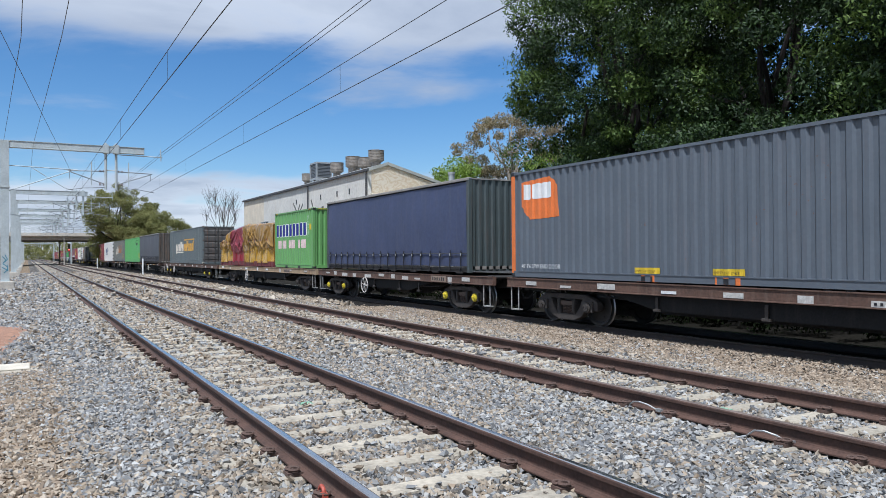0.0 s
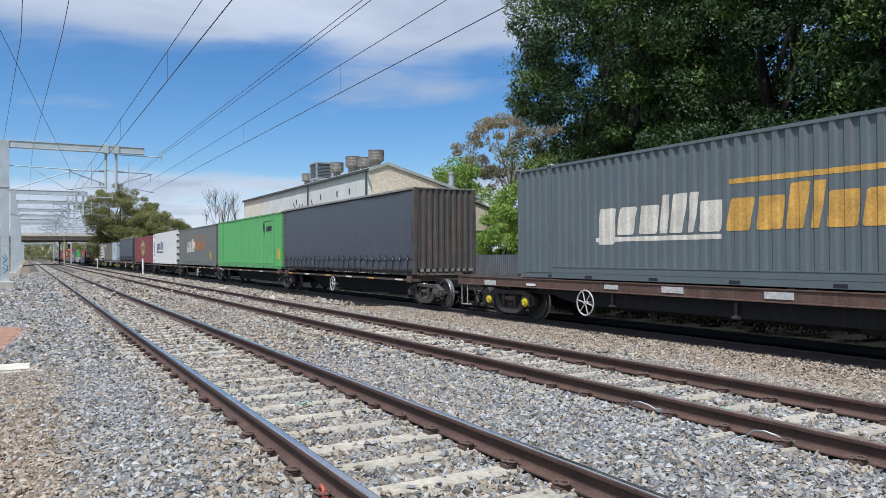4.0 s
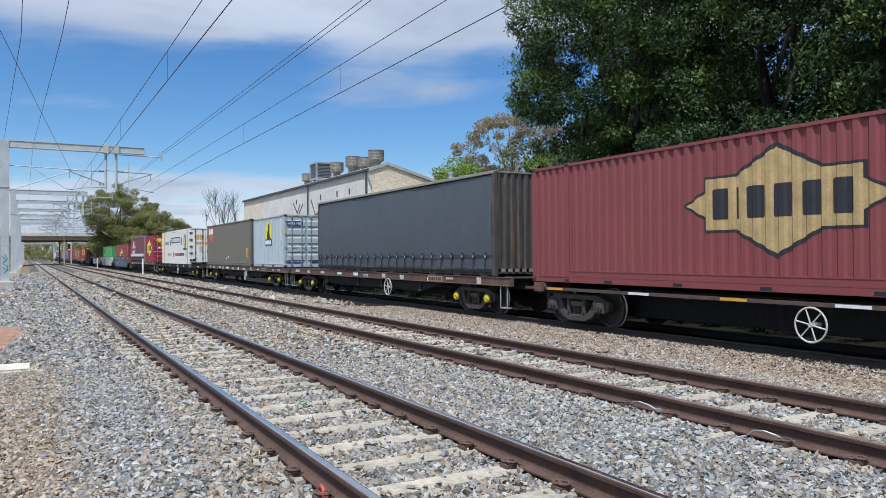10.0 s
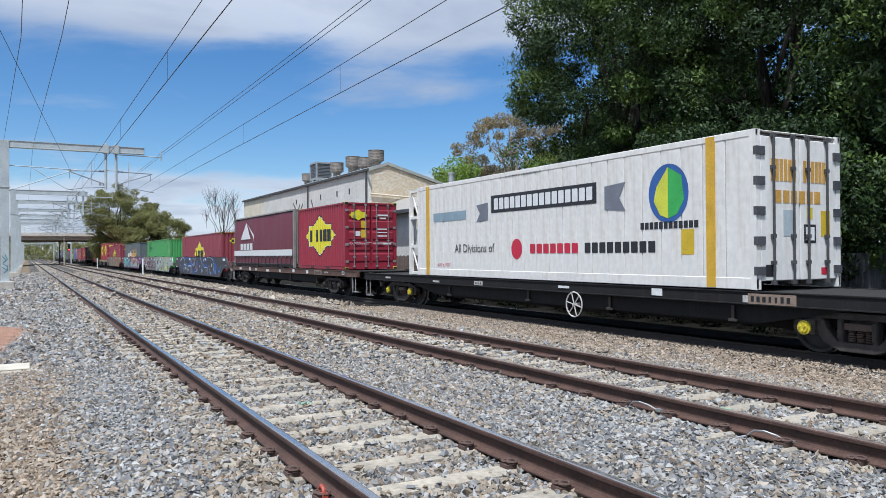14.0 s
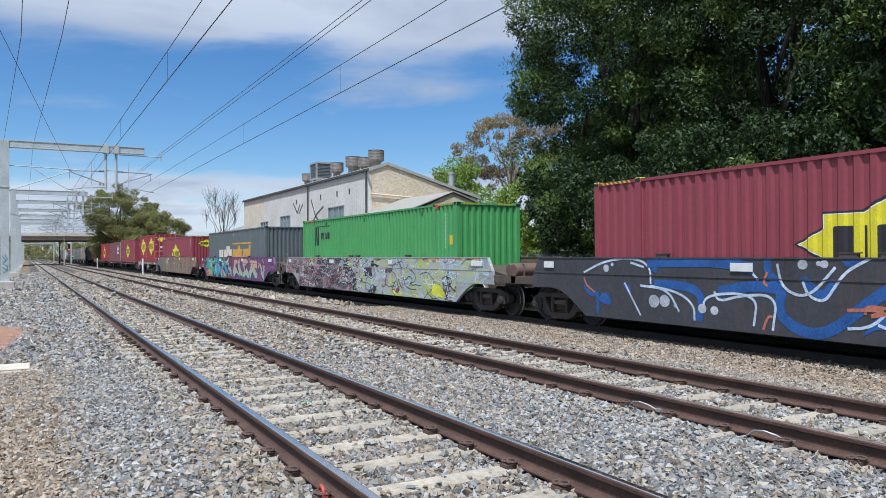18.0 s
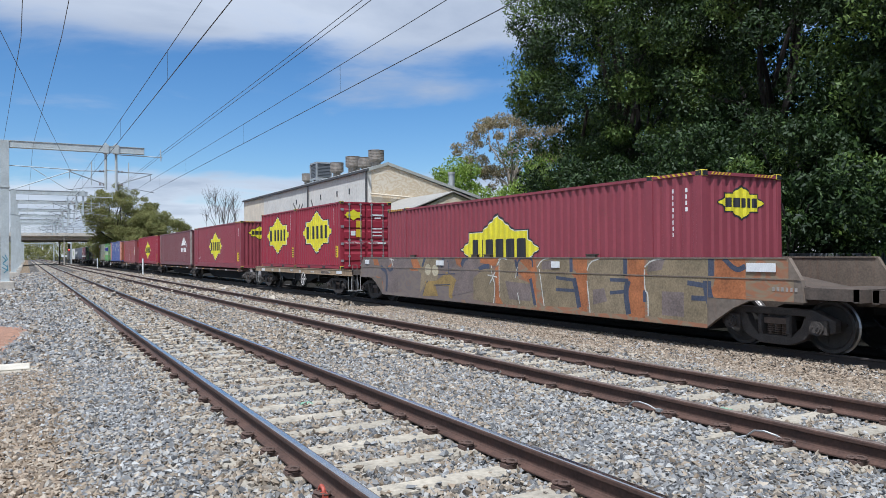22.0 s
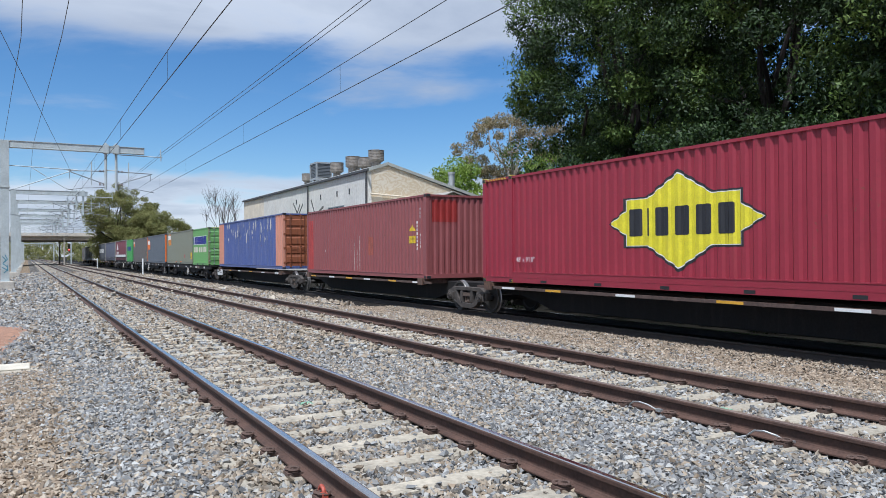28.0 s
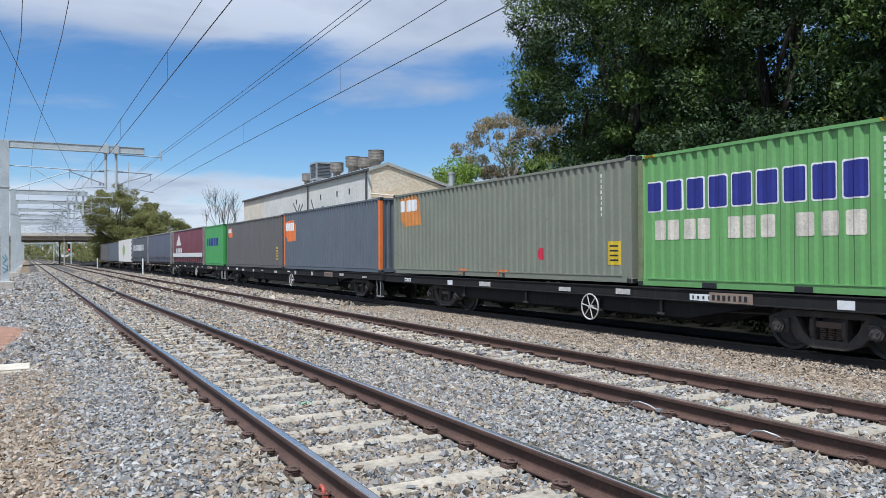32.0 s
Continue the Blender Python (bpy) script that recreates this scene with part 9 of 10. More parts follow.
GLASS_DARK = mat("dusty_glass", (0.20, 0.25, 0.27), 0.25, vary=0.2, scale=3)
FRAME_GREY = mat("window_frame_grey", (0.33, 0.35, 0.35), 0.6, vary=0.1)
VENT = mat("vent_brown", (0.30, 0.265, 0.225), 0.6, 0.3, vary=0.18, scale=5)


def building():
    b = thing("old_factory_building", "flaking white and cream factory with roof ventilators behind the train", "building", at=(0, 0, 0))
    ez, px, pz, rx, rz = 7.15, 21.5, 7.66, 28.5, 5.55
    # side wall facing the tracks, in two lengths, with real window openings
    wins = [(50.6, 53.9, 3.95, 5.05), (63.2, 66.1, 3.85, 4.95), (70.0, 72.6, 3.7, 4.7)]

    def side_wall(y0, y1, m, name="wall"):
        bm = bmesh.new()
        cuts = sorted([y0, y1] + [c for w in wins for c in w[:2] if y0 < c < y1])
        for a, c in zip(cuts, cuts[1:]):
            w = next((w for w in wins if w[0] <= a and c <= w[1]), None)
            if w:
                box(bm, BX, BX + 0.3, a, c, -0.5, w[2])
                box(bm, BX, BX + 0.3, a, c, w[3], ez)
            else:
                box(bm, BX, BX + 0.3, a, c, -0.5, ez)
        bmesh.ops.remove_doubles(bm, verts=bm.verts, dist=1e-5)
        part(name, bm, m, b)
    side_wall(BY0, 58.5, PLASTER_WHITE)
    side_wall(58.503, 71.5, PLASTER_WHITE)
    side_wall(71.503, BY1, PLASTER_CREAM)
    for y0, y1, z0, z1 in wins:
        bm = bmesh.new()
        t = 0.07
        box(bm, BX - 0.03, BX + 0.12, y0, y1, z0, z0 + t); box(bm, BX - 0.03, BX + 0.12, y0, y1, z1 - t, z1)
        for y in (y0 + t / 2, (y0 * 2 + y1) / 3, (y0 + y1 * 2) / 3, y1 - t / 2):
            box(bm, BX - 0.03, BX + 0.12, y - t / 2, y + t / 2, z0, z1)
        win = part("window", bm, FRAME_GREY, b, "grey-framed dusty window")
        bm = bmesh.new()
        box(bm, BX + 0.05, BX + 0.07, y0, y1, z0, z1)
        part("pane", bm, GLASS_DARK, win)
        bm = bmesh.new()
        box(bm, BX - 0.10, BX + 0.1, y0 - 0.1, y1 + 0.1, z0 - 0.10, z0)
        part("sill", bm, PLASTER_CREAM, win)
    # gable end
    bm = bmesh.new()
    f = [bm.verts.new((x, BY0 + 0.02, z)) for x, z in ((BX + 0.3, -0.5), (rx - 0.3, -0.5), (rx - 0.3, rz), (px, pz - 0.1), (BX + 0.3, ez - 0.02))]
    g = [bm.verts.new((v.co.x, BY0 + 0.32, v.co.z)) for v in f]
    bm.faces.new(f); bm.faces.new(g[::-1])
    for i in range(5):
        bm.faces.new((f[i], g[i], g[(i + 1) % 5], f[(i + 1) % 5]))
    part("gable_wall", bm, GABLE, b, "stained cream gable wall")
    # roof
    for name, p in (("roof", [(BX - 0.06, ez + 0.02), (px, pz), (px, pz + 0.07), (BX - 0.06, ez + 0.09)]), ("roof", [(px, pz), (rx + 0.4, rz - 0.02), (rx + 0.4, rz + 0.05), (px, pz + 0.07)])):
        bm = bmesh.new()
        a = [bm.verts.new((x, BY0 - 0.06, z)) for x, z in p]
        c = [bm.verts.new((x, BY1 + 0.2, z)) for x, z in p]
        bm.faces.new(a); bm.faces.new(c[::-1])
        for i in range(4):
            bm.faces.new((a[i], c[i], c[(i + 1) % 4], a[(i + 1) % 4]))
        part(name, bm, ROOF_METAL, b, "dull corrugated metal roof slope")
    bm = bmesh.new()
    prism(bm, [(BY0 - 0.4, ez - 0.10), (BY1 + 0.2, ez - 0.10), (BY1 + 0.2, ez + 0.06), (BY0 - 0.4, ez + 0.06)], BX - 0.17, BX - 0.06)
    part("gutter", bm, GUTTER, b)
    bm = bmesh.new()
    for (x0, z0), (x1, z1) in zip(((BX - 0.05, ez), (px, pz)), ((px, pz), (rx + 0.4, rz))):
        d = bm.verts
        q = [d.new((x0, BY0 - 0.08, z0 - 0.12)), d.new((x1, BY0 - 0.08, z1 - 0.12)), d.new((x1, BY0 - 0.08, z1 + 0.09)), d.new((x0, BY0 - 0.08, z0 + 0.09))]
        q2 = [d.new(v.co + Vector((0, 0.04, 0))) for v in q]
        bm.faces.new(q); bm.faces.new(q2[::-1])
        for i in range(4):
            bm.faces.new((q[i], q2[i], q2[(i + 1) % 4], q[(i + 1) % 4]))
    part("barge_board", bm, mat("barge_grey", (0.38, 0.39, 0.35), 0.7, vary=0.15), b)
    for y in (BY0 - 0.05, 58.3):
        bm = bmesh.new()
        cyl(bm, (BX - 0.12, y, 0), (BX - 0.12, y, ez), 0.06, 8)
        part("downpipe", bm, GUTTER, b)
    bm = bmesh.new()
    tube(bm, [(BX + 0.2, BY0 - 0.1, 5.55), (rx - 2, BY0 - 0.1, 5.2)], 0.06, 8)
    part("pipe", bm, PLASTER_CREAM, b)
    # small dark vents under the eave and stains
    for y in (49.6, 52.0, 55.5, 61.5):
        bm = bmesh.new()
        box(bm, BX - 0.03, BX, y - 0.08, y + 0.08, 5.75, 6.15)
        part("wall_vent", bm, BLACK, b)
    SCRAWL = mat("grey_scrawl", (0.13, 0.125, 0.11), 0.8, vary=0.2)
    bm = bmesh.new()
    for pts in ([(57.8, 5.9), (56.8, 4.6), (55.6, 3.9)], [(57.6, 4.0), (56.4, 4.7), (54.9, 5.2)], [(62.4, 5.9), (61.3, 5.0), (60.6, 5.7)], [(60.9, 4.9), (59.8, 5.7)]):
        for (a, c), (d, e) in zip(pts, pts[1:]):
            nrm = Vector((-(e - c), d - a)).normalized() * 0.10
            bm.faces.new([bm.verts.new((BX - 0.004, y, z)) for y, z in ((a + nrm.x, c + nrm.y), (d + nrm.x, e + nrm.y), (d - nrm.x, e - nrm.y), (a - nrm.x, c - nrm.y))])
    part("wall_scrawl", bm, SCRAWL, b)
    # lean-to in front of the gable
    y1, e2, p2x, p2z, r2x = 39.2, 4.15, 22.5, 5.2, 25.4
    bm = bmesh.new()
    f = [bm.verts.new((x, y1 + 0.02, z)) for x, z in ((BX + 0.1, 2.9), (r2x, 2.9), (r2x, e2 - 0.05), (p2x, p2z - 0.06), (BX + 0.1, e2 - 0.05))]
    g = [bm.verts.new((v.co.x, y1 + 0.2, v.co.z)) for v in f]
    bm.faces.new(f); bm.faces.new(g[::-1])
    for i in range(5):
        bm.faces.new((f[i], g[i], g[(i + 1) % 5], f[(i + 1) % 5]))
    part("annex_gable", bm, GABLE, b)
    for p in ([(BX - 0.3, e2 - 0.05), (p2x, p2z), (p2x, p2z + 0.06), (BX - 0.3, e2 + 0.02)], [(p2x, p2z), (r2x + 0.4, e2 - 0.1), (r2x + 0.4, e2 - 0.03), (p2x, p2z + 0.06)]):
        bm = bmesh.new()
        a = [bm.verts.new((x, y1 - 0.08, z)) for x, z in p]
        c = [bm.verts.new((x, BY0 - 0.02, z)) for x, z in p]
        bm.faces.new(a); bm.faces.new(c[::-1])
        for i in range(4):
            bm.faces.new((a[i], c[i], c[(i + 1) % 4], a[(i + 1) % 4]))
        part("annex_roof", bm, mat("pale_roof_metal", (0.36, 0.34, 0.30), 0.6, 0.2, vary=0.12), b)
    bm = bmesh.new()
    box(bm, BX - 0.45, BX - 0.28, y1 - 0.08, BY0 - 0.02, e2 - 0.22, e2 - 0.02)
    part("annex_gutter", bm, GUTTER, b)
    bm = bmesh.new()
    box(bm, BX + 0.25, BX + 0.45, y1 + 0.3, BY0 - 0.1, -0.5, e2 - 0.1)
    part("annex_wall", bm, PLASTER_WHITE, b)
    for x in (BX + 0.3, r2x - 0.2):
        bm = bmesh.new()
        box(bm, x - 0.07, x + 0.07, y1 + 0.05, y1 + 0.19, -0.5, 2.95)
        part("annex_post", bm, WHITE, b)
    # solid dark panel stands in for the shade inside the open carport
    bm = bmesh.new()
    box(bm, BX + 0.5, r2x, y1 + 2.2, y1 + 2.3, -0.5, 2.9)
    part("annex_back", bm, GUTTER, b, "dark panel in place of the shaded carport behind posts")
    # chimney
    bm = bmesh.new()
    cyl(bm, (27.2, 47.6, 5.4), (27.2, 47.6, 7.3), 0.22, 12)
    cyl(bm, (27.2, 47.6, 7.3), (27.2, 47.6, 7.45), 0.27, 12)
    part("flue", bm, GALV, b)
    # plain back walls
    bm = bmesh.new()
    box(bm, rx - 0.3, rx, BY0, BY1, -0.5, rz)
    box(bm, BX + 0.3, rx - 0.3, BY1 - 0.3, BY1, -0.5, rz)
    part("back_wall", bm, PLASTER_CREAM, b)


building()


def ventilator(x, y, z, s=1.0):
    v = thing("roof_ventilator", "brown ribbed drum ventilator on the factory roof", "ventilator", "roof ventilators", at=(x, y, z))
    bm = bmesh.new()
    cyl(bm, (0, 0, -0.5 * s), (0, 0, 0.55 * s), 0.36 * s, 18)
    part("neck", bm, VENT, v)
    for k in range(6):
        bm = bmesh.new()
        z0 = (0.62 + 0.13 * k) * s
        cyl(bm, (0, 0, z0), (0, 0, z0 + 0.105 * s), 0.66 * s, 22)
        part("louvre_ring", bm, VENT, v)
    bm = bmesh.new()
    cyl(bm, (0, 0, 0.45 * s), (0, 0, 0.62 * s), 0.45 * s, 18, 0.68 * s)
    cyl(bm, (0, 0, 0.6 * s), (0, 0, 1.42 * s), 0.60 * s, 18)
    cyl(bm, (0, 0, 1.40 * s), (0, 0, 1.44 * s), 0.68 * s, 22)
    part("drum", bm, VENT, v)


for x, y, z, s in ((21.6, 48.5, 7.6, 0.84), (21.6, 52.8, 7.62, 0.86), (21.9, 51.2, 7.5, 0.78), (21.6, 56.2, 7.6, 0.82), (22.6, 55.0, 7.4, 0.72), (21.6, 63.4, 7.6, 0.70)):
    ventilator(x, y, z, s)


def cooler():
    c = thing("evaporative_cooler", "grey louvred cooler box on the factory roof", "cooler", at=(21.5, 59.6, 7.45))
    bm = bmesh.new()
    box(bm, -0.68, 0.68, -0.78, 0.78, 0.2, 0.4)
    box(bm, -0.68, 0.68, -0.78, 0.78, 1.55, 1.68)
    for x in (-0.64, 0.64):
        for y in (-0.74, 0.74):
            box(bm, x - 0.06, x + 0.06, y - 0.06, y + 0.06, 0.0, 1.6)
    part("case", bm, GALV, c)
    bm = bmesh.new()
    for k in range(9):
        z = 0.46 + 0.12 * k
        box(bm, -0.63, 0.63, -0.74, 0.74, z, z + 0.085)
    part("louvre", bm, mat("louvre_dark", (0.12, 0.13, 0.14), 0.5), c)
    bm = bmesh.new()
    cyl(bm, (0, 0, -0.4), (0, 0, 0.25), 0.5, 16)
    part("duct", bm, GALV, c)


cooler()

# ---------------------------------------------------------------- fence, small buildings
FENCE = mat("grey_fence_sheet", (0.17, 0.175, 0.18), 0.6, 0.3, vary=0.18, scale=2, streak=(0.2, 0.15, 0.1), streak_amt=0.4)
PALING = mat("grey_brown_paling", (0.17, 0.13, 0.105), 0.85, vary=0.25, scale=4, rand=0.15)


def fence():
    f = thing("boundary_fence", "weathered grey sheet fence with a timber stretch behind the train", "fence", at=(18.0, 0, -0.5))
    y = 4.0
    bk = corrugation(0, 2.32, 0.155, 0.03)
    bm = bmesh.new()
    wall_strip(bm, bk, 0.02, 1.92, lambda a, d, z: Vector((d, a, z)))
    sheet_me = mesh_of("sheet", bm, FENCE)
    bm = bmesh.new()
    box(bm, 0.03, 0.09, -0.03, 0.03, 0, 1.9)
    post_me = mesh_of("post", bm, GALV)
    while y < 28.5:
        put("sheet", sheet_me, f, (0, y, 0))
        put("post", post_me, f, (0, y, 0))
        y += 2.33
    bm = bmesh.new()
    box(bm, -0.012, 0.012, 0, 0.125, 0, 1.88)
    pal = mesh_of("paling", bm, PALING)
    y0 = y
    k = 0
    while y < 39.0:
        put("paling", pal, f, (0, y, 0.03 * math.sin(k * 1.7)))
        y += 0.135
        k += 1
    bm = bmesh.new()
    for z in (0.4, 1.5):
        box(bm, 0.012, 0.07, y0, 39.0, z - 0.04, z + 0.04)
    part("rail", bm, PALING, f)


fence()


def fence_sign():
    s = thing("fence_notice", "small pale notice board on the fence with unreadable marks", "sign", at=(17.96, 16.6, 0.9))
    bm = bmesh.new()
    box(bm, -0.012, 0.0, -0.28, 0.28, 0, 0.6)
    part("board", bm, mat("notice_grey", (0.35, 0.36, 0.34), 0.6, vary=0.12), s)
    bm = bmesh.new()
    for k, (a, c) in enumerate(((-0.2, 0.1), (-0.12, 0.2), (-0.2, 0.18))):
        box(bm, -0.016, -0.012, a, c, 0.12 + 0.16 * k, 0.18 + 0.16 * k)
    part("marking", bm, GUTTER, s)


fence_sign()


def house(x, y, w, d, h, label, wall, roof):
    o = thing("house", label, "house", at=(x, y, -0.5))
    bm = bmesh.new()
    box(bm, 0, w, 0, d, 0, h)
    part("wall", bm, wall, o)
    bm = bmesh.new()
    v = [bm.verts.new(p) for p in ((-0.5, -0.5, h), (w + 0.5, -0.5, h), (w + 0.5, d + 0.5, h), (-0.5, d + 0.5, h), (w * 0.35, d / 2, h + 1.6), (w * 0.65, d / 2, h + 1.6))]
    for f in ((0, 1, 5, 4), (1, 2, 5), (2, 3, 4, 5), (3, 0, 4), (3, 2, 1, 0)):
        bm.faces.new([v[i] for i in f])
    part("roof", bm, roof, o)
    for k in range(2):
        bm = bmesh.new()
        a = 1.0 + k * (d - 3.4)
        box(bm, -0.03, 0.02, a, a + 1.4, h - 1.9, h - 0.8)
        part("window", bm, GLASS_DARK, o)


house(26.5, 102, 9, 14, 5.4, "white house with a grey hipped roof beyond the factory", PLASTER_WHITE, ROOF_METAL)

# ---------------------------------------------------------------- trees
BARK = mat("grey_bark", (0.032, 0.026, 0.021), 0.9, vary=0.25, scale=4, bump=0.5, bscale=12)
PALE_BARK = mat("pale_gum_bark", (0.36, 0.31, 0.25), 0.85, vary=0.2, scale=3)


def limb(bm, a, b, r0, r1, seg=7, bends=3, wob=0.12, rnd=None):
    """A bent tapering limb from a to b."""
    a, b = Vector(a), Vector(b)
    L = (b - a).length
    last, lr = a, r0
    for k in range(1, bends + 1):
        f = k / bends
        p = a.lerp(b, f)
        if k < bends:
            p += Vector((rnd.uniform(-1, 1), rnd.uniform(-1, 1), rnd.uniform(-0.5, 0.5))) * L * wob
        r = r0 + (r1 - r0) * f
        cyl(bm, last, p, lr, seg, r, False)
        last, lr = p, r
    return last


def leaf_cloud(rng, centres, radii, per, size, droop=0.35, shell=0.55):
    """Leaves as small bent blades scattered through clumps. Returns verts, quads."""
    n = len(centres) * per
    c = np.repeat(centres, per, 0)
    rad = np.repeat(radii, per, 0)
    d = rng.normal(size=(n, 3))
    d /= np.linalg.norm(d, axis=1, keepdims=True)
    rr = (shell + (1 - shell) * rng.random(n)) ** 0.8
    p = c + d * rad * rr[:, None] * rng.uniform(0.75, 1.15, (n, 1))
    # blade axes
    ax = rng.normal(size=(n, 3)); ax[:, 2] -= droop * 2
    ax /= np.linalg.norm(ax, axis=1, keepdims=True)
    sd = np.cross(ax, d + rng.normal(size=(n, 3)) * 0.5)
    sd /= np.linalg.norm(sd, axis=1, keepdims=True) + 1e-9
    L = size * rng.uniform(0.6, 1.35, (n, 1))
    W = L * rng.uniform(0.32, 0.5, (n, 1))
    v = np.stack([p - ax * L * 0.5, p + sd * W * 0.5, p + ax * L * 0.5, p - sd * W * 0.5], 1).reshape(-1, 3)
    f = np.arange(n * 4).reshape(-1, 4)
    return v, f


def tree(name, label, at, height, crown, clumps, per, leaf, leaf_m, seed, bark=None, trunk_r=0.3, clump_r=(0.9, 1.6), open_crown=False, low=0.18, lean=(0, 0)):
    """crown: half sizes (x, y, z) of the crown's hull, whose middle lies at its z under the top."""
    rng = np.random.default_rng(seed)
    rnd = random.Random(seed)
    t = thing(name, label, "tree", at=at)
    mid = Vector((lean[0], lean[1], height - crown[2]))
    # clump centres in an uneven hull
    cs = []
    while len(cs) < clumps:
        d = rng.normal(size=3); d /= np.linalg.norm(d)
        r = rng.uniform(0.35, 1.0) ** (0.5 if not open_crown else 0.35)
        bump = 1 + 0.22 * noise.noise(Vector(d * 2.2) + Vector((seed * 3.1, 0, 0)))
        p = np.array(mid) + d * np.array(crown) * r * bump
        if p[2] > height * low:
            cs.append(p)
    cs = np.array(cs)
    rad = rng.uniform(clump_r[0], clump_r[1], (clumps, 1)) * np.array([[1.0, 1.0, 0.72]])
    v, f = leaf_cloud(rng, cs, rad, per, leaf)
    bm = bmesh.new()
    base = Vector((0, 0, 0))
    fork = Vector((lean[0] * 0.5, lean[1] * 0.5, (height - 2 * crown[2]) * 0.7 + crown[2] * 0.45))
    limb(bm, base, fork, trunk_r, trunk_r * 0.65, 10, 4, 0.03, rnd)
    part("trunk", bm, bark or BARK, t)
    bm = bmesh.new()
    order = rng.permutation(clumps)
    k = max(5, clumps // (20 if leaf_m is DARK_LEAF else 6))
    for i in order[:k]:
        e = limb(bm, fork + Vector((0, 0, rnd.uniform(-0.3, 0.3) * crown[2])), cs[i], trunk_r * 0.42, trunk_r * 0.10, 6, 3, 0.07, rnd)
        near = np.argsort(((cs - np.array(e)) ** 2).sum(1))[1:4]
        for j in near:
            limb(bm, e, cs[j], trunk_r * 0.11, trunk_r * 0.03, 5, 2, 0.08, rnd)
    part("branchwork", bm, bark or BARK, t)
    crown_ob = sheet("crown", v, f, leaf_m, parent=t, label="crown of many small leaves", kind="stuff")
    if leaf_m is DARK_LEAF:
        # some clumps take the paler leaf, sunlight put into their colour
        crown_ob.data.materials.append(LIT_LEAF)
        lit_clumps = np.repeat((rng.random(clumps) < {11: 0.32, 12: 0.22, 13: 0.30}.get(seed, 0.16)).astype(np.int32), per)
        crown_ob.data.polygons.foreach_set("material_index", lit_clumps)
    return t


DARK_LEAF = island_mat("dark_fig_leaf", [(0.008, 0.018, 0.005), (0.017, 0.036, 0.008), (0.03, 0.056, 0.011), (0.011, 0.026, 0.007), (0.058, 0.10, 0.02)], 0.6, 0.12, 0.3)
# lighter copy of the fig leaf, coloured as if the sun caught it
LIT_LEAF = island_mat("sunlit_fig_leaf", [(0.045, 0.08, 0.015), (0.085, 0.14, 0.024), (0.13, 0.185, 0.036), (0.06, 0.11, 0.019)], 0.58, 0.18, 0.35)
BRIGHT_LEAF = island_mat("bright_leaf", [(0.13, 0.21, 0.025), (0.21, 0.31, 0.04), (0.28, 0.37, 0.06), (0.15, 0.23, 0.03)], 0.6, 0.35)
GUM_LEAF = island_mat("olive_gum_leaf", [(0.16, 0.15, 0.07), (0.24, 0.19, 0.095), (0.30, 0.215, 0.125), (0.14, 0.145, 0.06)], 0.65, 0.25)
OLIVE_LEAF = island_mat("olive_leaf", [(0.15, 0.18, 0.06), (0.25, 0.25, 0.09), (0.31, 0.29, 0.12), (0.14, 0.15, 0.055)], 0.75, 0.4, 0.2)

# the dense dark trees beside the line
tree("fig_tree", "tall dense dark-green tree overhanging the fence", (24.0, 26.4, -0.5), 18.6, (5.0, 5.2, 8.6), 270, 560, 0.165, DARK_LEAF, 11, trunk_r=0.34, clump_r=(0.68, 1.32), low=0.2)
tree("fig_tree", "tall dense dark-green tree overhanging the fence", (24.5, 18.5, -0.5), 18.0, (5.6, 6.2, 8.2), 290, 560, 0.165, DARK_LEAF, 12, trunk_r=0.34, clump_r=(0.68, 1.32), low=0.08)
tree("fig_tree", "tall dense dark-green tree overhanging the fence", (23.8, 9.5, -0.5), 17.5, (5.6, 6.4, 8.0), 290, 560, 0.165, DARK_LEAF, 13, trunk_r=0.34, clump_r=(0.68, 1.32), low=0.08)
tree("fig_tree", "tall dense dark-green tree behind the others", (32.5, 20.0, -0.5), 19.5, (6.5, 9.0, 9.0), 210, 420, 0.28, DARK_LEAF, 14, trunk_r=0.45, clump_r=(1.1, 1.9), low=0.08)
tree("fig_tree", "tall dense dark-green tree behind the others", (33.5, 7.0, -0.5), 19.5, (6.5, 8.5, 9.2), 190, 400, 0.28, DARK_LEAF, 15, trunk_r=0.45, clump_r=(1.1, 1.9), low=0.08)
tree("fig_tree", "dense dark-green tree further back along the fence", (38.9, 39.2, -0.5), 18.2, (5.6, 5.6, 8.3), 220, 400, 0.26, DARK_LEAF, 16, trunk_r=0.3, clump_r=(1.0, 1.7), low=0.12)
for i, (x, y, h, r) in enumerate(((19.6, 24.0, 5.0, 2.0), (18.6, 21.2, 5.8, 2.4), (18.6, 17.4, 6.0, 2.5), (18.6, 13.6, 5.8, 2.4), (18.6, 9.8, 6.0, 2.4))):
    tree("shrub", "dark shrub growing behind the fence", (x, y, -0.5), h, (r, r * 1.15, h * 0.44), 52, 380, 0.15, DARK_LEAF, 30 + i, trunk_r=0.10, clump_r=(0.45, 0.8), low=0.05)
# rank weeds between the train and the fence; shade put into their near-black colour
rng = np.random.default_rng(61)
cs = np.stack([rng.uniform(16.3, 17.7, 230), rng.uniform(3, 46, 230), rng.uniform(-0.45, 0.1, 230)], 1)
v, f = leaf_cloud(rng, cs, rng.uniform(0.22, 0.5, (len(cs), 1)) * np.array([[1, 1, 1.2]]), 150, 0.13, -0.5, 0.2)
sheet("weeds", v, f, island_mat("shade_black_weed", [(0.006, 0.009, 0.004), (0.012, 0.018, 0.007), (0.009, 0.012, 0.005)], 0.9, 0.0, 0.05), "stuff", "rank dark weeds growing between the line and the fence", category="weeds")
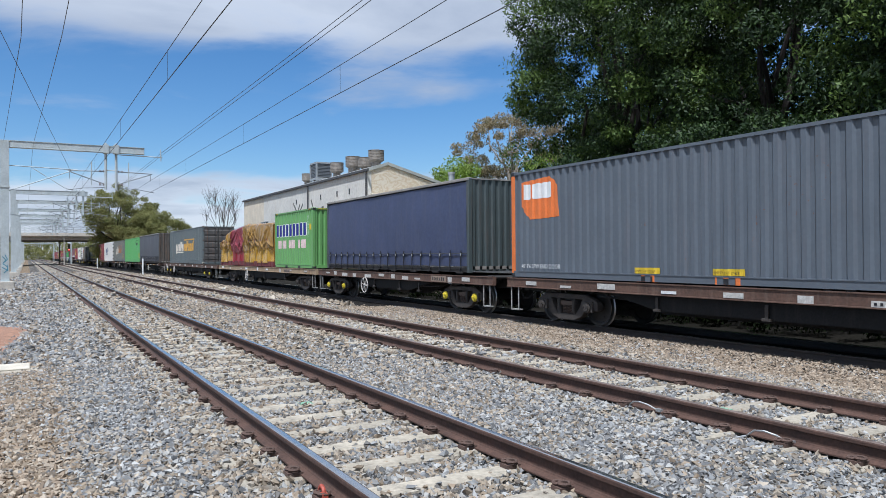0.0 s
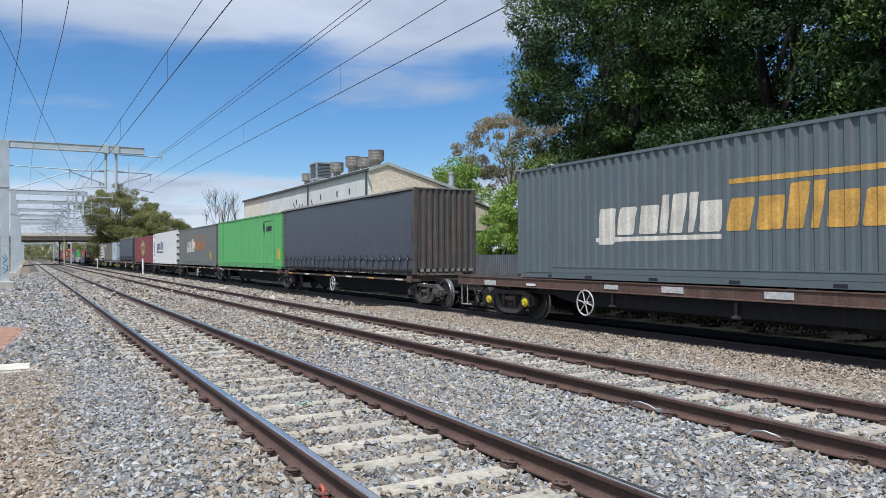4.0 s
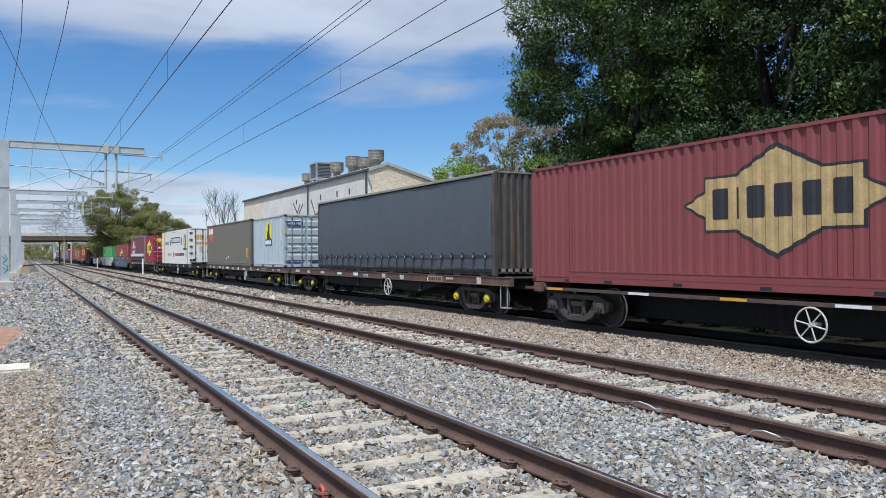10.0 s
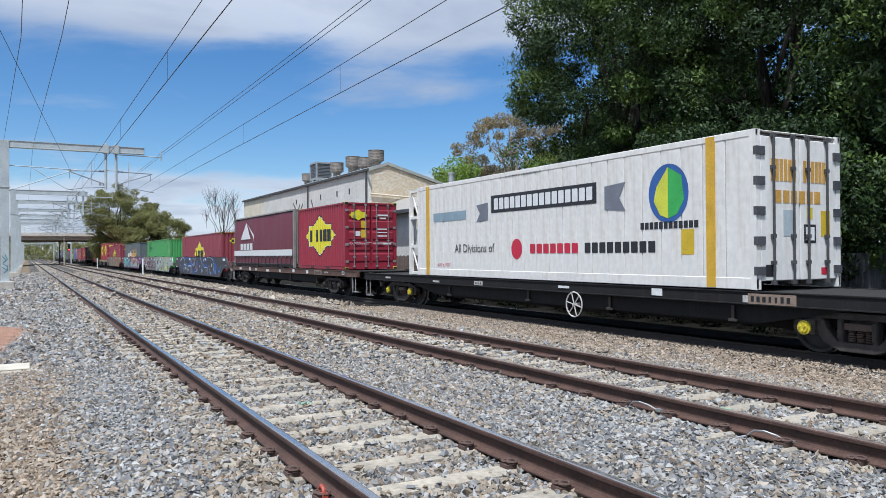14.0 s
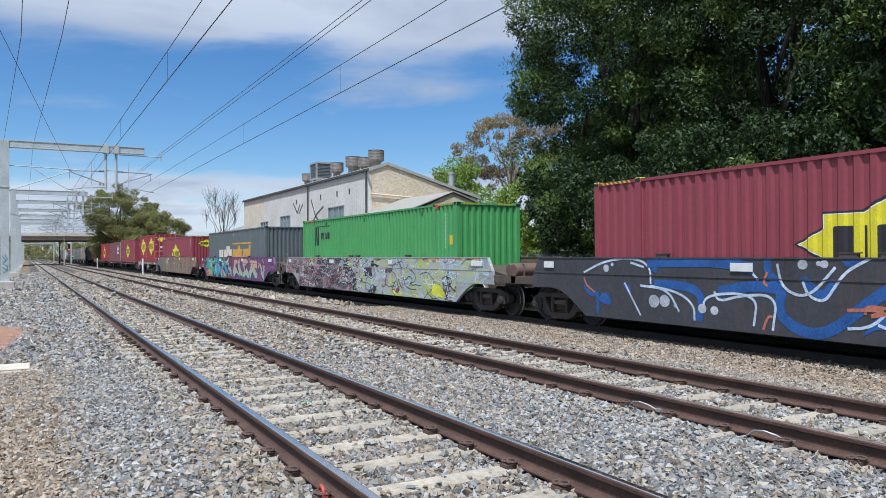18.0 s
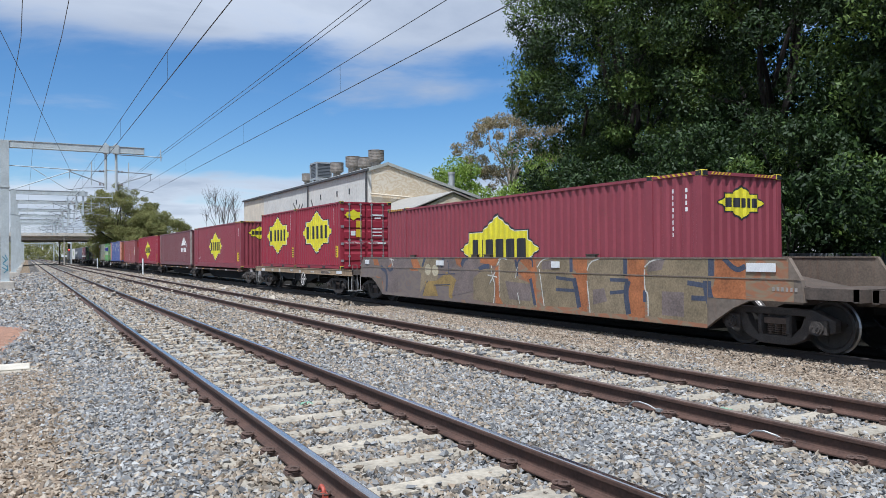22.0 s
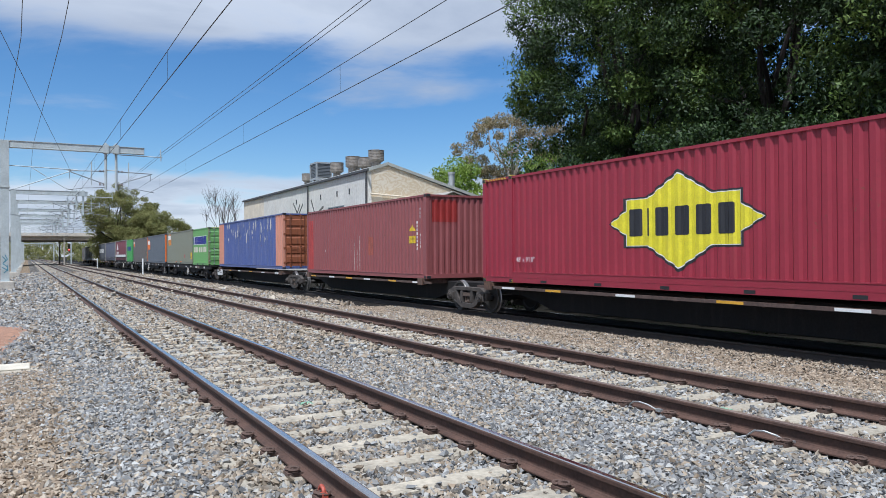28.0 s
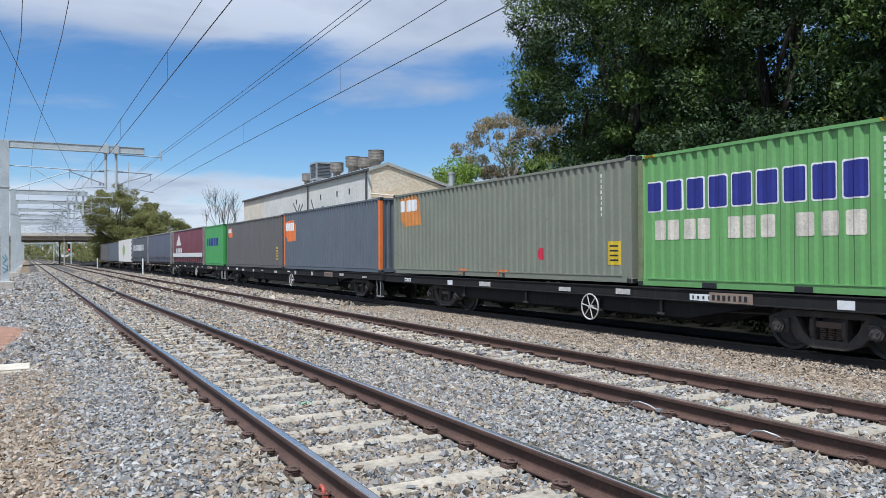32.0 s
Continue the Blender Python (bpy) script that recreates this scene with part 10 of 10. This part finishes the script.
# sunlit greenery past the dark trees
tree("bright_tree", "sunlit bright-green tree behind the fence", (26.9, 36.7, -0.5), 8.0, (2.6, 2.8, 3.8), 60, 260, 0.22, BRIGHT_LEAF, 41, trunk_r=0.16, clump_r=(0.5, 0.9), low=0.08)
tree("bright_tree", "sunlit bright-green tree behind the fence", (22.9, 34.5, -0.5), 4.6, (1.7, 1.8, 2.1), 30, 220, 0.20, BRIGHT_LEAF, 42, trunk_r=0.10, clump_r=(0.4, 0.7), low=0.05)
tree("bright_tree", "sunlit light-green tree beyond the factory", (41.0, 71.0, -0.5), 12.0, (5.6, 6.5, 5.2), 60, 260, 0.34, BRIGHT_LEAF, 43, trunk_r=0.25, clump_r=(0.9, 1.6), low=0.1)
tree("gum_tree", "open-crowned gum tree with pale limbs and bronze leaves", (47.4, 69.6, -0.5), 18.0, (6.6, 6.0, 4.2), 110, 170, 0.27, GUM_LEAF, 44, PALE_BARK, 0.34, (0.6, 1.1), True, 0.3)
# trees along the line towards the bridge
tree("roadside_tree", "dusty olive tree beside the line near the bridge", (14.9, 150.0, -0.5), 14.9, (6.8, 5.0, 4.9), 150, 300, 0.28, OLIVE_LEAF, 51, trunk_r=0.3, clump_r=(0.8, 1.5), low=0.1)
tree("roadside_tree", "dusty olive tree beside the line near the bridge", (18.0, 147.0, -0.5), 10.4, (5.0, 5.0, 4.9), 90, 320, 0.30, OLIVE_LEAF, 52, trunk_r=0.28, clump_r=(0.8, 1.5), low=0.08)
tree("roadside_tree", "dusty olive tree beside the line near the bridge", (21.0, 143.0, -0.5), 10.6, (5.0, 5.0, 5.0), 90, 320, 0.30, OLIVE_LEAF, 53, trunk_r=0.25, clump_r=(0.8, 1.4), low=0.06)
tree("roadside_tree", "olive scrub under the road bridge", (13.6, 153.0, -0.5), 8.0, (3.4, 4.0, 4.0), 60, 260, 0.32, OLIVE_LEAF, 54, trunk_r=0.18, clump_r=(0.8, 1.3), low=0.05)


def bare_tree():
    TWIG = mat("grey_twig", (0.13, 0.115, 0.10), 0.9, vary=0.2)
    t = thing("bare_tree", "leafless grey tree with fine twigs beyond the factory", "tree", at=(24.9, 110, -0.5))
    rnd = random.Random(8)
    bm = bmesh.new()
    top = limb(bm, (0, 0, 0), (0, 0, 5.2), 0.22, 0.14, 8, 3, 0.02, rnd)
    part("trunk", bm, TWIG, t)
    bm = bmesh.new()
    for k in range(13):
        a = 2 * math.pi * k / 13
        e = limb(bm, top - Vector((0, 0, rnd.uniform(0, 2.2))), (2.6 * math.cos(a) * rnd.uniform(0.4, 1), 2.3 * math.sin(a), rnd.uniform(7.5, 11.5)), 0.06, 0.022, 5, 3, 0.06, rnd)
        for j in range(16):
            limb(bm, e - Vector((0, 0, rnd.uniform(0, 2.2))), e + Vector((rnd.uniform(-1.2, 1.2), rnd.uniform(-1.2, 1.2), rnd.uniform(0.2, 1.6))), 0.018, 0.007, 4, 2, 0.08, rnd)
    part("branchwork", bm, TWIG, t)


bare_tree()
# low woods and scrub at the far end of the line
rng = np.random.default_rng(77)
cs = np.stack([rng.uniform(-60, 120, 420), rng.uniform(230, 420, 420), rng.uniform(0, 6.5, 420)], 1)
cs = cs[(cs[:, 0] < -5) | (cs[:, 0] > 18)]
back = np.stack([np.concatenate([rng.uniform(-90, 120, 110), rng.uniform(-12, 45, 150)]), rng.uniform(440, 520, 260), rng.uniform(0, 10, 260)], 1)
cs = np.concatenate([cs, back])
v, f = leaf_cloud(rng, cs, rng.uniform(1.5, 3.2, (len(cs), 1)) * np.array([[1, 1, 0.8]]), 110, 0.9)
sheet("distant_woods", v, f, OLIVE_LEAF, "stuff", "distant olive scrub and trees beyond the bridge", category="trees")
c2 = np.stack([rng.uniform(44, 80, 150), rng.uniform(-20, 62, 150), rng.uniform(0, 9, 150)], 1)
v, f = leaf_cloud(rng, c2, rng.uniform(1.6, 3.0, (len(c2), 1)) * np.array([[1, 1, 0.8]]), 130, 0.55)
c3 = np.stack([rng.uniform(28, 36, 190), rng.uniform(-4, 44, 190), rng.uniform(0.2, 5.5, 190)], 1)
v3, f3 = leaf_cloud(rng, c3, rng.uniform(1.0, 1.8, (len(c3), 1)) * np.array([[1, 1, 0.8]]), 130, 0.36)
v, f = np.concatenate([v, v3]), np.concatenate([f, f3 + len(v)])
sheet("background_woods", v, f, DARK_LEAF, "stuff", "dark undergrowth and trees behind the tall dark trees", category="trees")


# ---------------------------------------------------------------- what moves


def motions():
    times = [i * 2.0 for i in range(17)]
    for ob, q, z in RIDERS:
        walk(ob, [(t, pose(CX, q - travel(t), z)) for t in times])
    turn = []
    for i in range(int(32 * FPS) + 1):
        t = i / FPS
        turn.append((t, pose(0, 0, 0, math.degrees(travel(t) / 0.46) % 360)))
    first = WHEELSETS[0]
    walk(first, turn)
    keys = first.animation_data
    for w in WHEELSETS[1:]:
        w.rotation_mode = "QUATERNION"
        d = w.animation_data_create()
        d.action, d.action_slot = keys.action, keys.action_slot


motions()
